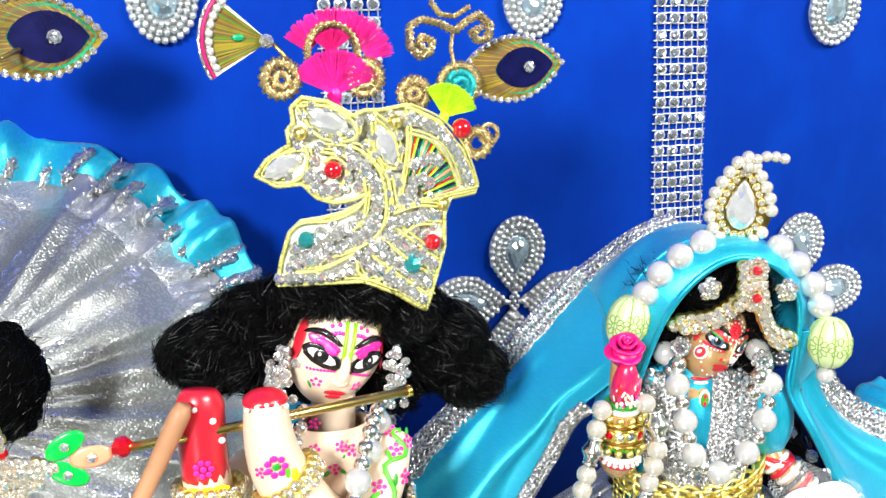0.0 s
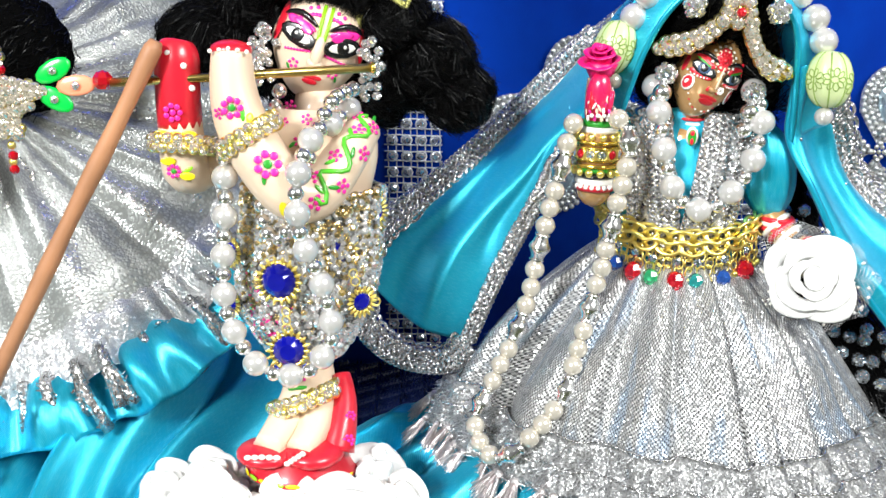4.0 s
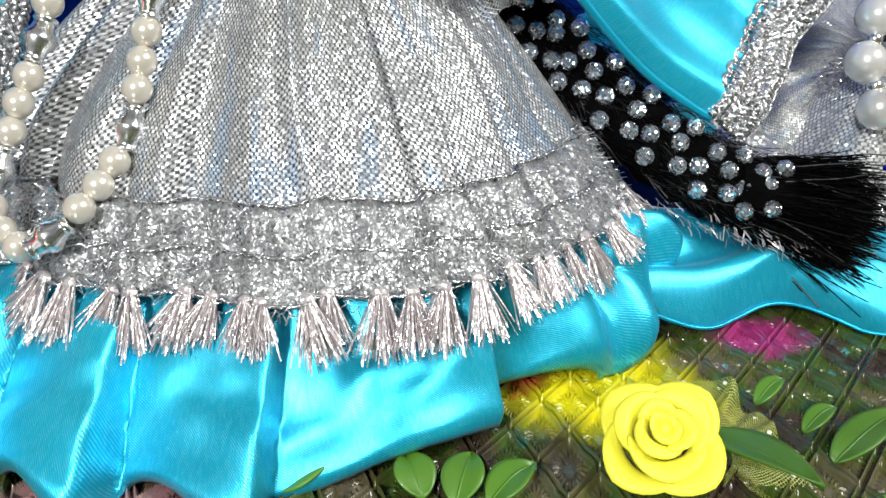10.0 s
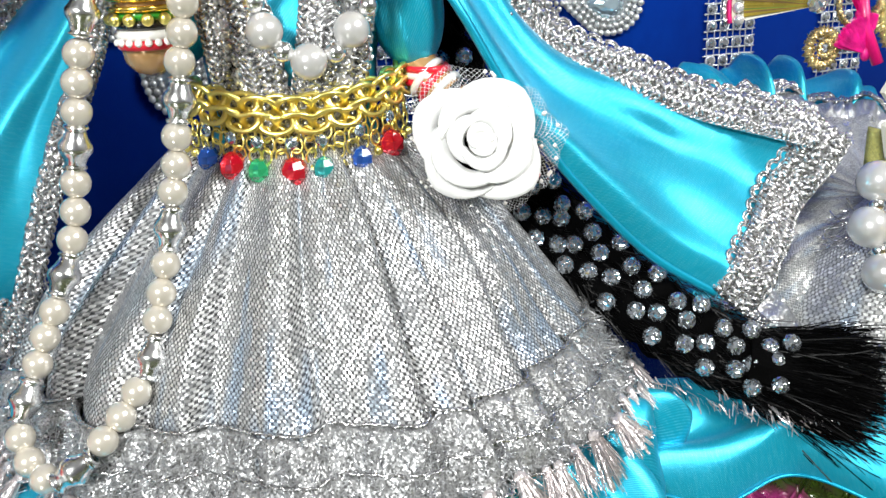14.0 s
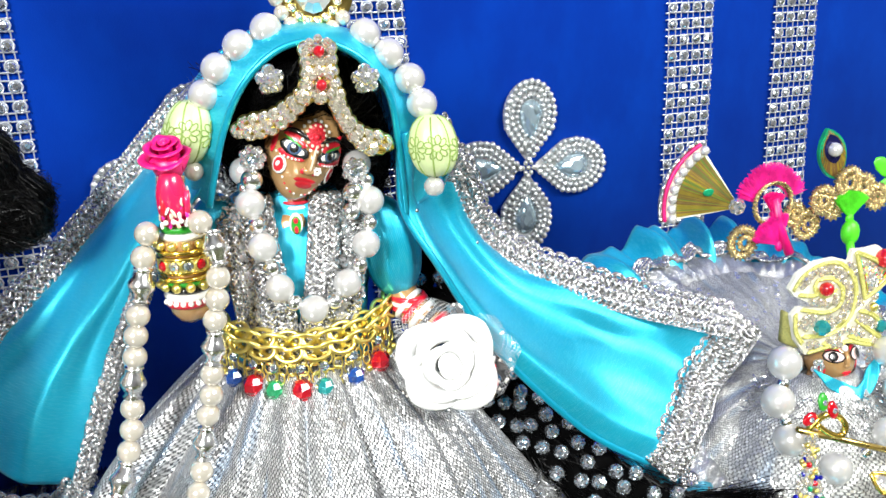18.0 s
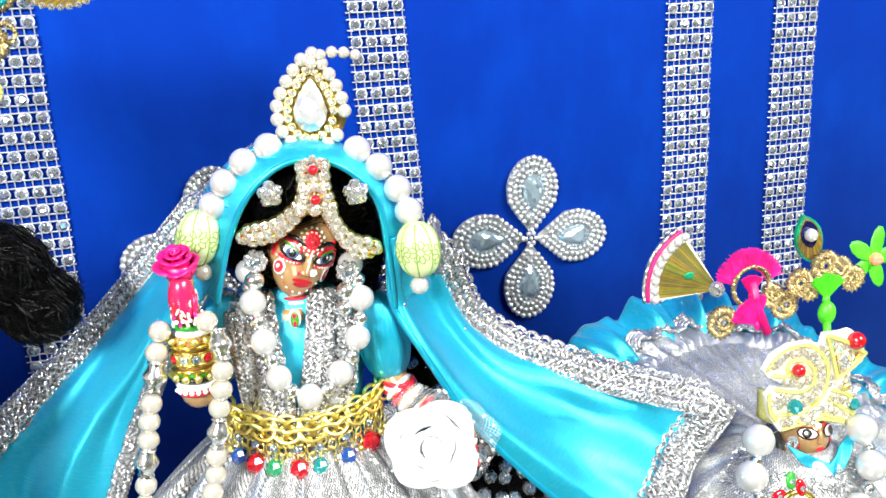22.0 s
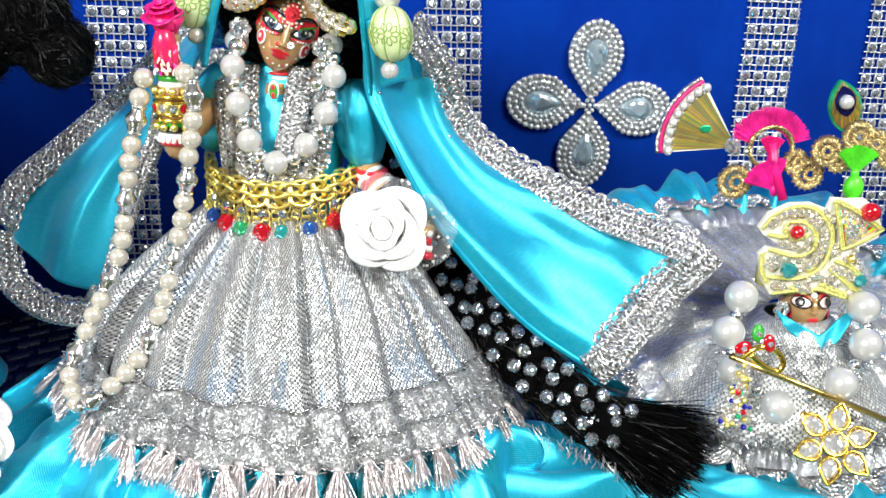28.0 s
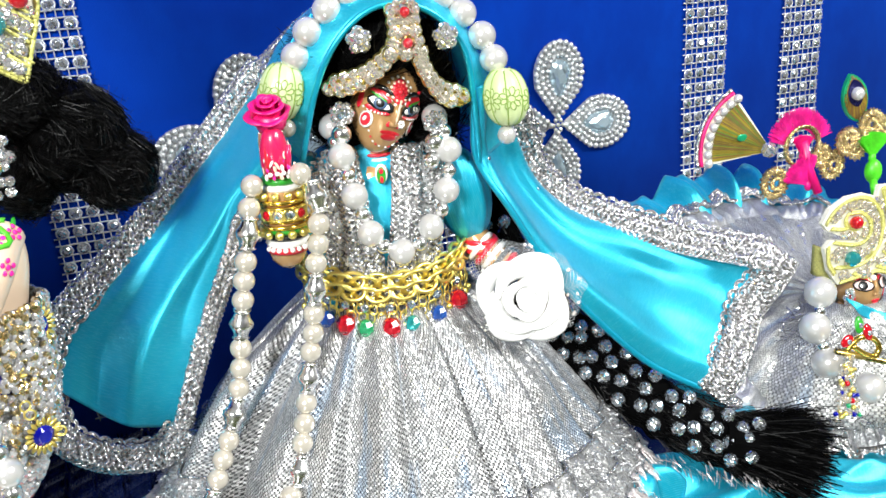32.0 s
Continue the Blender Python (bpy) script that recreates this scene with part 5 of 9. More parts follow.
def lady_doll():
    g = Geo()
    slots = ["brown_skin", "red_paint", "white_paint", "black_paint", "green_paint", "pink_paint", "cream_skin", "iris_paint", "lip_paint", "crimson_paint"]
    hd = Head(lady(0.0035, 0.0090, 0.1622), Vector((0.02, -1, -0.08)), 0.0106, 0.0112, 0.0142, -19, 0.34)
    hd.build(g, 0)
    R = hd.rx
    face_paint(hd, g, 0, 0, 8, 3, 2, 3, 1, 1.24)
    for sd in (-1, 1):
        # Red brow fields, a red crescent with white dots under each eye, ringed red cheeks.
        hd.dab(g, sd * 0.52 * R, 0.52 * R, 0.42 * R, 0.09 * R, 1, sd * 0.50, 0.00005)
        hd.dab(g, sd * 0.50 * R, 0.02 * R, 0.38 * R, 0.11 * R, 1, sd * 0.1, 0.00002)
        hd.dab(g, sd * 0.88 * R, 0.18 * R, 0.10 * R, 0.28 * R, 1, 0, 0.00002)
        hd.dab(g, sd * 0.46 * R, 0.205 * R, 0.20 * R, 0.165 * R, 7, 0, 0.00036)
        hd.dab(g, sd * 0.46 * R, 0.205 * R, 0.125 * R, 0.120 * R, 3, 0, 0.00048)
        hd.dab(g, sd * 0.50 * R, 0.26 * R, 0.035 * R, 0.035 * R, 2, 0, 0.00060)
        hd.dab(g, sd * 0.52 * R, 0.37 * R, 0.30 * R, 0.04 * R, 4, sd * 0.30, 0.0003)
        for i in range(8):
            x = 0.20 + 0.085 * i
            hd.dab(g, sd * x * R, (-0.06 + 0.16 * (x - 0.5) ** 2 * 4) * R, 0.034 * R, 0.034 * R, 2, 0, 0.0003)
        hd.dab(g, sd * 0.66 * R, -0.32 * R, 0.22 * R, 0.27 * R, 2, sd * 0.4, 0.00012)
        hd.dab(g, sd * 0.67 * R, -0.32 * R, 0.17 * R, 0.22 * R, 1, sd * 0.4, 0.0002)
        hd.dab(g, sd * 0.69 * R, -0.30 * R, 0.06 * R, 0.10 * R, 2, sd * 0.6, 0.0003)
        for i in range(6):
            hd.dab(g, sd * (0.10 + 0.10 * i) * R, (-0.98 + 0.045 * i * i * 0.5) * R, 0.035 * R, 0.035 * R, 1 if i % 2 else 2)
        hd.dab(g, sd * 0.13 * R, -0.28 * R, 0.07 * R, 0.09 * R, 1, sd * 0.6, 0.0006)
    hd.dab(g, 0, 0.10 * R, 0.035 * R, 0.36 * R, 6, 0, 0.0016)
    hd.dab(g, 0, 0.62 * R, 0.26 * R, 0.38 * R, 1, 0, 0.0001)
    for ring, (rr, sl) in enumerate(((0.15, 1), (0.25, 6), (0.36, 2))):
        for i in range(10 + 2 * ring):
            q = 2 * math.pi * (i + 0.5 * ring) / (10 + 2 * ring)
            hd.dab(g, rr * R * math.cos(q), (0.62 + rr * math.sin(q)) * R, 0.048 * R, 0.048 * R, sl, 0, 0.0004)
    g.ball(hd.at(0, 0.62 * R)[0] + hd.f * 0.0005, 0.0010, 10, 7, 1)
    hd.dab(g, 0, -0.53 * R, 0.31 * R, 0.085 * R, 8, 0, 0.0003)
    hd.dab(g, 0, -0.65 * R, 0.24 * R, 0.115 * R, 8, 0, 0.0004)
    for i in range(6):
        q = 2 * math.pi * i / 6
        p0, n0 = hd.at((0.21 + 0.07 * math.cos(q)) * R, (-0.22 + 0.07 * math.sin(q)) * R)
        g.ball(p0 + n0 * 0.0006, 0.00055, 8, 5, 2)
    g.tube([lady(0.001, 0.0065, 0.155), lady(0.001, 0.005, 0.142)], 0.0052, 14, False, 0)
    for z, sl in ((0.148, 1), (0.1465, 2), (0.145, 4), (0.1435, 1)):
        g.tube([lady(0.001 + 0.0056 * math.sin(a), 0.0055 + 0.0056 * math.cos(a), z) for a in np.linspace(0, 6.28, 20)[:-1]], 0.0006, 5, True, sl)
    g.tube(spline([lady(0.001, 0.0105, 0.143), lady(0.001, 0.0125, 0.138), lady(0.0, 0.0125, 0.132)], 6), lambda t: 0.0019 * (1 - t) + 0.0004, 8, False, 4)
    for dz, wd, ht, sl, up in ((0.0030, 0.0019, 0.0032, 2, 0.0), (0.0026, 0.0014, 0.0027, 4, 0.0004), (0.0040, 0.0007, 0.0009, 1, 0.0008), (0.0014, 0.0006, 0.0011, 1, 0.0008)):
        blob(g, lady(0.0008, 0.0162 + up, 0.1405 + dz), LN, wd, ht, sl)
    # Trunk and legs under the clothes.
    g.tube(spline([lady(0, 0, 0.145), lady(0, 0, 0.135), lady(0, 0, 0.115), lady(0, 0, 0.09), lady(0, 0, 0.05), lady(0, 0, 0.004)], 16), lambda t: 0.012 + 0.005 * math.sin(t * 3.0), 14, False, 0)
    # The raised right arm with painted cuffs, and the left arm behind the rose.
    arm = spline([lady(-0.020, 0.0, 0.140), (0.1275, 0.250, 0.128), (0.1268, 0.2445, 0.1255), (0.1266, 0.243, 0.133), (0.1258, 0.243, 0.145), (0.1250, 0.243, 0.154), (0.1253, 0.243, 0.161)], 26)
    g.tube(arm, lambda t: 0.0052 if t < 0.66 else 0.0036, 12, False, 0)
    for z, sl, r in ((0.1272, 1, 0.0059), (0.1292, 2, 0.0060), (0.1312, 3, 0.0058), (0.1332, 4, 0.0056), (0.1475, 4, 0.0053), (0.1455, 2, 0.0054)):
        g.tube([(0.1266 + r * 0.9 * math.cos(a), 0.2435 + r * 0.9 * math.sin(a), z) for a in np.linspace(0, 6.28, 22)[:-1]], 0.0011, 6, True, sl)
    for i in range(9):
        a = -2.9 + 0.32 * i
        g.ball((0.1266 + 0.0062 * math.cos(a), 0.2435 + 0.0062 * math.sin(a), 0.1278), 0.0008, 8, 5, 2)
    hand = spline([(0.1255, 0.243, 0.149), (0.1250, 0.2405, 0.154), (0.1248, 0.239, 0.159), (0.1250, 0.2395, 0.1625)], 8)
    g.tube(hand, lambda t: 0.0038 + 0.0010 * math.sin(3 * t) - 0.0016 * t, 12, False, 9)
    for i in range(14):
        q = 2.4 * i
        blob(g, (0.1252 + 0.0036 * math.sin(q), 0.2400 - 0.0036 * abs(math.cos(q)), 0.1500 + 0.0007 * i), (math.sin(q), -abs(math.cos(q)), 0.15), 0.0004, 0.0014, (6, 2)[i % 2], 0.0003, (0, 0, 1), 0.6 * math.cos(3 * i))
    for i in range(18):
        blob(g, (0.1216 + 0.00048 * i, 0.2368 + 0.00016 * abs(i - 8), 0.1495 + 0.0024 * (i % 4)), (0.1 * (i - 9) / 9, -1, 0.2), 0.0005, 0.0010, (2, 5, 6)[i % 3], 0.0004)
    for i in range(4):
        x = 0.1222 + 0.0019 * i
        g.tube([(x, 0.2385, 0.151), (x + 0.0002, 0.2372, 0.1545), (x + 0.0004, 0.2375, 0.158)], 0.0009, 6, False, 9 if i % 2 else 1)
        g.ball((x + 0.0002, 0.2365, 0.1505), 0.0007, 8, 5, 2)
    g.tube(spline([lady(0.018, 0.000, 0.138), (0.1855, 0.2570, 0.127), (0.1895, 0.2475, 0.114), (0.203, 0.234, 0.1005), (0.2075, 0.2305, 0.098)], 18), 0.0048, 12, False, 0)
    # Painted bangles all along the forearm.
    wrist, elbow = Vector((0.2010, 0.2360, 0.1020)), Vector((0.1892, 0.2478, 0.1142))
    turn = facing(elbow - wrist)
    for i, sl in enumerate((2, 1, 2, 3, 1, 2, 7, 2, 1)):
        c = elbow.lerp(wrist, i / 8)
        g.tube([c + turn @ Vector((0.0047 * math.cos(a), 0.0047 * math.sin(a), 0)) for a in np.linspace(0, 6.28, 22)[:-1]], 0.0010, 6, True, sl)
    for t, sl in ((0.1165, 1), (0.1150, 2), (0.1135, 1)):
        g.tube([(0.1893 + 0.0047 * math.cos(a), 0.2482 + 0.0047 * math.sin(a), t) for a in np.linspace(0, 6.28, 22)[:-1]], 0.0009, 6, True, sl)
    for i in range(4):
        g.tube([(0.2055, 0.2300 - 0.001 * i, 0.1005 - 0.0024 * i), (0.2085, 0.2285, 0.0998 - 0.0024 * i)], 0.0013, 6, False, 1 if i % 2 else 2)
    return lone("lady_doll", g, [M[n] for n in slots], "standing painted bronze doll in silver and turquoise dress", "doll")


lady_doll()


def fuzz_hair(name, label, lumps, count, length, wide, rng, jitter=0.9, seg=4, comb=None):
    """A wig: lumps of matted hair, and a coat of loose curly strands."""
    w = thing(name, label, "wig", tuple(lumps[0][0]))
    g, coat = Geo(), Geo()
    for c, r in lumps:
        ph = rng.uniform(0, 6)

        def f(u, v, c=c, r=r, ph=ph):
            th, a = math.pi * v, 2 * math.pi * u
            d = Vector((math.sin(th) * math.cos(a), math.sin(th) * math.sin(a), math.cos(th)))
            k = 0.95 + 0.10 * noise.noise(d * 3.0 + Vector((ph, 0, 0))) + 0.07 * noise.noise(d * 9.0)
            return Vector(c) + Vector((r[0] * d.x, r[1] * d.y, r[2] * d.z)) * k
        g.grid(f, 40, 26, True)
        area = (r[0] * r[1] + r[1] * r[2] + r[0] * r[2])
        flow = Vector((rng.uniform(-1, 1), rng.uniform(-0.3, 0.3), rng.uniform(-1, 1)))
        for _ in range(int(count * area / 0.0006)):
            d = Vector((rng.gauss(0, 1), rng.gauss(0, 1) - 0.5, rng.gauss(0, 1))).normalized()
            p = Vector(c) + Vector((d.x * r[0], d.y * r[1], d.z * r[2])) * rng.uniform(0.92, 1.03)
            tang = d.cross(Vector((rng.gauss(0, 1), rng.gauss(0, 1), rng.gauss(0, 1)))).normalized()
            tang = (tang * 0.5 + d.cross(flow) * 1.1).normalized()
            if comb:
                way = Vector((1.1 * (p.x - comb[0]) / 0.04 + 1.1 * math.sin(p.z * 520 + c[0] * 90), -0.1, -0.6 + 1.0 * math.sin(p.x * 480 + p.z * 200)))
                tang = (way - d * way.dot(d)).normalized() * 1.2 + tang * 0.25
            strands(coat, [(p, tang + d * (rng.uniform(-0.16, 0.16) if not comb else rng.uniform(-0.30, -0.02)))], length, wide, 0, jitter, seg, rng)
    if comb:
        for _ in range(900):
            c, r = lumps[rng.randrange(len(lumps) - 1)]
            d = Vector((rng.gauss(0, 1), rng.gauss(0, 1) - 0.4, rng.gauss(0, 1) + 0.3)).normalized()
            strands(coat, [(Vector(c) + Vector((d.x * r[0], d.y * r[1], d.z * r[2])) * 0.98, d + Vector((rng.gauss(0, 0.8), rng.gauss(0, 0.5), rng.gauss(0, 0.8))))], 0.0045, 0.00011, 0, 0.6, 5, rng)
    part("hair_mass", g, M["hair_matt"], w, "dense matted black hair")
    part("strand_coat", coat, M["hair"], w, "loose curly black strands", kind="stuff")
    return w


fuzz_hair("lady_wig", "black doll wig parted under a turquoise hood", [(lady(0.0, -0.001, 0.168), (0.0215, 0.0135, 0.0228)), (lady(-0.012, 0.006, 0.178), (0.010, 0.0075, 0.010)), (lady(0.014, 0.006, 0.178), (0.010, 0.0075, 0.010)), (lady(0.0015, 0.0095, 0.1790), (0.0125, 0.0104, 0.0098)), (lady(0.019, 0.002, 0.150), (0.0075, 0.006, 0.011)), (lady(0.0225, -0.003, 0.160), (0.0070, 0.006, 0.017)), (lady(-0.013, 0.004, 0.164), (0.0065, 0.007, 0.013)), (lady(0.017, 0.004, 0.164), (0.0065, 0.007, 0.013))], 1100, 0.008, 0.00022, random.Random(21), 0.3, 4)


def braid():
    """The long plait that falls behind the skirt and ends in a brush of hair."""
    b = thing("hair_braid", "long black plait set with clear crystals ending in a brush", "hair braid", (0.27, 0.21, 0.03))
    mid = spline([(0.194, 0.2675, 0.128), (0.203, 0.266, 0.108), (0.2165, 0.256, 0.0805), (0.2245, 0.2515, 0.0705), (0.233, 0.2465, 0.0615), (0.242, 0.2385, 0.052), (0.2535, 0.231, 0.0425), (0.265, 0.2245, 0.0355), (0.274, 0.2185, 0.0320)], 60)
    nrm = Vector((-0.25, -0.75, 0.6)).normalized()
    for ph in (0, 2.094, 4.189):
        line = []
        for i, p in enumerate(mid):
            t = (mid[min(i + 1, 60)] - mid[max(i - 1, 0)]).normalized()
            s = nrm.cross(t).normalized()
            line.append(p + s * (0.0072 * math.sin(i * 0.55 + ph)) + nrm * (0.0022 * math.sin(2 * (i * 0.55 + ph))))
        plait = part("plait_strand", Geo().tube(line, lambda t: 0.0046 + 0.0006 * noise.noise(Vector((t * 40, ph, 0))), 10, False, 0, True, 0.8), M["hair_matt"], b, "strand of plaited black hair")
    rng = random.Random(4)
    loose = Geo()
    for _ in range(2600):
        i = rng.randrange(1, 59)
        t = (mid[i + 1] - mid[i - 1]).normalized()
        s = nrm.cross(t).normalized()
        strands(loose, [(mid[i] + s * rng.uniform(-0.0115, 0.0115) + nrm * rng.uniform(0.001, 0.0058), t + s * rng.uniform(-0.5, 0.5))], 0.008, 0.00022, 0, 0.25, 3, rng)
    part("loose_hair", loose, M["hair"], plait, kind="stuff")
    rows = 16
    for k in range(rows):
        u = 0.10 + 0.88 * k / (rows - 1)
        p, q = at_line(mid, u), at_line(mid, min(u + 0.02, 1))
        t = (q - at_line(mid, u - 0.02)).normalized()
        s = nrm.cross(t).normalized()
        for j in (-1, 0, 1):
            at = p + s * (j * 0.0060 + (0.0015 if k % 2 else -0.0015)) + nrm * 0.0062 + t * (0.002 * (j % 2) + rng.uniform(-0.001, 0.001))
            n2 = nrm + Vector((rng.uniform(-0.25, 0.25), rng.uniform(-0.2, 0.2), rng.uniform(-0.25, 0.25)))
            piece("crystal", "dome", "aurora", b, at, (0.0026, 0.0026, 0.0024), facing(n2) @ Matrix.Rotation(rng.uniform(0, 6), 3, "Z"), "round clear crystal with a rainbow sheen")
    tuft = Geo()
    end, t = mid[-1], Vector((0.83, -0.45, -0.21)).normalized()
    s = nrm.cross(t).normalized()
    tuft.tube([end - t * 0.008, end, end + t * 0.012, end + t * 0.024], lambda u: 0.0085 - 0.0010 * u, 12, False, 1)
    for _ in range(5200):
        a, r = rng.uniform(0, 6.28), 0.0090 * math.sqrt(rng.random())
        off = s * (r * 1.25 * math.cos(a)) + nrm * (r * 0.75 * math.sin(a))
        strands(tuft, [(end - t * 0.004 + off, t + off * 9)], rng.uniform(0.023, 0.033), 0.00030, 0.02, 0.20, 6, rng, rng.choice((0, 1, 1)))
    part("brush_tuft", tuft, [M["hair"], M["hair_matt"]], b, "brush-like end of straight black hair", False)
    return b


braid()


def blouse():
    b = thing("blouse", "turquoise satin blouse with silver sequinned lace borders", "blouse", tuple(lady(0, 0, 0.1)))
    prof = spline([(0.0205, 0.0195, 0.100), (0.0196, 0.0190, 0.110), (0.0208, 0.0182, 0.122), (0.0232, 0.0160, 0.134), (0.0225, 0.0125, 0.143), (0.0165, 0.0100, 0.1495), (0.0090, 0.0085, 0.152)], 24)

    def body(u, v):
        p = at_line(prof, v)
        a = 2 * math.pi * u
        return lady(p.x * math.sin(a), p.y * math.cos(a) * (1 if math.cos(a) > 0 else 0.8), p.z)

    part("bodice", Geo().grid(body, 60, 30, True, 0, 0.13, 0.06), M["satin"], b, "fitted satin bodice", True)
    for sd, c in ((1, (0.1852, 0.2510, 0.1315)), (-1, tuple(lady(-0.0235, 0.003, 0.1345)))):
        def puff(u, v, c=c, sd=sd):
            th, a = math.pi * (0.04 + 0.92 * v), 2 * math.pi * u
            k = 1 + 0.05 * math.sin(8 * a) * math.sin(th)
            return Vector(c) + LS * (0.0088 * math.sin(th) * math.cos(a) * k) + LN * (0.0085 * math.sin(th) * math.sin(a) * k) + Vector((-0.12 * sd, 0, 1)) * (0.0158 * math.cos(th))
        part("puff_sleeve", Geo().grid(puff, 40, 24, True, 0, 0.05, 0.03), M["satin"], b, "short gathered satin sleeve")

    def on_chest(s, z, up=0.0008):
        p = min(prof, key=lambda q: abs(q.z - z))
        k = max(0.05, 1 - (s / (p.x + 0.001)) ** 2)
        return lady(s, p.y * math.sqrt(k) + up, z)

    for sd in (-1, 1):
        line = [on_chest(sd * (0.0098 - 0.0078 * t + 0.0010 * math.sin(3 * t)), 0.1505 - 0.047 * t, 0.0018) for t in np.linspace(0, 1, 40)]
        lace_trim("lace_border", line, LN, 0.0098, b, "sequinned silver lace border", False)
        line = [on_chest(sd * (0.0172 - 0.0060 * t), 0.1450 - 0.041 * t, 0.0014) for t in np.linspace(0, 1, 40)]
        lace_trim("lace_border", line, LN, 0.0085, b, "sequinned silver lace border", False)
        seq = Geo()
        rg = random.Random(50 + sd)
        for _ in range(800):
            t = rg.random()
            s0 = sd * (0.0160 - 0.0085 * t) + rg.uniform(-0.0072, 0.0072)
            p = on_chest(s0, 0.150 - 0.047 * t, 0.0019)
            seq.cut(p + LN * rg.uniform(0, 0.0012), rg.uniform(0.0006, 0.0011), LN + Vector((rg.uniform(-0.8, 0.8), 0, rg.uniform(-0.8, 0.8))), 6, 0.5)
        part("sequin_work", seq, M["stone"], b, "tiny silver sequins", False, kind="stuff")
    return b


blouse()


def necklace(name, label, line, pattern, step, seed=0, group=""):
    """Beads along a line by a repeating pattern of (shape, material, size, length)."""
    nk = thing(name, label, "necklace", tuple(line[0]), group)
    part("thread", Geo().tube(line, 0.0004, 5), M["silver"], nk, "thin bead thread")
    dense = evenly(line, 0.0002)
    pos, k = 0.0, 0
    rng = random.Random(seed)
    while True:
        shape, mat, size, length = pattern[k % len(pattern)]
        i = int((pos + length / 2) / 0.0002)
        if i >= len(dense) - 2:
            break
        t = (dense[min(i + 6, len(dense) - 1)] - dense[max(i - 6, 0)]).normalized()
        sz = (size, size, size) if shape != "cone" else (size, size, length / 3.0)
        piece("silver_bead" if mat == "silver" else "pearl_bead", shape, mat, nk, dense[i] + Vector((rng.uniform(-1, 1), 0, rng.uniform(-1, 1))) * 0.00025, sz, facing(t, (0.3, 1, 0.1)))
        pos += length
        k += 1
    return nk


necklace("pearl_necklace", "short necklace of white pearls and small silver balls", spline([(0.1465, 0.2555, 0.160), (0.1445, 0.2485, 0.1555), (0.1450, 0.2415, 0.1500), (0.1470, 0.2385, 0.1385), (0.1503, 0.2370, 0.1272), (0.1565, 0.2355, 0.1222), (0.1622, 0.2350, 0.1226), (0.1705, 0.2355, 0.1308), (0.1757, 0.2375, 0.1420), (0.1768, 0.2410, 0.1535), (0.1755, 0.2480, 0.1590)], 90), [("ball", "pearl", 0.0040, 0.0078), ("ball", "silver", 0.0023, 0.0042)], 0, 1)
MALA = spline([(0.1180, 0.2400, 0.1500), (0.1163, 0.2395, 0.1420), (0.1140, 0.2385, 0.1320), (0.1118, 0.2385, 0.1220), (0.1092, 0.2400, 0.1060), (0.1060, 0.2395, 0.0880), (0.1025, 0.2370, 0.0790), (0.0965, 0.2350, 0.0660), (0.0910, 0.2315, 0.0535), (0.0918, 0.2270, 0.0470), (0.0962, 0.2205, 0.0455), (0.1025, 0.2185, 0.0490), (0.1075, 0.2205, 0.0530), (0.1160, 0.2250, 0.0615), (0.1203, 0.2290, 0.0720), (0.1240, 0.2320, 0.0840), (0.1262, 0.2325, 0.0940), (0.1290, 0.2325, 0.1090), (0.1310, 0.2325, 0.1210), (0.1332, 0.2320, 0.1370), (0.1330, 0.2345, 0.1460), (0.1300, 0.2370, 0.1500)], 200)
MALA = [p + LN * (0.0028 * min(1.0, max(0.0, (0.10 - p.z) / 0.03))) for p in MALA]
necklace("pearl_garland", "long garland of cream pearls and silver beads hung from the wrist", MALA, [("ball", "pearl_cream", 0.0032, 0.0058), ("ball", "pearl_cream", 0.0032, 0.0058), ("cone", "silver", 0.0034, 0.0096), ("ball", "pearl_cream", 0.0032, 0.0058)], 0, 2)


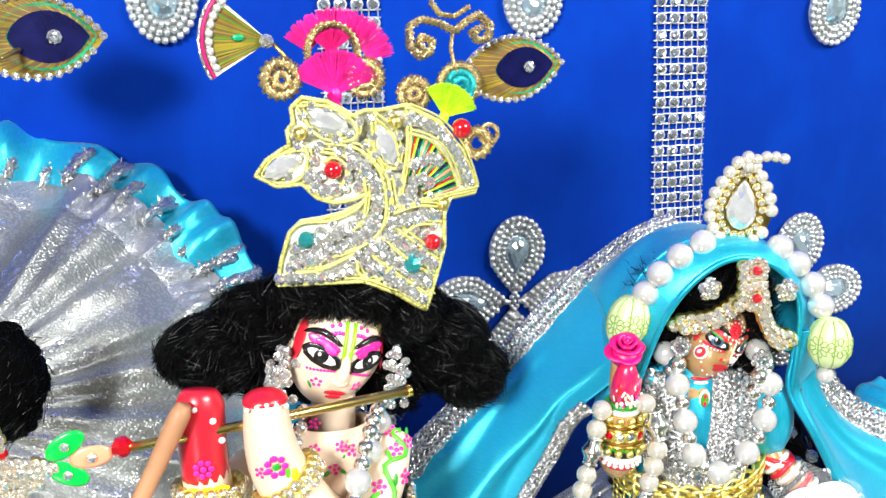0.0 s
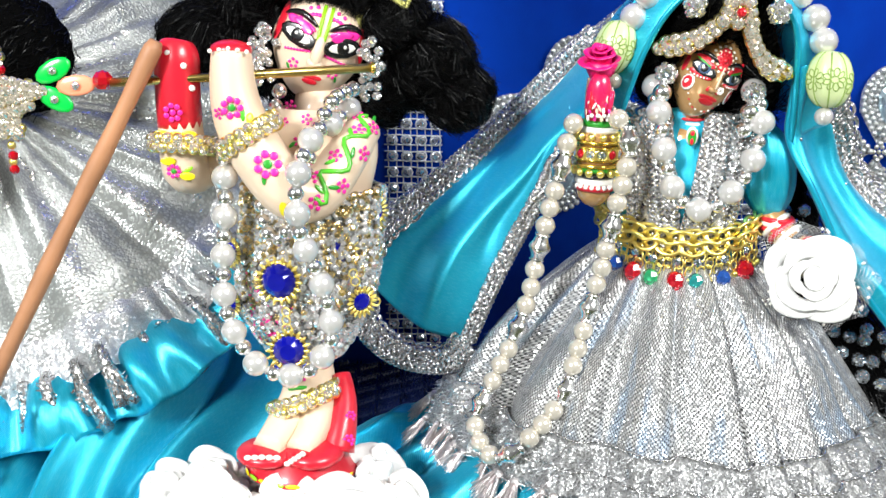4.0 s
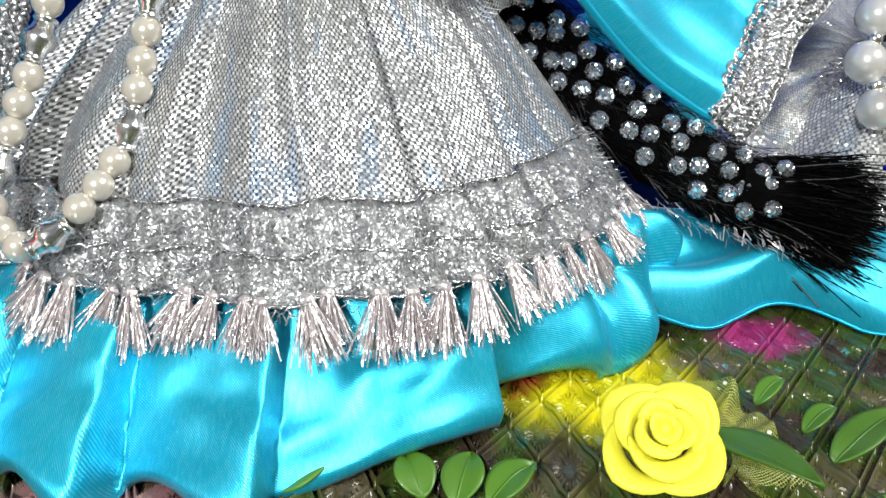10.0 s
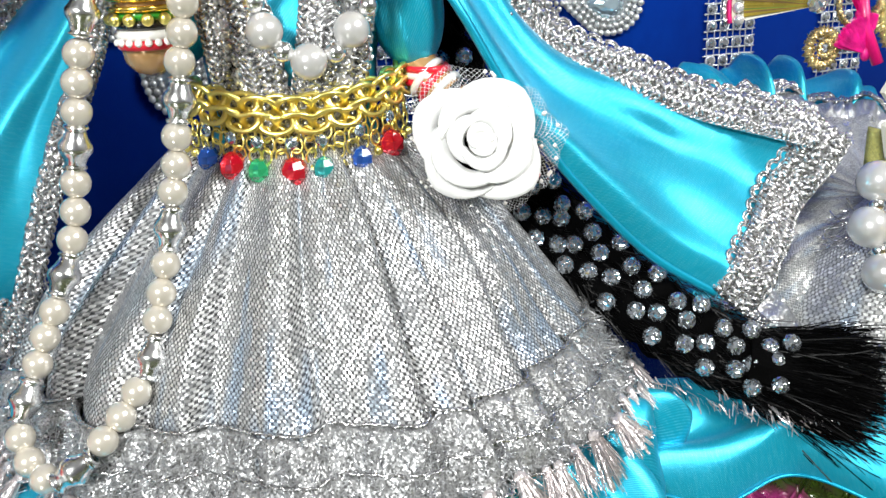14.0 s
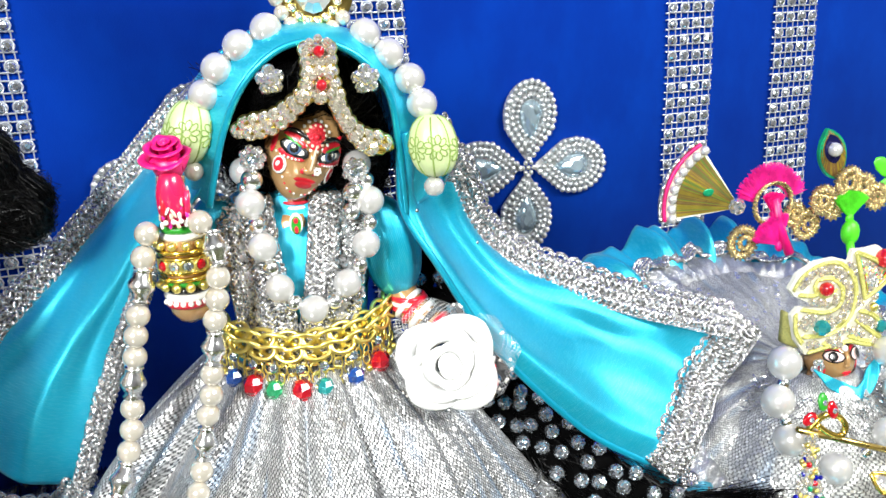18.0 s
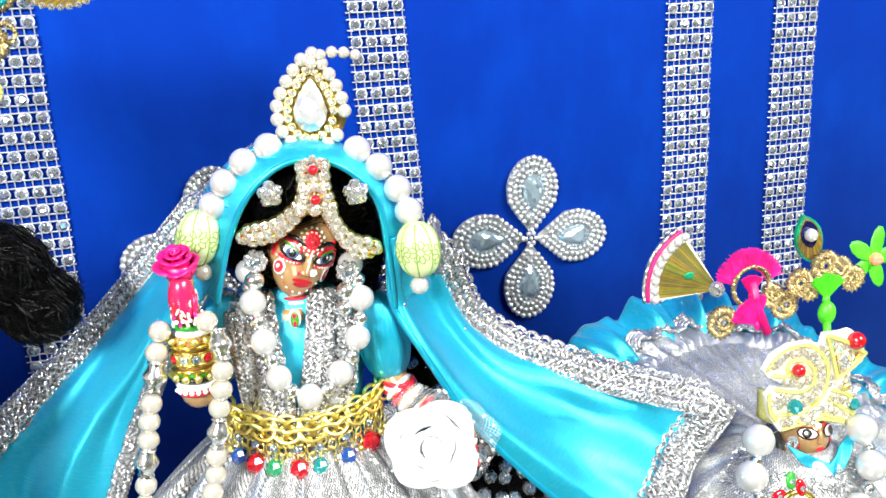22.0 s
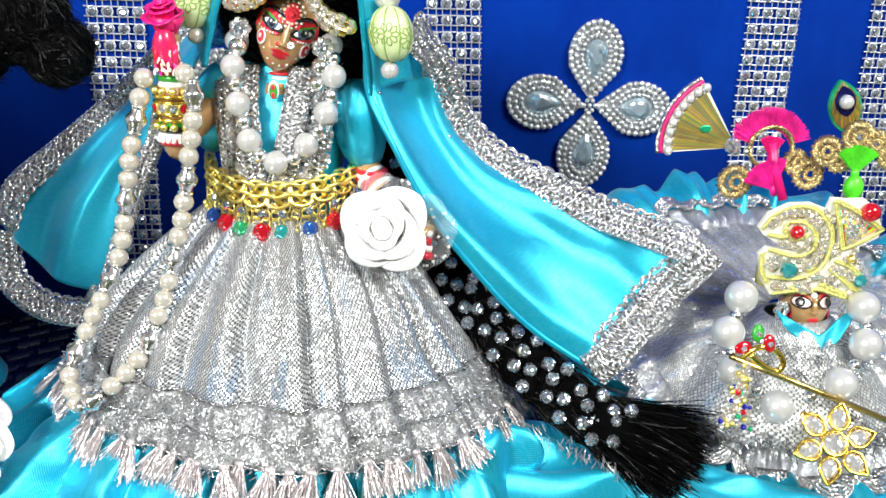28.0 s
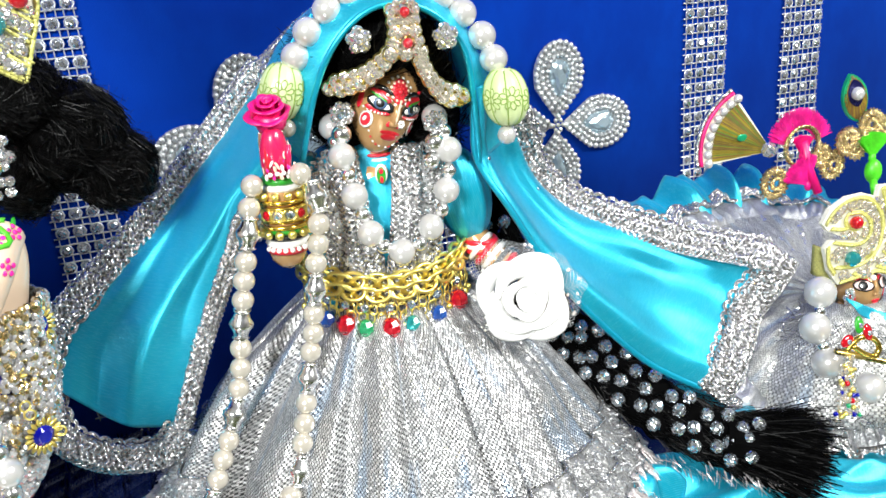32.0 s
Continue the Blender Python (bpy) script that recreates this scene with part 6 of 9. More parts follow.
def waist_belt():
    b = thing("waist_belt", "gold chain belt with hanging links and red, green and blue crystals", "belt", tuple(lady(0, 0.02, 0.1)))

    def ring(a, z, out=0.0):
        return lady((0.0255 + out) * math.sin(a), (0.0228 + out) * math.cos(a), z)

    def sag(a, z0, drop):
        return z0 - drop * math.cos(a) ** 2

    n = 21
    for row, (z0, drop, out) in enumerate(((0.1165, 0.0045, 0.0012), (0.1135, 0.0050, 0.0014))):
        for i in range(n):
            a = radians(-82 + 164 * i / (n - 1))
            p, q = ring(a, sag(a, z0, drop), out), ring(a + 0.03, sag(a + 0.03, z0, drop), out)
            t = (q - p).normalized()
            nrm = (LS * math.sin(a) + LN * math.cos(a) + Vector((0, 0, 0.6 if i % 2 else -0.6))).normalized()
            piece("chain_link", "link", "gold", b, p, (0.0038, 0.0026, 0.0026), facing(nrm, t.cross(nrm)))
    rng = random.Random(8)
    cols = ["sapphire_cut", "ruby_cut", "emerald_cut", "ruby_cut", "teal_cut", "sapphire_cut", "ruby_cut"]
    for i in range(21):
        a = radians(-66 + 132 * i / 20)
        z0 = sag(a, 0.1110, 0.0050)
        for j in range(3):
            p = ring(a + rng.uniform(-0.02, 0.02), z0 - 0.0024 * j, 0.0020 + 0.0003 * j)
            nrm = (LS * math.sin(a) + LN * math.cos(a) + Vector((rng.uniform(-0.7, 0.7), 0, rng.uniform(-0.3, 0.3)))).normalized()
            piece("drop_link", "claw", "gold", b, p, (0.0013, 0.0017, 0.0014), facing(nrm))
        piece("gold_bead", "small", "gold", b, ring(a, z0 - 0.0078, 0.0032), 0.0011)
    for i, c in enumerate(cols):
        a = radians((-42, -29, -17, -2, 11, 29, 47)[i])
        z0 = sag(a, 0.1040, 0.0058)
        piece("colour_crystal", "crystal", c, b, ring(a, z0, 0.0040), 0.0033 if c == "ruby_cut" else 0.0028, None, {"ruby_cut": "faceted red crystal", "emerald_cut": "faceted green crystal", "teal_cut": "faceted teal crystal"}.get(c, "faceted blue crystal"))
        piece("gold_bead", "small", "gold", b, ring(a, z0 - 0.0030, 0.0042), 0.0009)
        piece("setting_stone", "stone", "stone_blue", b, ring(a, z0 + 0.0062, 0.0036), 0.0015, facing(LS * math.sin(a) + LN * math.cos(a)), "small grey-blue stone")
    return b


waist_belt()


def head_beads():
    st = thing("head_bead_string", "string of white pearls and two carved green beads over the veil", "bead string", (0.167, 0.25, 0.19))
    pts = [(0.1370, 0.2530, 0.1795), (0.1408, 0.2515, 0.1862), (0.1468, 0.2505, 0.1918), (0.1542, 0.2500, 0.1957), (0.1800, 0.2465, 0.1932), (0.1858, 0.2445, 0.1878), (0.1908, 0.2425, 0.1810), (0.1933, 0.2405, 0.1742)]
    for p in pts:
        piece("pearl_bead", "ball", "pearl", st, p, 0.0043)
    piece("pearl_bead", "ball", "pearl", st, (0.1942, 0.2355, 0.1520), 0.0029)
    piece("pearl_bead", "ball", "pearl_cream", st, (0.1322, 0.2530, 0.1595), 0.0027)
    for c, tilt in (((0.1322, 0.2545, 0.1700), 0.15), ((0.1945, 0.2358, 0.1632), -0.05)):
        bead = Geo()
        c = Vector(c)

        def f(u, v, c=c, tilt=tilt):
            th, a = math.pi * v, 2 * math.pi * u
            r = 0.0067 * math.sin(th) ** 0.8 * (1 + 0.035 * math.cos(8 * a))
            z = 0.0085 * math.cos(th)
            return c + Vector((r * math.cos(a) + tilt * z, r * math.sin(a), z))
        bead.grid(f, 40, 18, True)
        ob = part("carved_bead", bead, M["bead_green"], st, "pale green carved resin bead")
        lines = Geo()
        for k in range(8):
            a0 = 2 * math.pi * (k + 0.5) / 8
            lines.tube([f((a0 + 0.0) / 6.2832, v) + (f((a0 + 0.0) / 6.2832, v) - c).normalized() * 0.0001 for v in np.linspace(0.1, 0.9, 12)], 0.00022, 4)
        for fc in (Vector((-0.2, -1, 0.1)), Vector((0.75, -0.65, -0.1)), Vector((-0.9, -0.4, 0.0))):
            fc.normalize()
            mm = facing(fc)
            for k in range(9):
                a = 2 * math.pi * k / 9
                loop = []
                for t in np.linspace(0, 2 * math.pi, 9):
                    d = Vector((math.cos(a), math.sin(a), 0)) * (0.0022 + 0.0013 * math.cos(t)) + Vector((-math.sin(a), math.cos(a), 0)) * 0.0008 * math.sin(t)
                    q = mm @ Vector((d.x, d.y, 0.006))
                    th = math.acos(max(-1, min(1, q.z / 0.0085)))
                    loop.append(f((math.atan2(q.y, q.x) / 6.28318) % 1.0, th / math.pi) + fc * 0.0001)
                lines.tube(loop, 0.00016, 4)
        part("carved_relief", lines, M["bead_line"], ob, "olive lines of carved daisies", kind="stuff")
    return st


head_beads()


def drop_outline(w, h, n=40, tip=0.35):
    """A teardrop with its tip up, as (x, y) round its middle."""
    out = []
    for i in range(n):
        a = 2 * math.pi * i / n
        y = math.sin(a)
        k = 1 - tip * max(0, y) ** 1.5 * 1.6 if y > 0 else 1
        out.append((w * math.cos(a) * max(k, 0.12), h * y * (1.25 if y > 0 else 0.85)))
    return out


def crest():
    c = thing("crest_brooch", "teardrop crystal brooch ringed with cream pearls, pinned upright on the veil", "brooch", (0.167, 0.253, 0.193))
    mid, nrm = Vector((0.1680, 0.2520, 0.2052)), Vector((-0.2, -0.95, 0.1))
    mm = plane_at(mid, nrm, (0.06, 0, 1))
    part("backing", Geo().plate(drop_outline(0.0108, 0.0136), mm @ Matrix.Translation((0, 0, -0.0022)), 0.0016), M["gold_dark"], c, "dull gold back plate")
    g = Geo()
    ol = drop_outline(0.0050, 0.0076, 12, 0.4)
    k = len(ol)
    verts = [mm @ Vector((x, y, 0)) for x, y in ol] + [mm @ Vector((x, y, 0.0012)) for x, y in ol] + [mm @ Vector((x * 0.62, y * 0.62, 0.0034)) for x, y in ol]
    fc = [(lv * k + i, lv * k + (i + 1) % k, (lv + 1) * k + (i + 1) % k, (lv + 1) * k + i) for lv in (0, 1) for i in range(k)] + [tuple(2 * k + i for i in range(k))]
    g.add(verts, fc)
    part("drop_crystal", g, M["crystal"], c, "large clear faceted drop", False)
    inner = [mm @ Vector((x, y, 0.0004)) for x, y in drop_outline(0.0069, 0.0097)]
    for p in evenly(inner + [inner[0]], 0.0026)[:-1]:
        cl = piece("stone_setting", "claw", "gold", c, p, 0.0011, facing(nrm))
        piece("small_stone", "stone", "stone_warm", cl, p, 0.00115, facing(nrm + Vector((0.1, 0, 0.2))))
    outer = [mm @ Vector((x, y, 0)) for x, y in drop_outline(0.0101, 0.0134)]
    for p in evenly(outer + [outer[0]], 0.0039)[:-1]:
        piece("pearl_bead", "ball", "pearl_cream", c, p, 0.0021)
    hook = spline([(0.1690, 0.2515, 0.2190), (0.1715, 0.2515, 0.2210), (0.1755, 0.2520, 0.2218), (0.1800, 0.2525, 0.2213), (0.1845, 0.2530, 0.2200)], 30)
    part("hook_wire", Geo().tube(hook, 0.0004, 5), M["gold_dark"], c, "thin wire hook")
    for p in evenly(hook, 0.0037):
        piece("pearl_bead", "ball", "pearl_cream", c, p, 0.0018)
    return c


crest()


def jewel_row(parent, line, step, r, mat="stone", nrm=(0, -1, 0.2), seed=0, set_mat="gold"):
    rng = random.Random(seed)
    back = Vector(nrm).normalized() * r
    part("gold_base", Geo().tube([p - back * 0.9 for p in line], r * 1.45, 8, False, 0, True, 0.6), M[set_mat], parent, "cast gold base")
    for p in evenly(line, step):
        n2 = Vector(nrm) + Vector((rng.uniform(-0.2, 0.2), 0, rng.uniform(-0.2, 0.2)))
        cl = piece("stone_setting", "small", set_mat, parent, p - Vector(nrm).normalized() * r * 0.62, r * 1.18, facing(n2))
        piece("small_stone", "stone", mat, cl, p, r * 1.0, facing(n2))


def head_jewel():
    h = thing("head_jewel", "gold forehead jewel with clear rhinestones and red stones", "head ornament", (0.1642, 0.237, 0.18))
    for off in (-0.0030, 0.0, 0.0030):
        jewel_row(h, spline([(0.1645 + off, 0.2370, 0.1908), (0.1643 + off, 0.2355, 0.1845), (0.1638 + off * 1.6, 0.2345, 0.1785)], 20), 0.0030, 0.0020, "stone_warm", LN, 3)
    jewel_row(h, spline([(0.1615, 0.2365, 0.1815), (0.1569, 0.2380, 0.1772), (0.1519, 0.2400, 0.1742), (0.1462, 0.2435, 0.1727), (0.1440, 0.2455, 0.1705)], 30), 0.0029, 0.0021, "stone_warm", LN, 4)
    jewel_row(h, spline([(0.1600, 0.2360, 0.1790), (0.1560, 0.2375, 0.1748), (0.1515, 0.2395, 0.1716), (0.1462, 0.2430, 0.1701)], 30), 0.0030, 0.0021, "stone_warm", LN, 5)
    jewel_row(h, spline([(0.1672, 0.2350, 0.1800), (0.1704, 0.2350, 0.1722), (0.1745, 0.2352, 0.1680), (0.1795, 0.2362, 0.1662), (0.1818, 0.2375, 0.1640)], 30), 0.0031, 0.0023, "stone_warm", LN, 6)
    jewel_row(h, spline([(0.1685, 0.2350, 0.1762), (0.1715, 0.2350, 0.1698), (0.1752, 0.2352, 0.1652), (0.1797, 0.2362, 0.1634)], 30), 0.0030, 0.0021, "stone_warm", LN, 7)
    for p in ((0.1642, 0.2338, 0.1822), (0.1645, 0.2355, 0.1905)):
        for i in range(8):
            a = 2 * math.pi * i / 8
            piece("petal_stone", "stone", "stone_warm", h, Vector(p) + LS * (0.0031 * math.cos(a)) + Vector((0, 0, 0.0031 * math.sin(a))), 0.0012, facing(LN))
        piece("red_stone", "small", "ruby", h, Vector(p) + LN * 0.001, 0.0015, None, "round red stone")
    for p in ((0.1524, 0.2405, 0.1836), (0.1764, 0.2355, 0.1826)):
        for i in range(5):
            a = 2 * math.pi * i / 5 + 0.4
            piece("petal_stone", "stone", "stone", h, Vector(p) + LS * (0.0021 * math.cos(a)) + Vector((0, 0, 0.0023 * math.sin(a))), 0.00185, facing(LN + Vector((0.3 * math.cos(a), 0, 0.3 * math.sin(a)))))
        piece("centre_stone", "stone", "stone", h, Vector(p) + LN * 0.0012, 0.0016, facing(LN))
    return h


head_jewel()


def earring(c, label="dangling silver earring of clear stones and grey beads"):
    e = thing("earring", label, "earring", c, "earrings of the lady doll")
    c = Vector(c)
    for i in range(7):
        a = 2 * math.pi * i / 7
        piece("petal_stone", "stone", "stone", e, c + LS * (0.0024 * math.cos(a)) + Vector((0, 0, 0.0024 * math.sin(a))), 0.0014, facing(LN + Vector((0.3 * math.cos(a), 0, 0.3 * math.sin(a)))))
    piece("centre_stone", "stone", "stone_blue", e, c + LN * 0.001, 0.0016, facing(LN))
    piece("grey_bead", "ball", "silver", e, c + Vector((-0.0008, 0, -0.0058)), 0.0030)
    piece("grey_bead", "ball", "silver", e, c + Vector((-0.0020, 0, -0.0112)), 0.0026)
    return e


earring((0.1470, 0.2460, 0.1628))
earring((0.1733, 0.2400, 0.1578))


def arm_bangle():
    b = thing("arm_bangle", "gold filigree bangle with a blue stone on the raised wrist", "bangle", (0.1266, 0.2435, 0.137))
    for z in (0.1345, 0.1365, 0.1400, 0.1418):
        part("gold_hoop", Geo().tube([(0.1266 + 0.0067 * math.cos(a), 0.2435 + 0.0064 * math.sin(a), z) for a in np.linspace(0, 6.28, 30)[:-1]], 0.0007, 6, True), M["gold"], b)
    for i in range(12):
        a = 2 * math.pi * i / 12
        p = Vector((0.1266 + 0.0069 * math.cos(a), 0.2435 + 0.0066 * math.sin(a), 0.1382))
        d = (math.cos(a), math.sin(a), 0)
        cl = piece("stone_setting", "claw", "gold", b, p, 0.0018, facing(d))
        piece("small_stone", "stone", ("stone_blue", "ruby", "stone")[i % 3], cl, p, 0.0014, facing(d))
        piece("gold_bead", "small", "gold", b, p + Vector((0, 0, 0.0055)), 0.0012)
        piece("gold_bead", "small", "gold", b, p + Vector((0, 0, -0.0058)), 0.0013)
    return b


arm_bangle()
bud = thing("rosebud", "magenta satin ribbon rosebud held in the raised hand", "rosebud", (0.1253, 0.2425, 0.16))
rosette(bud, (0.1254, 0.2415, 0.1640), (-0.15, -0.40, 0.90), 0.0066, "magenta", turns=4, seed=4, flat=1.15)
part("bud_base", Geo().tube([(0.1253, 0.2425, 0.1595), (0.1253, 0.2422, 0.1625), (0.1253, 0.242, 0.166)], lambda t: 0.002 + 0.0035 * t, 12), M["magenta"], bud, "tight base of the bud")
rose = thing("white_rose", "white foam rose backed by dotted net, held by the doll", "artificial rose", (0.1935, 0.2290, 0.1015))
rosette(rose, (0.1932, 0.2290, 0.1015), (-0.18, -0.93, 0.33), 0.0150, "white_foam", turns=4, seed=7, flat=0.55)


def net_frill(parent, c, normal, r0, r1, mat, seed, dots="white_paint"):
    rng = random.Random(seed)
    mm = plane_at(c, normal)
    ph = rng.uniform(0, 6)

    def f(u, v):
        a = 2 * math.pi * u
        r = r0 + (r1 - r0) * v * (1 + 0.18 * math.sin(3 * a + ph) + 0.06 * math.sin(11 * a))
        return mm @ Vector((r * math.cos(a), r * math.sin(a), -0.002 + 0.0022 * math.sin(9 * a + ph) * v + 0.0012 * math.sin(17 * a) * v))
    ob = part("net_frill", Geo().grid(f, 140, 8, True, 0, 0.12, r1 - r0), M[mat], parent, "fine open net")
    g = Geo()
    for _ in range(34):
        p = f(rng.random(), rng.uniform(0.45, 0.95))
        g.cut(p - Vector((0, 0.0003, 0)), 0.0006, normal, 4, 0.3)
    part("net_dots", g, M[dots], ob, "small white flock dots", kind="stuff")


net_frill(rose, (0.1965, 0.2315, 0.1000), (-0.15, -0.95, 0.25), 0.009, 0.0185, "net_white", 3)

# ---- crowns and feather ornaments ----
def slab(geo, pts, back, slot=0):
    """A board with any outline: front points, and the same points moved back."""
    k = len(pts)
    geo.add(list(pts) + [p + Vector(back) for p in pts], [tuple(range(k)), tuple(reversed(range(k, 2 * k)))] + [(i, k + i, k + (i + 1) % k, (i + 1) % k) for i in range(k)], slot)


def crown():
    """A tall embroidered crown shaped like a bird with a spread tail, on a felt board."""
    cr = thing("crown", "tall lime-gold embroidered crown with rhinestones, red beads and crystal leaves", "crown", (0.046, 0.2545, 0.18))

    def K(cx, cy, up=0.0):
        px, py = 540 + cx / 2.13 - 580, 80 + cy / 2.13 - 405
        x = 0.023 + 0.00018 * px
        return Vector((x, 0.2535 + 8 * (x - 0.046) ** 2 - up, 0.191 - 0.000179 * py - 0.0000118 * px))

    outline = [(75, 690), (90, 600), (120, 500), (160, 455), (230, 440), (300, 420), (370, 380), (385, 350), (330, 375), (270, 385), (215, 370), (170, 325), (90, 340), (25, 310), (60, 255), (110, 215), (135, 200), (130, 150), (150, 125), (145, 75), (180, 40), (260, 50), (335, 95), (375, 75), (430, 72), (520, 55), (640, 110), (740, 220), (805, 350), (795, 378), (690, 384), (665, 440), (665, 560), (640, 640), (590, 790), (545, 760), (480, 715), (360, 662), (200, 672)]
    g = Geo()
    slab(g, [K(*p) for p in outline], (0, 0.0022, 0))
    board = part("felt_board", g, M["card"], cr, "white felt board", False)
    cap = Geo()
    cap.grid(lambda u, v: Vector((0.046 + 0.0165 * math.sin(math.pi * (u - 0.5)), 0.2745 - 0.0185 * math.cos(math.pi * (u - 0.5)), 0.179 + 0.014 * v - 0.006 * u + 0.003 * math.sin(3 * math.pi * u) * (1 - v))), 24, 8)
    part("cap_band", cap, M["glit_lime"], cr, "curved gold cap behind the board", True, 0.001)
    cords = (
        [(250, 188), (350, 200), (425, 280), (445, 400), (412, 495), (300, 562), (130, 602)],
        [(232, 215), (322, 232), (368, 300), (372, 400), (330, 478), (180, 530)],
        [(240, 250), (275, 232), (312, 260), (300, 318), (250, 372), (195, 340), (180, 290)],
        [(120, 500), (160, 462), (260, 446), (345, 405), (382, 352)],
        [(520, 62), (522, 200), (484, 402)], [(484, 402), (600, 385), (700, 374), (798, 368)],
        [(520, 62), (640, 115), (740, 225), (798, 360)], [(525, 148), (610, 178), (680, 250), (722, 352)],
        [(430, 508), (520, 590), (625, 668)], [(380, 558), (480, 640), (612, 742)], [(470, 468), (560, 542), (642, 606)],
        [(470, 425), (560, 402), (655, 415)], [(500, 505), (560, 470), (640, 478)], [(100, 640), (220, 620), (335, 560)],
        [(80, 682), (200, 662), (350, 652), (480, 705), (590, 780)], [(42, 305), (90, 240), (185, 215), (170, 300), (100, 328), (42, 305)],
        [(160, 70), (260, 65), (345, 120), (335, 172), (230, 165), (160, 70)], [(400, 90), (470, 150), (490, 230), (470, 270), (410, 210), (400, 90)],
        [(380, 170), (398, 232), (450, 300), (470, 400)], [(340, 590), (350, 640), (410, 662), (452, 622)], [(200, 612), (214, 655), (272, 652), (318, 600)],
    )
    for line in cords:
        pts = [K(p.x, p.y, 0.0009) for p in spline([(*q, 0) for q in line], 26)]
        part("gold_cord", Geo().tube([p + Vector((0.00012 * math.sin(2.6 * i), 0, 0.00012 * math.cos(2.6 * i))) for i, p in enumerate(evenly(pts, 0.00035))], 0.00050, 6), M["glit_lime"], cr)
        pts2 = [p + Vector((0.0011, 0.0002, 0.0009)) for p in pts]
        part("gold_cord", Geo().tube(pts2, 0.00036, 5), M["glit_lime"], cr)
    rim = [K(*p, 0.0006) for p in outline]
    part("edge_cord", Geo().tube([p + Vector((0.00012 * math.sin(2.3 * i), 0, 0.00012 * math.cos(2.3 * i))) for i, p in enumerate(evenly(rim + [rim[0]], 0.0004))], 0.0007, 5), M["glit_lime"], cr, "gold cord round the board's edge")
    rows = (
        [(330, 228), (402, 310), (412, 400), (380, 490), (255, 555), (120, 622)], [(535, 95), (625, 135), (700, 205), (765, 335)],
        [(195, 305), (225, 345), (290, 338)], [(455, 500), (615, 620)], [(405, 545), (612, 705)], [(365, 590), (430, 640), (590, 755)],
        [(480, 452), (625, 438)], [(85, 662), (250, 642), (330, 615)], [(150, 545), (240, 515), (320, 470)], [(225, 500), (200, 525)],
        [(535, 345), (560, 300), (610, 330)], [(545, 255), (620, 235), (640, 262)], [(500, 375), (540, 362)],
    )
    rng = random.Random(12)
    for row in rows:
        pts = [K(p.x, p.y, 0.0007) for p in spline([(*q, 0) for q in row], 20)]
        for p in evenly(pts, 0.0029):
            n2 = Vector((rng.uniform(-0.3, 0.3), -1, rng.uniform(-0.1, 0.5)))
            piece("rhinestone", "stone", "stone", cr, p, 0.0021, facing(n2))
    # Small stones sewn over the rest of the board, clear of its edge and of each other.
    taken = [Vector((q[0], q[1])) for q in ((262, 116), (300, 125), (225, 105), (445, 182), (440, 130), (455, 230), (118, 266), (80, 285), (160, 245), (268, 272), (615, 535), (172, 515), (537, 610))]
    tries = 0
    while tries < 2600:
        tries += 1
        q = Vector((rng.uniform(60, 780), rng.uniform(60, 780)))
        inside, near = False, 1e9
        for k, a in enumerate(outline):
            b = outline[k - 1]
            if (a[1] > q.y) != (b[1] > q.y) and q.x < (b[0] - a[0]) * (q.y - a[1]) / (b[1] - a[1]) + a[0]:
                inside = not inside
            e, w = Vector((b[0] - a[0], b[1] - a[1])), Vector((q.x - a[0], q.y - a[1]))
            near = min(near, (w - e * max(0.0, min(1.0, w.dot(e) / e.dot(e)))).length)
        if inside and near > 22 and min((q - t).length for t in taken) > 37 and not (500 < q.x < 740 and 130 < q.y < 370):
            taken.append(q)
            piece("rhinestone", "stone", "stone", cr, K(q.x, q.y, 0.0004), 0.0017, facing((rng.uniform(-0.3, 0.3), -1, rng.uniform(-0.1, 0.5))))
    for cx, cy, ang, ln, wd in ((262, 116, -0.5, 0.0062, 0.0032), (445, 182, -1.25, 0.0066, 0.0028), (118, 266, 0.5, 0.0068, 0.0030)):
        d = (math.cos(ang), 0, math.sin(ang))
        part("leaf_crystal", Geo().cut(K(cx, cy, 0.0006), wd, (0, -1, 0.1), 8, 0.55, 0, ln / wd, d), M["crystal"], cr, "clear leaf-shaped crystal", False)
    for cx, cy, mat, r, lb in ((268, 272, "ruby", 0.0026, "round red bead"), (615, 535, "ruby", 0.0025, "round red bead"), (172, 515, "teal_gem", 0.0026, "faceted teal crystal"), (537, 610, "teal_gem", 0.0027, "faceted teal crystal"), (168, 155, "gold", 0.0019, "small gold ball"), (480, 108, "gold", 0.0020, "small gold ball"), (655, 400, "gold", 0.0019, "small gold ball"), (732, 140, "ruby", 0.0030, "round red bead")):
        piece("round_bead" if mat != "teal_gem" else "teal_bead", "ball" if mat != "teal_gem" else "crystal", mat, cr, K(cx, cy, 0.0016), r, None, lb)
    for i in range(26):
        t = i / 25
        tip = spline([(530, 155, 0), (610, 185, 0), (675, 255, 0), (716, 350, 0)], 25)[i]
        mid = Vector((495, 392, 0)).lerp(tip, 0.42)
        part("fan_thread", Geo().tube([K(mid.x, mid.y, 0.0005), K(tip.x, tip.y, 0.0008)], 0.00045, 4), M[("emerald", "feather_navy", "lime_silk", "ruby", "feather_green", "coral")[(i * 5) % 6]], cr)
    return cr


KCROWN = crown()


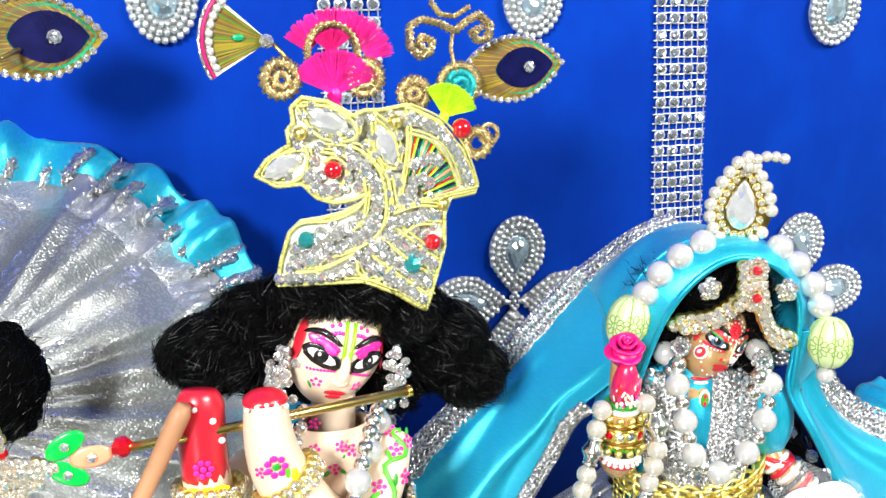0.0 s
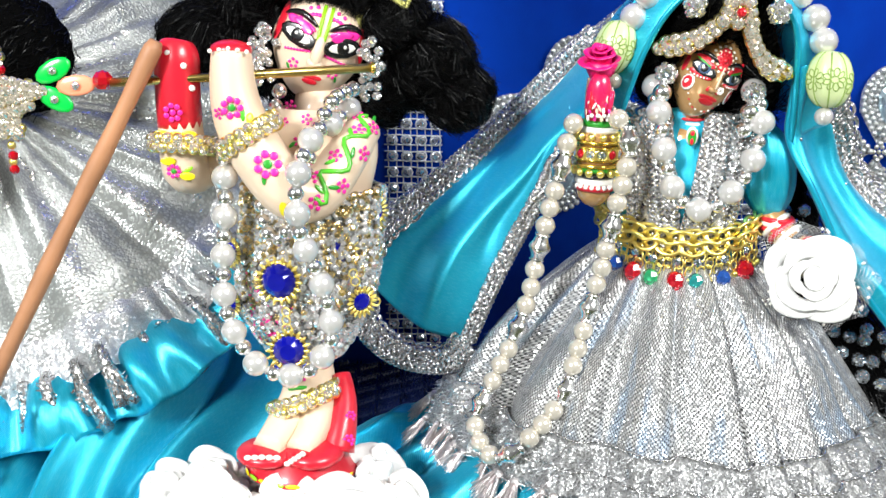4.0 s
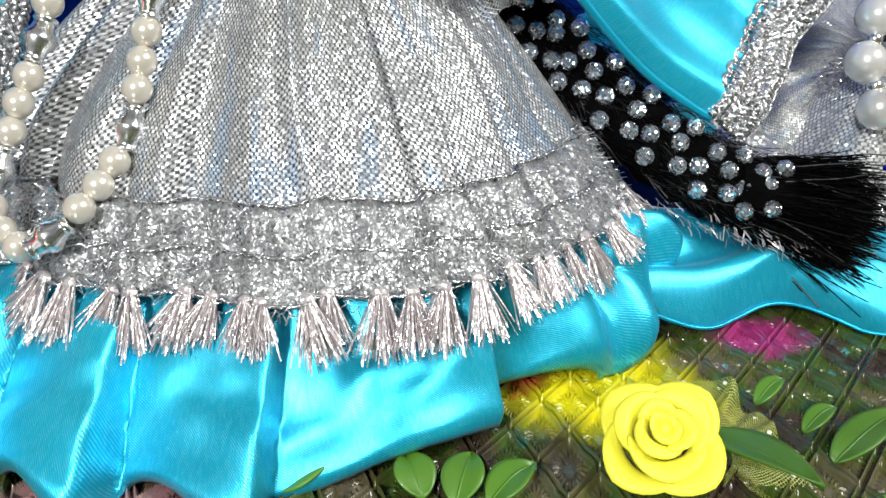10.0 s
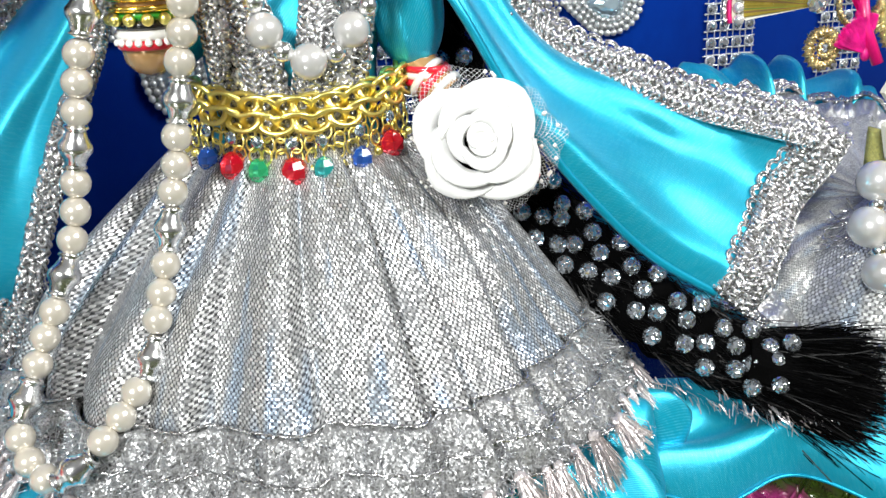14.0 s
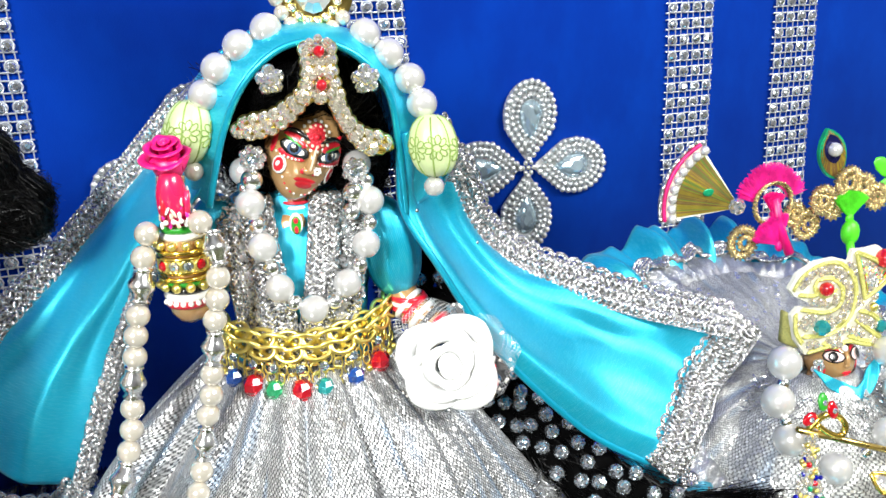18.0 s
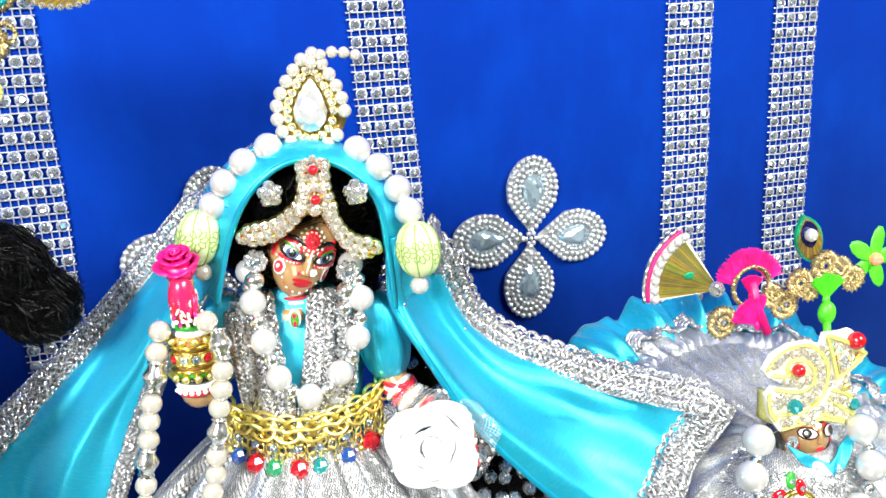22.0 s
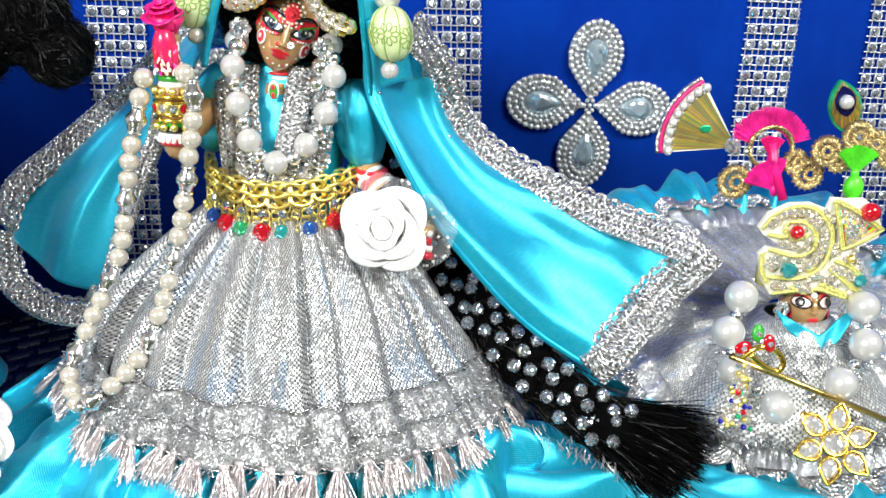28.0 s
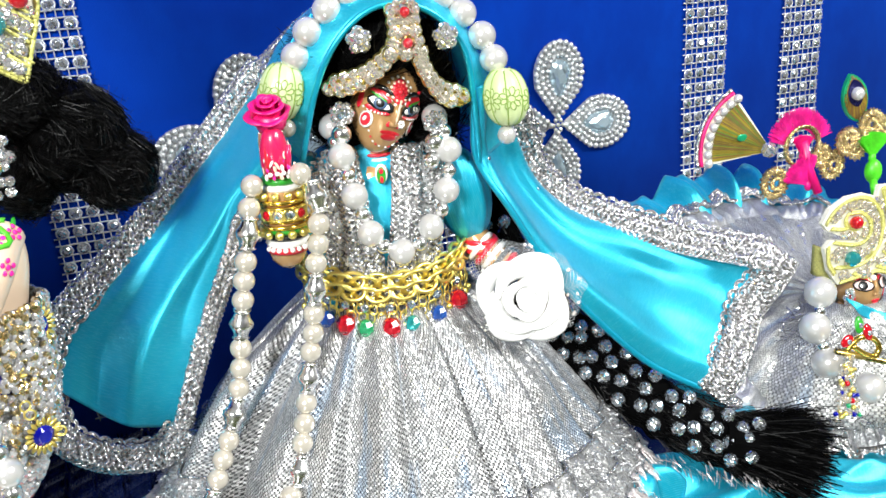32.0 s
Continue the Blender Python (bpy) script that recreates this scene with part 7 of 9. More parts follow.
def coil(parent, c, r, wire, mat="glit_gold", normal=(0, -1, 0), open_end=0.0):
    """A ring of springy purl wire."""
    mm = plane_at(c, normal)
    pts = []
    n = max(90, int(r * 2 * math.pi / 0.00016))
    for i in range(n):
        a = (2 * math.pi - open_end) * i / n
        k = 1.9 * i
        pts.append(mm @ Vector(((r + wire * math.cos(k)) * math.cos(a), (r + wire * math.cos(k)) * math.sin(a), wire * math.sin(k))))
    return part("wire_coil", Geo().tube(pts, 0.00034, 4, open_end == 0.0), M[mat], parent, "springy gold purl wire ring")


def scroll(parent, line, wire, mat="glit_gold", normal=(0, -1, 0)):
    """Springy purl wire along any line."""
    N = Vector(normal)
    pts = []
    for i, p in enumerate(evenly(line, 0.00016)):
        pts.append(p + Vector((math.cos(1.9 * i), 0, math.sin(1.9 * i))) * wire * 0.8 + N * wire * math.sin(1.9 * i + 0.8))
    return part("wire_scroll", Geo().tube(pts, 0.00034, 4), M[mat], parent, "springy gold purl wire scroll")


def silk_fan(parent, c, r, a0, a1, mat, seed, normal=(0, -1, 0), hollow=0.0, bind=True):
    """A fan of fine silk threads cut to an even edge."""
    rng = random.Random(seed)
    mm = plane_at(c, normal)
    g = Geo()
    for i in range(900):
        a = radians(rng.uniform(a0, a1) + rng.gauss(0, 1.5))
        r1 = r * rng.uniform(0.88, 1.04)
        w = Vector((-math.sin(a), math.cos(a), 0)) * 0.00011
        z0, z1 = rng.uniform(-0.0006, 0.0006), rng.uniform(-0.0014, 0.0014)
        p, q = Vector((math.cos(a) * r * max(hollow, 0.1), math.sin(a) * r * max(hollow, 0.1), z0)), Vector((math.cos(a) * r1, math.sin(a) * r1, z1))
        g.add([mm @ (p - w * 0.5), mm @ (p + w * 0.5), mm @ (q + w), mm @ (q - w)], [(0, 1, 2, 3)])
    fan = part("silk_fan", g, M[mat], parent, "fan of cut silk threads", False)
    if bind:
        part("knot", Geo().ball(mm @ Vector((0, 0, 0)), (r * 0.16, 0.0014, r * 0.2), 10, 7), M[mat], fan, "bound knot of silk")
    return fan


def feather_fan(parent, c, r, a0, a1, normal=(0, -1, 0)):
    """A cut peacock feather set as a fan with a pearl-edged border."""
    mm = plane_at(c, normal)
    arc = [radians(a0 + (a1 - a0) * i / 24) for i in range(25)]
    g = Geo()
    slab(g, [mm @ Vector((0, 0, 0))] + [mm @ Vector((r * math.cos(a), r * math.sin(a), 0)) for a in arc], -(mm.to_3x3() @ Vector((0, 0, 1))) * 0.0014)
    f = part("fan_board", g, M["card"], parent, "white edged feather fan", False)
    barbs = Geo()
    rng = random.Random(int(r * 1e5))
    for i in range(260):
        a = radians(rng.uniform(a0 + 3, a1 - 3))
        w = Vector((-math.sin(a), math.cos(a), 0)) * 0.00022
        p, q = Vector((math.cos(a) * r * 0.1, math.sin(a) * r * 0.1, 0.0003)), Vector((math.cos(a) * r * 0.8, math.sin(a) * r * 0.8, 0.0003 + rng.uniform(0, 0.0006)))
        barbs.add([mm @ (p - w * 0.3), mm @ (p + w * 0.3), mm @ (q + w), mm @ (q - w)], [(0, 1, 2, 3)], rng.choice((0, 0, 1, 2, 2)))
    part("feather_barb", barbs, [M["feather"], M["leaf"], M["feather_brown"]], f, "olive bronze feather barbs", False, kind="stuff")
    part("pink_border", Geo().tube([mm @ Vector((r * 0.95 * math.cos(a), r * 0.95 * math.sin(a), 0.0006)) for a in arc], r * 0.024, 6), M["magenta"], f, "crimson silk border")
    part("silver_rim", Geo().tube([mm @ Vector((r * math.cos(a), r * math.sin(a), 0.0003)) for a in arc], r * 0.03, 6), M["lace"], f, "silver cord rim")
    for p in evenly([mm @ Vector((r * 0.86 * math.cos(a), r * 0.86 * math.sin(a), 0.001)) for a in arc], r * 0.125):
        piece("edge_pearl", "small", "pearl", f, p, r * 0.062)
    piece("fan_stone", "stone", "stone", f, mm @ Vector((r * 0.05 * math.cos(arc[12]), r * 0.05 * math.sin(arc[12]), 0.0012)), r * 0.11, facing(normal), "clear stone at the fan's point")
    part("green_eye", Geo().ball(mm @ Vector((r * 0.45 * math.cos(arc[11]), r * 0.45 * math.sin(arc[11]), 0.0012)), (r * 0.09, 0.0003, r * 0.05), 10, 6), M["feather_green"], f, "small green feather eye")
    return f


def peacock_eye(parent, c, half, ang, normal=(0, -1, 0), board="feather", pearl=False):
    """A peacock feather eye cut as a pointed leaf, edged with rhinestones."""
    mm = plane_at(c, normal) @ Matrix.Rotation(ang, 4, "Z")

    def leaf(k, n=36, dx=0.0):
        pts = []
        for i in range(n):
            a = 2 * math.pi * i / n
            pts.append((half * k * math.cos(a) + dx * half, half * 0.60 * k * math.sin(a) * abs(math.sin(a)) ** (0.75 if math.cos(a) > 0 else 0.3)))
        return pts

    g = Geo()
    slab(g, [mm @ Vector((x, y, 0)) for x, y in leaf(1.0)], -(mm.to_3x3() @ Vector((0, 0, 1))) * 0.0014)
    e = part("eye_board", g, M[board], parent, "glossy feather leaf", False)
    for k, dx, mat, h, lb in ((0.72, 0.16, "feather_green", 0.0004, "green feather ring"), (0.56, 0.22, "feather_navy", 0.0008, "deep blue feather eye")):
        g = Geo()
        pts = [mm @ Vector((x, y * 1.12, h)) for x, y in leaf(k, 30, dx)]
        slab(g, pts, -(mm.to_3x3() @ Vector((0, 0, 1))) * 0.0005)
        part("eye_ring", g, M[mat], e, lb, False)
    barbs = Geo()
    rg = random.Random(int(half * 1e5))
    up = mm.to_3x3() @ Vector((0, 0, 1))
    for x, y in leaf(0.93, 150):
        p, q = Vector((0.22 * half + 0.62 * x, 0.66 * y, 0.0006)), Vector((x * rg.uniform(0.93, 1.0), y * rg.uniform(0.93, 1.0), 0.0002))
        if (q - p).length > 0.0005:
            w = Vector((-(q - p).y, (q - p).x, 0)).normalized() * 0.00022
            barbs.add([mm @ (p - w), mm @ (p + w), mm @ (q + w * 0.6), mm @ (q - w * 0.6)], [(0, 1, 2, 3)], rg.choice((0, 0, 1)))
    part("feather_barb", barbs, [M["feather_brown"], M["feather"]], e, "bronze barbs round the eye", False, kind="stuff")
    if pearl:
        piece("eye_pearl", "ball", "pearl", e, mm @ Vector((half * 0.2, 0, 0.0016)), half * 0.26, None, "round white pearl")
        return e
    piece("eye_stone", "stone", "stone", e, mm @ Vector((half * 0.3, 0, 0.0012)), half * 0.11, facing(normal), "round clear stone")
    edge = [mm @ Vector((x, y, 0.0004)) for x, y in leaf(0.97, 90)]
    for p in evenly(edge + [edge[0]], half * 0.15)[:-1]:
        piece("edge_stone", "stone", "stone", e, p, half * 0.062, facing(normal))
    return e


def T0(cx, cy, y=0.275):
    """The ornaments' own board: across and down, laid out over the crown."""
    px, py = 320 + cx / 1.69, cy / 1.69
    k = (y + 0.0) / 0.275
    return Vector(((0.008 + 0.000158 * (px - 365)) * 1.0 + (k - 1) * 0.05, y, 0.267 - 0.00015 * (py - 20) - 0.000007 * (px - 365)))


pl = thing("crown_plume", "magenta silk plume with gold wire coils and an olive feather fan", "plume", tuple(T0(450, 300)))
feather_fan(pl, T0(258, 118), 0.0195, 138, 212)
silk_fan(pl, T0(462, 205, 0.274), 0.0172, 15, 145, "pink_silk", 1, (0, -1, 0), 0.55, False)
silk_fan(pl, T0(445, 150, 0.2735), 0.0062, 40, 140, "magenta", 2)
silk_fan(pl, T0(455, 285, 0.272), 0.0128, 22, 152, "pink_silk", 3)
scroll(pl, [T0(450 + 78 * math.cos(a), 150 - 92 * math.sin(a), 0.273) for a in np.linspace(-0.1, 3.3, 40)], 0.0014)
for c in ((288, 235), (548, 228)):
    coil(pl, T0(*c, 0.273), 0.0046, 0.0019)
    coil(pl, T0(c[0] + 3, c[1] + 3, 0.2725), 0.0020, 0.0012)
part("silk_stem", Geo().tube([T0(440, 280, 0.272), T0(470, 330, 0.268), T0(500, 400, 0.262)], 0.0012, 8), M["magenta"], pl, "wrapped magenta stem")
part("wire_stem", Geo().tube([T0(270, 125), T0(330, 200)], 0.0007, 6), M["gold_dark"], pl, "thin gold stem")

pl2 = thing("crown_plume", "peacock eye plume with gold wire scrolls and lime silk fan", "plume", tuple(T0(860, 330)))
peacock_eye(pl2, T0(1066, 205, 0.2865), 0.0172, 0.10)
coil(pl2, T0(868, 258, 0.282), 0.0060, 0.0015)
sp = Geo()
sp.tube([T0(868 + (4 + 3.6 * a) * math.cos(a), 258 + (4 + 3.6 * a) * math.sin(a), 0.2815) for a in np.linspace(0, 14, 130)], 0.0012, 6)
part("teal_spiral", sp, M["glit_teal"], pl2, "glittering teal spiral")
scroll(pl2, [T0(*q, 0.28) for q in ((760, 150), (725, 120), (740, 95), (775, 110), (765, 150), (735, 165), (700, 130), (700, 60), (740, 38), (800, 50), (850, 75))], 0.0015)
scroll(pl2, [T0(*q, 0.28) for q in ((850, 75), (890, 40), (930, 15), (970, 50), (965, 95), (930, 105), (910, 75), (940, 60))], 0.0016)
scroll(pl2, [T0(*q, 0.28) for q in ((770, -20), (800, 20), (850, 25), (900, -10))], 0.0010)
scroll(pl2, [T0(*q, 0.281) for q in ((845, 80), (838, 130), (848, 180), (860, 215))], 0.0006)
silk_fan(pl2, T0(800, 345, 0.266), 0.0098, 12, 118, "lime_silk", 6)
coil(pl2, T0(705, 270, 0.268), 0.0040, 0.0016)
coil(pl2, T0(705, 270, 0.2675), 0.0017, 0.0012)
coil(pl2, T0(905, 425, 0.2625), 0.0036, 0.0018)
coil(pl2, T0(945, 395, 0.263), 0.0028, 0.0007)

# ---- the flute player ----
KC = Vector((0.038, 0.2625, 0.1685))
KHEAD = Head(KC - Vector((0, 0, 0.0006)), (0.06, -1, -0.10), 0.0150, 0.0138, 0.0180, -16)


def flower_dab(g, c, n, r, petals, centre, k=7):
    m = facing(n)
    for i in range(k):
        a = 2 * math.pi * i / k
        blob(g, Vector(c) + m @ Vector((r * math.cos(a), r * math.sin(a), 0)), n, r * 0.42, r * 0.42, petals)
    blob(g, c, n, r * 0.45, r * 0.45, centre, 0.0003)


def flute_doll():
    g = Geo()
    slots = ["cream_skin", "red_paint", "white_paint", "black_paint", "green_paint", "pink_paint", "lime_paint", "yellow_paint", "vine_paint"]
    hd = KHEAD
    hd.build(g, 0)
    face_paint(hd, g, 0, 0, 1, 3, 2, 3, 5, 1.3)
    # A lime mark down the brow, red temples, rows of pink dots.
    g.tube([hd.at(x, z)[0] - Vector((0, 0.0003, 0)) for x, z in ((-0.0011, 0.0135), (-0.0011, 0.009), (-0.0009, 0.004), (-0.0004, 0.0005))], 0.0006, 6, False, 6)
    g.tube([hd.at(x, z)[0] - Vector((0, 0.0003, 0)) for x, z in ((0.0013, 0.0135), (0.0013, 0.009), (0.0010, 0.004), (0.0004, 0.0005))], 0.0006, 6, False, 6)
    for sd in (-1, 1):
        for i in range(9):
            hd.dab(g, sd * (0.0022 + 0.00105 * i), 0.0104 - 0.00022 * i * i * 0.45, 0.0007, 0.0007, 5)
            if i % 2:
                hd.dab(g, sd * (0.0022 + 0.00105 * i), 0.0124 - 0.00022 * i * i * 0.45, 0.0007, 0.0007, 5)
            hd.dab(g, sd * (0.0025 + 0.0009 * i), -0.0006 - 0.0002 * i, 0.0005, 0.0005, 5)
        hd.dab(g, sd * 0.0128, 0.0050, 0.0020, 0.0070, 1, -sd * 0.15)
        hd.dab(g, sd * 0.0058, 0.0064, 0.0042, 0.0013, 5, sd * 0.2)
        for i in range(5):
            hd.dab(g, sd * (0.0062 + 0.0012 * math.cos(i * 1.257)), -0.0058 + 0.0012 * math.sin(i * 1.257), 0.0006, 0.0006, 5)
        hd.dab(g, sd * 0.0075, -0.0075, 0.0005, 0.0014, 4, 0.5)
    g.tube([KC + Vector((0, 0.002, -0.012)), (0.037, 0.259, 0.148), (0.036, 0.257, 0.140)], 0.0068, 14, False, 0)

    def trunk(u, v):
        p = at_line(PROF, v)
        a = 2 * math.pi * u
        return Vector((p.x + p.y * math.sin(a), 0.2520 - 0.62 * p.y * math.cos(a), p.z))

    PROF = spline([(0.036, 0.0105, 0.1490), (0.036, 0.0195, 0.1435), (0.037, 0.0205, 0.134), (0.037, 0.0175, 0.118), (0.036, 0.0170, 0.100), (0.035, 0.0150, 0.084), (0.035, 0.0085, 0.066), (0.0345, 0.0075, 0.055)], 26)
    g.grid(trunk, 36, 30, True, 0)
    for u, v, r, cn in ((0.03, 0.12, 0.0014, 4), (-0.07, 0.10, 0.0013, 4), (0.10, 0.14, 0.0013, 4), (-0.02, 0.20, 0.0014, 4), (0.07, 0.22, 0.0013, 4), (-0.11, 0.20, 0.0013, 4), (0.14, 0.22, 0.0013, 4), (0.03, 0.30, 0.0014, 4), (-0.07, 0.30, 0.0014, 4)):
        p, e1, e2 = trunk(u % 1.0, v), trunk((u + 0.01) % 1.0, v), trunk(u % 1.0, v + 0.02)
        n = (e1 - p).cross(e2 - p).normalized()
        n = n if n.y < 0 else -n
        flower_dab(g, p, n, r, 5, 5, 5)
        blob(g, p + Vector((0.0024, -0.0002, -0.0008)), n, 0.0006, 0.0013, cn, 0.0002, (0, 0, 1), 0.8)
        blob(g, p + Vector((-0.0022, -0.0002, -0.0010)), n, 0.0006, 0.0013, cn, 0.0002, (0, 0, 1), -0.8)
    # The left arm: hand on the flute, elbow low, shoulder high.
    arm = spline([(0.0150, 0.2335, 0.1672), (0.0155, 0.2325, 0.1560), (0.0180, 0.2315, 0.1460), (0.0245, 0.2295, 0.1350), (0.0325, 0.2285, 0.1265), (0.0400, 0.2310, 0.1265), (0.0485, 0.2385, 0.1370), (0.0530, 0.2470, 0.1435)], 34)
    g.tube(arm, lambda t: 0.0057 + 0.0027 * math.sin(math.pi * min(1, t * 1.05)), 16, False, 0)
    g.ball((0.0150, 0.2335, 0.1675), (0.0062, 0.0055, 0.0030), 14, 8, 1)
    for i in range(5):
        g.ball((0.0098 + 0.0026 * i, 0.2285, 0.1682 - 0.0004 * abs(i - 2)), 0.0007, 8, 5, 2)
    # The right arm stands upright with a red hand.
    arm2 = spline([(0.0185, 0.255, 0.1400), (0.0040, 0.2520, 0.1310), (-0.0006, 0.2425, 0.1298), (-0.0015, 0.2405, 0.1370), (-0.0020, 0.2405, 0.1460)], 20)
    g.tube(arm2, lambda t: 0.0064 + 0.0008 * math.sin(3 * t), 14, False, 0)
    g.tube(spline([(-0.0020, 0.2405, 0.1440), (-0.0022, 0.2405, 0.1520), (-0.0022, 0.2405, 0.1600), (-0.0020, 0.241, 0.1665), (-0.0018, 0.2415, 0.1690)], 14), lambda t: 0.0067 - 0.0022 * max(0, t - 0.65) / 0.35, 16, False, 1)
    for p in ((-0.0035, 0.2350, 0.1660), (0.0010, 0.2345, 0.1625), (0.0030, 0.2355, 0.1560)):
        g.ball(p, (0.0010, 0.0005, 0.0010), 8, 5, 2)
    flower_dab(g, (-0.0025, 0.2336, 0.1490), (0, -1, 0), 0.0021, 5, 5)
    for x, z in ((-0.006, 0.1425), (-0.002, 0.1422), (0.002, 0.1425), (-0.0045, 0.1345), (0.001, 0.1300)):
        blob(g, (x, 0.2336, z), (0, -1, 0), 0.0024, 0.0013, 7)
    flower_dab(g, (-0.003, 0.2335, 0.1315), (0, -1, 0), 0.0016, 5, 4)
    blob(g, (0.001, 0.2338, 0.1318), (0, -1, 0), 0.0020, 0.0007, 6, 0.0002, (0, 0, 1), 0.6)
    for c, n, r in (((0.0162, 0.2245, 0.1520), (0, -1, 0.1), 0.0024), ((0.036, 0.2398, 0.1470), (0, -1, 0.3), 0.0013), ((0.045, 0.2420, 0.1465), (0.2, -1, 0.3), 0.0013), ((0.030, 0.2508, 0.1495), (0, -1, 0.1), 0.0014), ((0.040, 0.2512, 0.1445), (0, -1, 0.1), 0.0014)):
        flower_dab(g, c, n, r, 5, 4 if r > 0.002 else 5, 7 if r > 0.002 else 5)
    def on_arm(t, off, out=0.0):
        p, q = at_line(arm, t), at_line(arm, min(t + 0.02, 1.0))
        d = (q - at_line(arm, max(t - 0.02, 0.0))).normalized()
        f = (Vector((-0.05, -1, 0.12)) - d * Vector((-0.05, -1, 0.12)).dot(d)).normalized()
        e = d.cross(f)
        r = 0.0057 + 0.0027 * math.sin(math.pi * min(1, t * 1.05))
        n = (e * off + f * math.sqrt(max(0.05, 1 - off * off))).normalized()
        return p + n * (r + out), n

    for t, off, w, h in ((0.33, 0.1, 0.0018, 0.0026), (0.57, 0.5, 0.0015, 0.0028), (0.28, -0.5, 0.0012, 0.0020)):
        p, n = on_arm(t, off)
        blob(g, p, n, w, h, 7)
    vine = [on_arm(0.66 + 0.34 * i / 22, 0.45 * math.sin(0.85 * i), 0.0001)[0] for i in range(23)]
    g.tube(vine, 0.0008, 6, False, 8)
    for i, (t, off, r) in enumerate(((0.44, -0.25, 0.0030), (0.66, 0.2, 0.0019), (0.71, -0.55, 0.0017), (0.76, 0.6, 0.0018), (0.81, -0.35, 0.0016), (0.86, 0.65, 0.0018), (0.91, -0.1, 0.0017), (0.96, 0.5, 0.0017), (0.98, -0.5, 0.0015), (0.22, 0.55, 0.0013))):
        p, n = on_arm(t, off)
        flower_dab(g, p, n, r, 5, 4 if r > 0.002 else 5, 7 if r > 0.002 else 5)
        p, n = on_arm(min(t + 0.03, 1.0), -off * 0.6)
        blob(g, p, n, 0.0007, 0.0019, 8 if i % 2 else 4, 0.0002, (0, 0, 1), 0.7 * i)
    # Crossed feet on a painted base.
    g.tube(spline([(0.0345, 0.247, 0.066), (0.034, 0.240, 0.057), (0.0290, 0.229, 0.0510), (0.0245, 0.2195, 0.0470)], 12), lambda t: 0.0082 - 0.0034 * t, 12, False, 0)
    g.tube(spline([(0.0360, 0.245, 0.064), (0.0390, 0.236, 0.057), (0.0385, 0.227, 0.0510), (0.0345, 0.2185, 0.0468)], 12), lambda t: 0.0078 - 0.0034 * t, 12, False, 0)
    g.grid(lambda u, v: Vector((0.0345 + (0.0180 - 0.006 * v ** 0.7) * math.cos(2 * math.pi * u), 0.2285 + (0.0148 - 0.005 * v ** 0.7) * math.sin(2 * math.pi * u), 0.0362 + 0.0105 * v)), 36, 10, True, 1)
    g.plate([(0.0122 * math.cos(q), 0.0100 * math.sin(q)) for q in np.linspace(0, 2 * math.pi, 30)[:-1]], Matrix.Translation((0.0345, 0.2285, 0.0462)), 0.0006, 1, 0.0006)
    for i in range(9):
        q = 3.5 + 0.28 * i
        blob(g, (0.0345 + 0.0178 * math.cos(q), 0.2285 + 0.0147 * math.sin(q), 0.0372), (math.cos(q), math.sin(q), 0.3), 0.0024, 0.0007, (7, 6)[i % 2])
    g.ball((0.0240, 0.2225, 0.0445), (0.0095, 0.0090, 0.0036), 16, 10, 1)
    g.ball((0.0385, 0.2225, 0.0448), (0.0100, 0.0100, 0.0040), 16, 10, 1)
    g.tube(spline([(0.0465, 0.2390, 0.0640), (0.0478, 0.2340, 0.0570), (0.0470, 0.2290, 0.0500), (0.0455, 0.2260, 0.0440)], 10), lambda t: 0.0030 + 0.0032 * t, 12, False, 1)
    for c3, r3 in (((0.0495, 0.2235, 0.0480), 0.0016), ((0.0500, 0.2275, 0.0545), 0.0014)):
        flower_dab(g, c3, (0.5, -1, 0.2), r3, 5, 5)
    for i in range(5):
        g.ball((0.0192 + 0.0022 * i, 0.2145 + 0.0004 * abs(i - 2), 0.0470 - 0.0003 * abs(i - 2)), (0.0013, 0.0009, 0.0009), 8, 5, 2)
        g.ball((0.0312 + 0.0012 * i, 0.2150 - 0.0003 * i, 0.0445 + 0.0010 * i), (0.0011, 0.0009, 0.0009), 8, 5, 2)
    for x, z in ((0.031, 0.0615), (0.0345, 0.0635), (0.038, 0.0615)):
        flower_dab(g, (x, 0.2352 + 25 * (x - 0.0345) ** 2, z + 0.0015), (0, -1, 0.3), 0.0013, 5, 4, 5)
    g.tube(spline([(0.030, 0.2345, 0.0605), (0.034, 0.2332, 0.0618), (0.039, 0.2345, 0.0610)], 8), 0.0007, 5, False, 4)
    return lone("flute_player_doll", g, [M[n] for n in slots], "ivory doll painted with pink flowers, playing a gold flute", "doll")


flute_doll()


KWIG = fuzz_hair("curly_wig", "large bushy black curly doll wig under the crown", [((0.0035, 0.2665, 0.1690), (0.0170, 0.0110, 0.0130)), ((0.0165, 0.2660, 0.1790), (0.0150, 0.0105, 0.0105)), ((0.0300, 0.2625, 0.1868), (0.0150, 0.0115, 0.0065)), ((0.0460, 0.2620, 0.1848), (0.0150, 0.0115, 0.0070)), ((0.0610, 0.2645, 0.1760), (0.0130, 0.0110, 0.0115)), ((0.0730, 0.2680, 0.1630), (0.0165, 0.0110, 0.0160)), ((0.0835, 0.2690, 0.1520), (0.0125, 0.0100, 0.0120)), ((0.0600, 0.2700, 0.1560), (0.0100, 0.0090, 0.0150)), ((0.0180, 0.2700, 0.1640), (0.0100, 0.0090, 0.0130)), ((0.040, 0.2770, 0.1660), (0.0310, 0.0105, 0.0230))], 4600, 0.0066, 0.00015, random.Random(31), 0.14, 5, (0.040,))


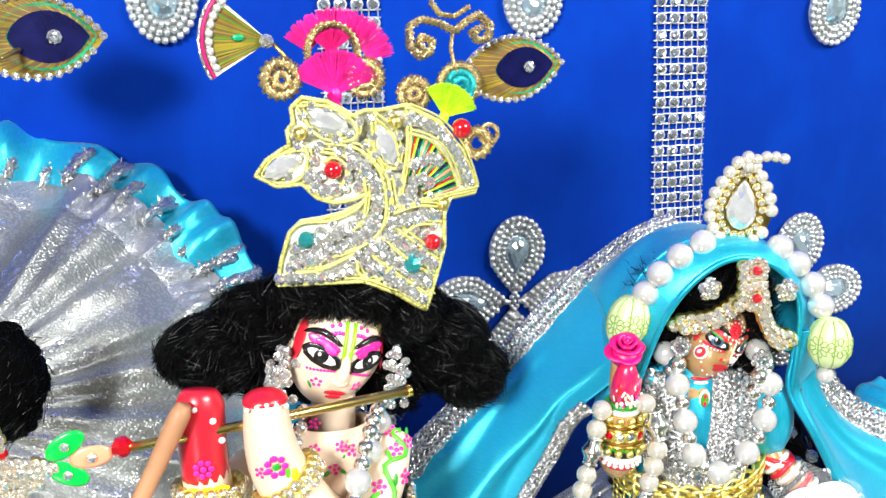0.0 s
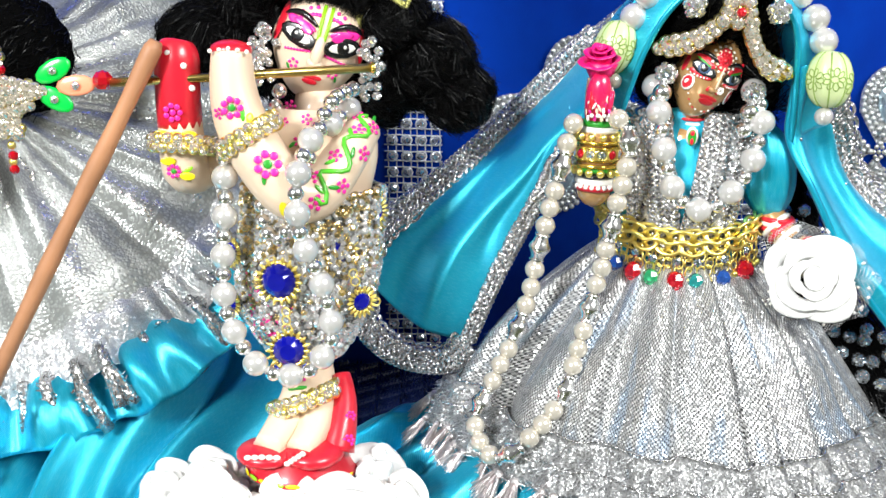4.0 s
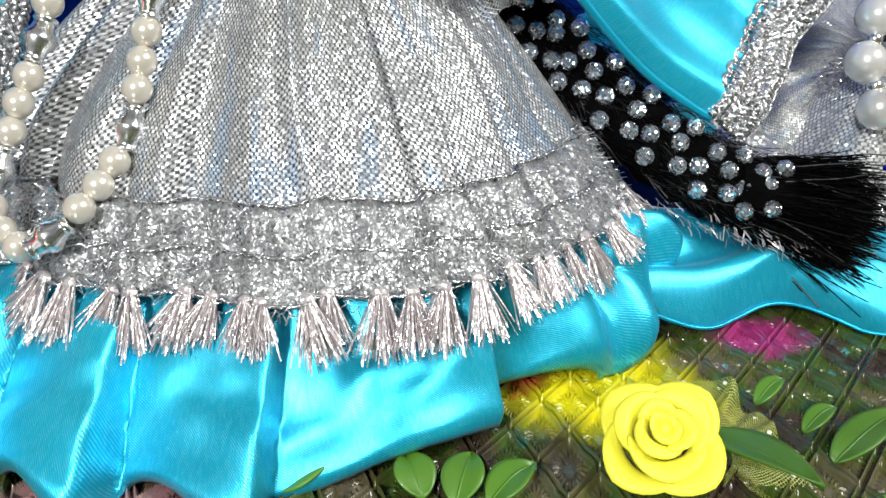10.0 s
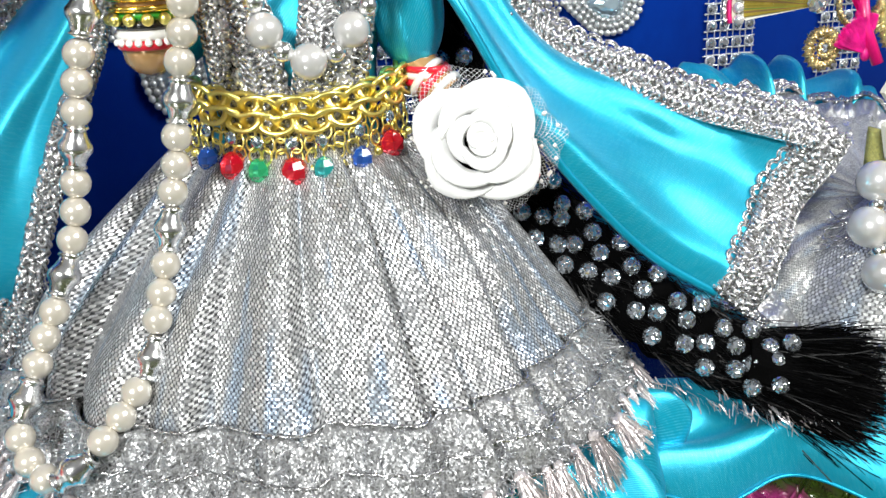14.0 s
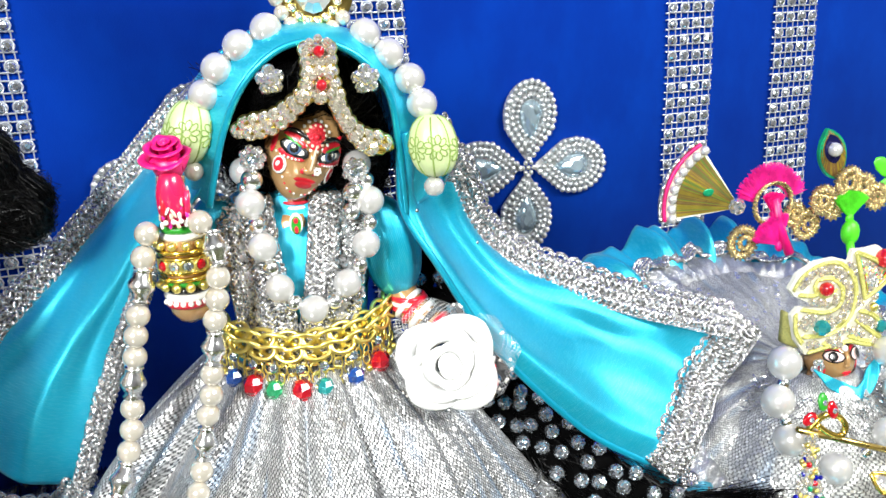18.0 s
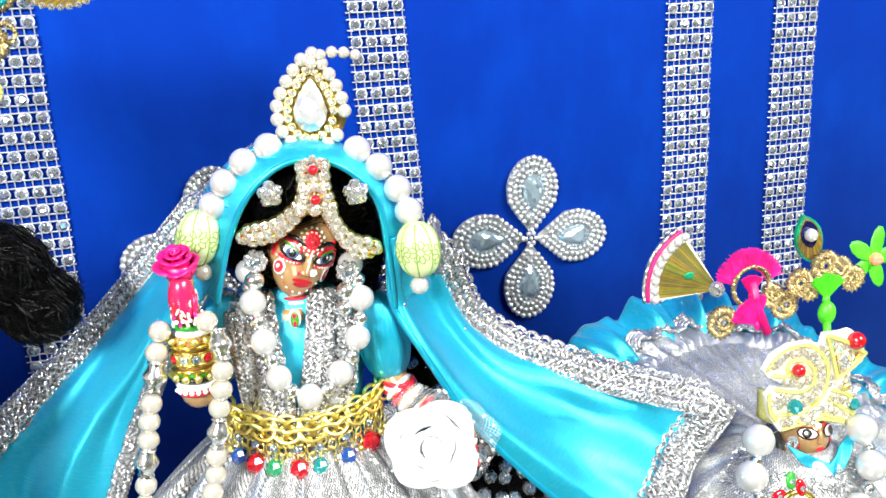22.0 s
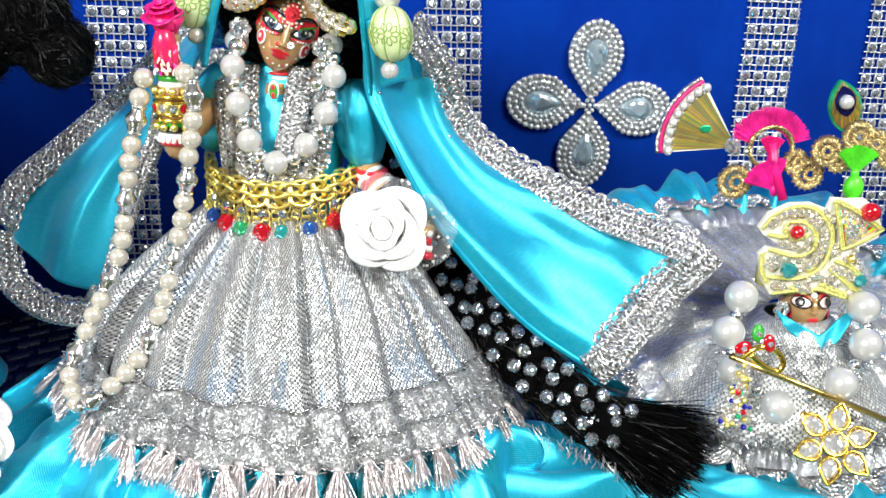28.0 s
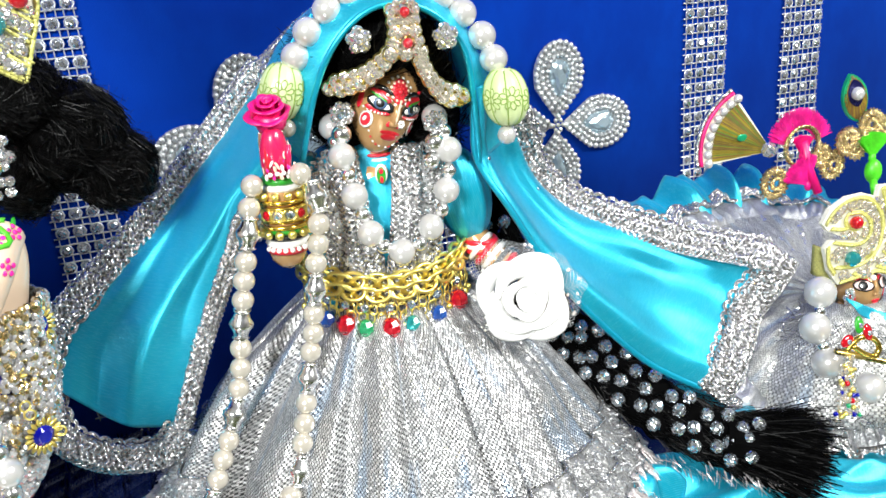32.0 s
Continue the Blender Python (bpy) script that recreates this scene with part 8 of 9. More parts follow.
def garment():
    b = thing("flute_player_costume", "silver and gold beaded costume with deep blue set stones", "costume", (0.036, 0.25, 0.07))
    prof = spline([(0.037, 0.0218, 0.1250), (0.0365, 0.0222, 0.1120), (0.0355, 0.0225, 0.1000), (0.0345, 0.0215, 0.0880), (0.0345, 0.0170, 0.0770), (0.0350, 0.0110, 0.0690)], 20)

    def f(u, v):
        p = at_line(prof, v)
        a = 2 * math.pi * u
        w = 1 + 0.03 * math.sin(11 * a + 2) + 0.02 * math.sin(23 * a)
        return Vector((p.x + p.y * w * math.sin(a), 0.2500 - (0.0175 + 0.003 * v) * w * math.cos(a) * (p.y / 0.0222) ** 0.6, p.z))

    part("silver_cloth", Geo().grid(f, 90, 30, True, 0, 0.12, 0.06), M["lace"], b, "silver lace cloth", True, 0.0006)
    rng = random.Random(77)
    seq = Geo()
    for _ in range(2600):
        u, v = rng.uniform(-0.27, 0.27), rng.random() ** 1.25 * 0.97
        p = f(u % 1.0, v)
        seq.cut(p + Vector((0, -0.0006 - rng.uniform(0, 0.0012), 0)), rng.uniform(0.0007, 0.0014), (rng.uniform(-0.5, 0.5) + 2.5 * u, -1, rng.uniform(-0.4, 0.5)), 6, 0.7, 0 if rng.random() < 0.50 - 0.62 * v else 1)
    for i in range(19):
        u0 = -0.27 + 0.54 * i / 18
        line = [f((u0 + 0.004 * math.sin(30 * v + i)) % 1.0, v) + Vector((0, -0.0008, 0)) for v in np.linspace(0.0, 0.98, 110)]
        cutat = int(110 * min(0.95, max(0.25, 0.5 + 0.3 * noise.noise(Vector((i * 0.7, 2.0, 0))))))
        gold = i % 4 == 0
        for seg, mt in ((line[:cutat], "glit_gold" if gold else "glit_silver"), (line[cutat - 1:], "lace" if i % 4 else "glit_gold")):
            if len(seg) > 2:
                k = len(seg)
                part("bead_string", Geo().tube(seg, lambda t, k=k: 0.00045 + 0.00042 * abs(math.sin(t * k * 0.9)), 5), M[mt], b)
    pink = Geo()
    for _ in range(150):
        u, v = rng.gauss(-0.10, 0.035), rng.gauss(0.66, 0.12)
        if v < 0.95:
            p = f(u % 1.0, v) + Vector((0, -0.0013, 0))
            pink.tube([p, p + Vector((rng.uniform(-1, 1), -0.1, rng.uniform(-1, 1))) * 0.0016], 0.0003, 4)
    part("pink_stitching", pink, M["pink_silk"], b, "faint pink embroidered flowers", kind="stuff")
    part("gold_beadwork", seq, [M["gold_pale"], M["stone"]], b, "scatter of tiny gold and clear beads", False, kind="stuff")
    for i, (c, r, n) in enumerate((((0.0283, 0.2275, 0.0995), 0.0056, (-0.2, -1, 0.1)), ((0.0313, 0.2235, 0.0785), 0.0050, (0, -1, 0.1)), ((0.0462, 0.2345, 0.1075), 0.0042, (0.4, -1, 0.1)), ((0.0530, 0.2310, 0.0920), 0.0034, (0.5, -1, 0)), ((0.0122, 0.2390, 0.1055), 0.0036, (-0.8, -1, 0)), ((0.0565, 0.2440, 0.1175), 0.0036, (0.9, -1, 0)), ((0.0115, 0.2405, 0.0880), 0.0034, (-0.8, -1, 0)))):
        n = Vector(n).normalized()
        g = Geo().cut(c, r, n, 16, 0.55)
        st = part("blue_stone", g, M["sapphire"], b, "deep blue faceted stone", False)
        part("stone_rim", Geo().tube([Vector(c) + facing(n) @ Vector((r * 1.04 * math.cos(a), r * 1.04 * math.sin(a), 0.0004)) for a in np.linspace(0, 2 * math.pi, 26)[:-1]], 0.0007, 6, True), M["gold"], st, "gold rim")
        for k in range(18):
            a = 2 * math.pi * k / 18
            d = facing(n) @ Vector((math.cos(a), math.sin(a), 0))
            piece("claw", "small", "gold", st, Vector(c) + d * r * 1.10 + n * 0.0007, (0.00055, 0.00055, 0.0016), facing(d + n * 0.25))
    for x, y, z in ((0.0305, 0.2245, 0.0905), (0.0306, 0.2240, 0.0880), (0.0308, 0.2238, 0.0855), (0.0505, 0.2310, 0.1010), (0.0512, 0.2308, 0.0985), (0.0575, 0.2310, 0.0920)):
        piece("chain_link", "claw", "gold", b, (x, y, z), 0.0014, facing((rng.uniform(-0.6, 0.6), -1, 0)))
    return b


garment()
necklace("long_pearl_necklace", "long necklace of white pearls and silver balls down to the feet", spline([(0.0200, 0.2480, 0.1470), (0.0140, 0.2360, 0.1400), (0.0125, 0.2300, 0.1340), (0.0125, 0.2290, 0.1240), (0.0120, 0.2285, 0.1130), (0.0118, 0.2270, 0.1020), (0.0122, 0.2250, 0.0915), (0.0165, 0.2225, 0.0820), (0.0245, 0.2195, 0.0735), (0.0355, 0.2180, 0.0728), (0.0435, 0.2185, 0.0810), (0.0440, 0.2195, 0.0915), (0.0415, 0.2200, 0.1020), (0.0373, 0.2185, 0.1120), (0.0350, 0.2170, 0.1220), (0.0350, 0.2180, 0.1335), (0.0375, 0.2250, 0.1420), (0.0440, 0.2370, 0.1465), (0.0490, 0.2470, 0.1495)], 140), [("ball", "pearl", 0.0039, 0.0074), ("ball", "silver", 0.0025, 0.0044)], 0, 5)
necklace("silver_ball_necklace", "shorter string of small silver balls on the chest", spline([(0.0270, 0.2510, 0.1560), (0.0235, 0.2445, 0.1400), (0.0225, 0.2370, 0.1260), (0.0240, 0.2310, 0.1150), (0.0290, 0.2270, 0.1130), (0.0330, 0.2250, 0.1200), (0.0420, 0.2330, 0.1500), (0.0500, 0.2480, 0.1560)], 70), [("ball", "silver", 0.0024, 0.0046)], 0, 6)


def stone_drop_earring(c, label):
    e = thing("earring", label, "earring", c, "earrings of the flute player")
    rng = random.Random(int(c[0] * 1e4))
    for i in range(34):
        a, r = rng.uniform(0, 6.28), rng.uniform(0, 0.0056)
        p = Vector(c) + Vector((r * 0.8 * math.cos(a), rng.uniform(-0.002, 0.001), r * 1.9 * math.sin(a)))
        piece("clear_stone", "stone", "stone", e, p, 0.0015, facing((rng.uniform(-0.5, 0.5), -1, rng.uniform(-0.5, 0.5))))
    return e


stone_drop_earring((0.0215, 0.2525, 0.1655), "cluster earring of clear stones below the wig")
stone_drop_earring((0.0545, 0.2505, 0.1610), "cluster earring of clear stones below the wig")


def stone_bracelet(name, c, r, axis, label, seed):
    b = thing(name, label, "bracelet", c, "bracelets of the flute player")
    rng = random.Random(seed)
    mm = facing(axis, (0, 1, 0.1))
    n = int(2 * math.pi * r / 0.0031)
    for row in (-1, 1):
        for i in range(n):
            a = 2 * math.pi * (i + 0.25 * row) / n
            d = mm @ Vector((math.cos(a), math.sin(a), 0))
            p = Vector(c) + d * (r + rng.uniform(0, 0.0006)) + mm @ Vector((0, 0, row * 0.0013))
            cl = piece("stone_setting", "small", "gold", b, p - d * 0.0006, 0.0019)
            piece("clear_stone", "stone", "stone_warm", cl, p, 0.0018, facing(d + Vector((rng.uniform(-0.3, 0.3), 0, rng.uniform(-0.3, 0.3)))))
    return b


stone_bracelet("bracelet", (-0.0012, 0.2405, 0.1385), 0.0095, (0.05, 0.2, 1), "gold bracelet of clear stones on the upright arm", 1)
stone_bracelet("bracelet", (0.0200, 0.2312, 0.1432), 0.0094, (-0.50, 0.1, 0.8), "gold bracelet of clear stones on the bent arm", 2)
stone_bracelet("anklet", (0.0350, 0.2350, 0.0570), 0.0115, (-0.42, 0.35, 1), "gold anklet of clear stones above the feet", 3)

fl = thing("flute", "thin gold flute with a jewelled bird, coral and green enamel leaves", "flute", (0.02, 0.236, 0.16))
part("gold_tube", Geo().tube([(0.0565, 0.2375, 0.1632), (0.0, 0.2365, 0.1585), (-0.0240, 0.2360, 0.1568)], 0.00135, 12), M["gold_dark"], fl, "dull gold tube")
part("mouth_end", Geo().tube([(0.0567, 0.2375, 0.1632), (0.0553, 0.2375, 0.1631)], 0.0017, 12), M["gold"], fl, "bright rim")


def FL(px, py, up=0.0):
    return Vector((-0.036 + 0.00016 * (px - 240), 0.2360 - up, 0.1560 - 0.00018 * (py - 645)))


piece("red_bead", "crystal", "ruby", fl, FL(323, 636), 0.0030, None, "faceted red bead")
for px, py, ang, mat, lb in ((275, 645, 0.1, "coral", "coral enamel leaf"), (236, 622, 0.55, "green_enamel", "bright green enamel leaf"), (236, 668, -0.5, "green_enamel", "bright green enamel leaf"), (165, 655, 0.1, "coral", "coral enamel leaf")):
    d = (math.cos(ang), 0, math.sin(ang))
    lf = part("enamel_leaf", Geo().cut(FL(px, py, 0.0004), 0.0031, (0, -1, 0.1), 12, 0.18, 0, 1.85, d), M[mat], fl, lb)
    piece("clear_stone", "stone", "stone", lf, FL(px, py, 0.0014), 0.0013, facing((0, -1, 0.1)))
rngf = random.Random(3)
for line in (((205, 660), (160, 670), (110, 665), (85, 640), (80, 600), (95, 575), (120, 570)), ((200, 650), (150, 640), (115, 640), (100, 615)), ((190, 680), (150, 690), (125, 695)), ((145, 695), (140, 715), (135, 735)), ((160, 695), (165, 715), (165, 735)), ((135, 590), (140, 610), (130, 628)), ((215, 655), (180, 658), (130, 655)), ((175, 685), (150, 705), (155, 730)), ((95, 650), (90, 615), (105, 585)), ((150, 672), (120, 680), (100, 668)), ((115, 625), (125, 650), (150, 660))):
    for p in evenly([FL(a.x, a.y, 0.0006) for a in spline([(*q, 0) for q in line], 24)], 0.0021):
        piece("bird_stone", "stone", "stone_warm", fl, p + Vector((0, rngf.uniform(-0.0006, 0.0002), 0)), 0.00165, facing((rngf.uniform(-0.4, 0.4), -1, rngf.uniform(-0.2, 0.4))))
        piece("gold_bead", "small", "gold", fl, p + Vector((rngf.uniform(-0.0006, 0.0006), 0.0010, rngf.uniform(-0.0006, 0.0006))), 0.0016)
piece("blue_eye", "small", "sapphire", fl, FL(108, 598, 0.001), 0.0020, None, "round blue stone")
for px, py in ((125, 552), (143, 622), (152, 762), (152, 785)):
    piece("red_bead", "crystal", "ruby", fl, FL(px, py, 0.0006), 0.0015, None, "small red stone")
for py in (745, 772):
    piece("gold_bead", "small", "gold", fl, FL(150, py, 0.0004), 0.0013)
lone("wooden_stick", Geo().tube(spline([(-0.0058, 0.2320, 0.1695), (-0.0190, 0.2315, 0.1440), (-0.0350, 0.2308, 0.1140), (-0.0515, 0.2298, 0.0820), (-0.0800, 0.2280, 0.0270)], 30), lambda t: 0.0026 + 0.0002 * math.sin(23 * t) - (0.0008 if t < 0.02 else 0), 10), M["wood"], "plain brown wooden stick leaning across the doll", "stick")

base = thing("white_rose_pile", "pile of white paper roses under the flute player's feet", "artificial flowers", (0.03, 0.22, 0.0))
rngr = random.Random(9)
for i, (x, y, z, r) in enumerate(((0.030, 0.2085, 0.0265, 0.0135), (0.010, 0.2110, 0.0265, 0.0130), (-0.006, 0.2230, 0.0290, 0.0105), (0.050, 0.2080, 0.0270, 0.0130), (0.0625, 0.2160, 0.0265, 0.0115), (0.005, 0.2270, 0.0310, 0.0105), (0.0560, 0.2290, 0.0300, 0.0110), (0.022, 0.2030, 0.0160, 0.0120), (0.043, 0.2020, 0.0165, 0.0120), (0.020, 0.2330, 0.0280, 0.0100), (0.044, 0.2350, 0.0285, 0.0100))):
    rosette(base, (x, y, z), (rngr.uniform(-0.4, 0.4), -0.75, 0.7), r, "white_paper", turns=4, seed=20 + i, flat=0.6, name="rose_petal", ruffle=2.2)
part("foam_block", Geo().grid(lambda u, v: Vector((0.030 + (0.034 - 0.008 * v) * math.cos(2 * math.pi * u), 0.2230 + (0.016 - 0.003 * v) * math.sin(2 * math.pi * u), 0.001 + 0.030 * v)), 30, 6, True), M["white_foam"], base, "white foam core")

# ---- the large doll behind, mostly out of sight ----
def shifted(ob, d, turn=0.0, scale=1.0, tilt=0.0, lean=0.0):
    """The pose of a copy moved by d, turned about its own base."""
    b = ob.matrix_basis.translation
    return Matrix.Translation(b + Vector(d)) @ pose(0, 0, 0, tilt, lean, turn) @ Matrix.Scale(scale, 4)


c2 = copy_thing(KCROWN, shifted(KCROWN, (-0.135, 0.023, 0.008), 26, lean=-15))
tagged(c2, "lime-gold embroidered crown with rhinestones on the large seated doll")
fuzz_hair("curly_wig", "round black velvety doll wig on the large seated doll", [((-0.0650, 0.2820, 0.1600), (0.0200, 0.0140, 0.0205)), ((-0.0800, 0.2860, 0.1720), (0.0150, 0.0130, 0.0120)), ((-0.104, 0.290, 0.178), (0.022, 0.014, 0.014)), ((-0.126, 0.288, 0.162), (0.018, 0.014, 0.020))], 1100, 0.0045, 0.00022, random.Random(32), 0.4, 4)
g = Geo()
hd = Head((-0.098, 0.2780, 0.1620), (0.1, -1, 0.02), 0.0138, 0.0132, 0.0168)
hd.build(g, 0)
face_paint(hd, g, 0, 0, 1, 3, 2, 3, 5, 1.1)
g.tube(spline([(-0.098, 0.277, 0.150), (-0.102, 0.268, 0.136), (-0.106, 0.266, 0.110), (-0.106, 0.270, 0.080)], 14), lambda t: 0.006 + 0.014 * min(1, t * 2.2), 16, False, 0)
lone("seated_doll", g, [M[n] for n in ("cream_skin", "red_paint", "white_paint", "black_paint", "green_paint", "pink_paint")], "large painted ivory doll seated in a silver dress", "doll")
j = Geo()
j.grid(lambda u, v: Vector((-0.108 + (0.021 - 0.004 * math.cos(6 * v)) * math.sin(2 * math.pi * u), 0.266 - (0.019 + 0.002 * math.sin(9 * u * 6.28)) * math.cos(2 * math.pi * u), 0.150 - 0.075 * v)), 60, 20, True, 0, 0.14, 0.07)
jk = thing("silver_jacket", "silver glitter jacket with loose thread tufts on the large seated doll", "jacket", (-0.108, 0.266, 0.075))
part("jacket_body", j, M["tissue"], jk, "silver tissue", True, 0.0008)
tuft, rgj = Geo(), random.Random(71)
for _ in range(2600):
    q, z = rgj.uniform(-0.6, 1.9), rgj.uniform(0.076, 0.150)
    d = Vector((math.sin(q), -math.cos(q), 0))
    strands(tuft, [(Vector((-0.108, 0.266, z)) + Vector((d.x * 0.0225, d.y * 0.0200, 0)), d * 0.5 + Vector((rgj.uniform(-1, 1), 0, rgj.uniform(-1, 0.4))))], 0.006, 0.00045, 0.08, 0.3, 3, rgj)
part("thread_tuft", tuft, M["lace"], jk, "loose silver thread ends", False, kind="stuff")
necklace("large_pearl_necklace", "necklace of large white pearls on the seated doll", spline([(-0.086, 0.2640, 0.172), (-0.0815, 0.2530, 0.161), (-0.0830, 0.2460, 0.147), (-0.091, 0.2430, 0.132), (-0.106, 0.2420, 0.125), (-0.120, 0.2450, 0.135), (-0.128, 0.2540, 0.155)], 60), [("ball", "pearl", 0.0056, 0.0108), ("ball", "silver", 0.0028, 0.0052)], 0, 7)
pe = thing("crown_plume", "large peacock eye plume with lime silk on the seated doll's crown", "plume", (-0.06, 0.34, 0.25))
peacock_eye(pe, (-0.0475, 0.3500, 0.2560), 0.0235, 0.0)
scroll(pe, [Vector((-0.066 + 0.006 * math.cos(a), 0.3, 0.247 + 0.008 * math.sin(a))) for a in np.linspace(0, 6, 30)], 0.0012)
silk_fan(pe, (-0.077, 0.298, 0.250), 0.012, 0, 80, "lime_silk", 16)
part("wire_stem", Geo().tube(spline([(-0.052, 0.349, 0.252), (-0.066, 0.32, 0.246), (-0.078, 0.29, 0.236), (-0.085, 0.272, 0.222)], 14), 0.0009, 6), M["gold_dark"], pe, "bent gold stem")

# Loose satin at the foot of the large dress.
def drape(u, v):
    x = -0.150 + (0.170 + 0.018 * math.sin(5 * v + 1)) * u
    w = math.sin(9 * u * math.pi + 2.2 * v) + 0.6 * math.sin(19 * u * math.pi - 1.2 * v + 1)
    y = 0.318 - 0.105 * v - 0.012 * math.sin(math.pi * u) * v + 0.004 * math.sin(13 * u + 3 * v)
    z = 0.060 * (1 - v) ** 1.1 + 0.0065 * (w + 1.5) * (0.35 + 0.65 * math.sin(math.pi * (0.1 + 0.8 * v)))
    z *= 1 - 0.75 * max(0, u - 0.82) / 0.18
    return Vector((x, y, max(z - 0.004, 0.0015)))


sd = thing("satin_drape", "turquoise satin cloth lying in deep folds on the floor", "cloth", (-0.06, 0.25, 0.0))
part("satin_cloth", Geo().grid(drape, 200, 60, False, 0, 0.25, 0.14), M["satin"], sd, "", True, 0.0006)
part("rolled_hem", Geo().tube([drape(i / 120, 1.0) + Vector((0, -0.0004, 0.0008)) for i in range(121)], 0.0012, 7), M["satin"], sd, "rolled satin hem")
rf = thing("red_flower", "dark red fabric flower with gold thread beside the white roses", "artificial flower", (-0.02, 0.205, 0.005))
rosette(rf, (-0.0230, 0.2080, 0.0100), (0, -0.6, 0.8), 0.0110, "red_paint", turns=3, seed=61)

# ---- the small doll on the silver dress ----
def small_crown():
    """A small embroidered crown with a curled bird's head and a pointed fan."""
    cr = thing("crown", "small lime-gold embroidered crown with red beads on the small doll", "crown", (0.348, 0.2375, 0.076))

    def K(cx, cy, up=0.0):
        x = 0.3266 + 0.000115 * (cx - 460) + 0.0000112 * (cy - 285)
        z = 0.1143 - 0.000107 * (cy - 100) - 0.0000155 * (cx - 460)
        return Vector((x, 0.2372 + 7 * (x - 0.348) ** 2 + 0.06 * (z - 0.078) - up, z))

    outline = [(455, 245), (485, 190), (545, 145), (610, 130), (662, 142), (676, 103), (735, 100), (790, 92), (832, 118), (866, 190), (850, 222), (772, 262), (765, 300), (800, 350), (806, 395), (775, 442), (715, 445), (640, 428), (560, 445), (490, 468), (462, 420), (455, 335), (478, 305), (560, 302), (585, 285), (520, 290), (470, 268)]
    g = Geo()
    slab(g, [K(*p) for p in outline], (0, 0.0018, 0))
    part("felt_board", g, M["card"], cr, "white felt board", False)
    part("cap_band", Geo().grid(lambda u, v: Vector((0.3475 + 0.0150 * math.sin(math.pi * (u - 0.5)), 0.2530 - 0.0140 * math.cos(math.pi * (u - 0.5)), 0.0745 + 0.012 * v - 0.003 * u)), 20, 6), M["glit_lime"], cr, "curved gold cap behind the board", True, 0.0008)
    cords = (
        [(462, 248), (500, 190), (560, 152), (620, 150), (668, 200), (672, 270), (640, 345), (570, 392), (480, 405)],
        [(482, 312), (560, 318), (612, 290), (622, 235), (590, 200), (545, 205)],
        [(478, 262), (520, 262), (545, 250)], [(540, 205), (528, 240), (560, 262), (600, 240)],
        [(682, 112), (700, 200), (712, 272)], [(712, 272), (780, 240), (858, 196)], [(682, 112), (760, 140), (858, 196)],
        [(688, 315), (740, 330), (798, 372)], [(672, 345), (720, 380), (780, 418)], [(492, 460), (560, 438), (640, 420), (720, 438), (772, 436)],
        [(640, 400), (690, 418), (745, 430)], [(545, 425), (590, 440), (630, 418)], [(462, 330), (458, 390), (476, 430)],
    )
    for line in cords:
        pts = evenly([K(p.x, p.y, 0.0008) for p in spline([(*q, 0) for q in line], 24)], 0.0003)
        part("gold_cord", Geo().tube([p + Vector((0.00012 * math.sin(2.4 * i), 0, 0.00012 * math.cos(2.4 * i))) for i, p in enumerate(pts)], 0.00055, 6), M["glit_lime"], cr)
        part("gold_cord", Geo().tube([p + Vector((0.0009, 0.0002, 0.0005)) for p in pts], 0.00045, 5), M["glit_lime"], cr)
    rows = ([(492, 225), (530, 180), (590, 168), (640, 185)], [(650, 225), (648, 280), (610, 335), (560, 370)], [(540, 282), (580, 285)], [(488, 345), (492, 385)],
            [(580, 428), (615, 424)], [(690, 342), (735, 355)], [(655, 380), (700, 398)], [(745, 292), (752, 310)], [(500, 432), (540, 428)], [(745, 420), (765, 425)], [(610, 385), (640, 368)])
    rng = random.Random(14)
    for row in rows:
        for p in evenly([K(p.x, p.y, 0.0007) for p in spline([(*q, 0) for q in row], 16)], 0.0027):
            piece("rhinestone", "stone", "stone_warm", cr, p, 0.0017, facing((rng.uniform(-0.3, 0.3), -1, rng.uniform(-0.1, 0.5))))
    # Clear stones sewn on wherever the cords leave the felt free.
    taken = [Vector((*q, 0)) for line in cords for q in spline([(*w, 0) for w in line], 24) for q in [(q.x, q.y)]]
    taken += [Vector((*q, 0)) for row in rows for q in row] + [Vector((563, 233, 0)), Vector((540, 366, 0)), Vector((780, 372, 0))]
    for _ in range(900):
        q = Vector((rng.uniform(470, 790), rng.uniform(150, 440), 0))
        odd = sum((a[1] > q.y) != (b[1] > q.y) and q.x < (b[0] - a[0]) * (q.y - a[1]) / (b[1] - a[1]) + a[0] for a, b in zip(outline, outline[1:] + outline[:1]))
        if odd % 2 and min((q - o).length for o in taken) > 17:
            taken.append(q)
            piece("rhinestone", "stone", "stone_warm", cr, K(q.x, q.y, 0.0006), 0.0014, facing((rng.uniform(-0.3, 0.3), -1, rng.uniform(-0.1, 0.5))))
    for cx, cy, mat, r, lb in ((563, 233, "ruby", 0.0025, "round red bead"), (805, 133, "ruby", 0.0035, "round red bead"), (540, 366, "teal_gem", 0.0030, "faceted teal crystal"), (780, 372, "teal_gem", 0.0024, "faceted teal crystal"), (744, 298, "gold", 0.0016, "small gold ball")):
        piece("round_bead" if mat != "teal_gem" else "teal_bead", "ball" if mat != "teal_gem" else "crystal", mat, cr, K(cx, cy, 0.0016), r, None, lb)
    for i in range(16):
        t = i / 15
        tip = Vector((700, 135, 0)).lerp(Vector((835, 192, 0)), t)
        part("fan_thread", Geo().tube([K(722 + 20 * t, 255 - 8 * t, 0.0005), K(tip.x, tip.y, 0.0008)], 0.0005, 4), M[("emerald", "coral", "lime_silk", "ruby")[(i * 3) % 4]], cr)
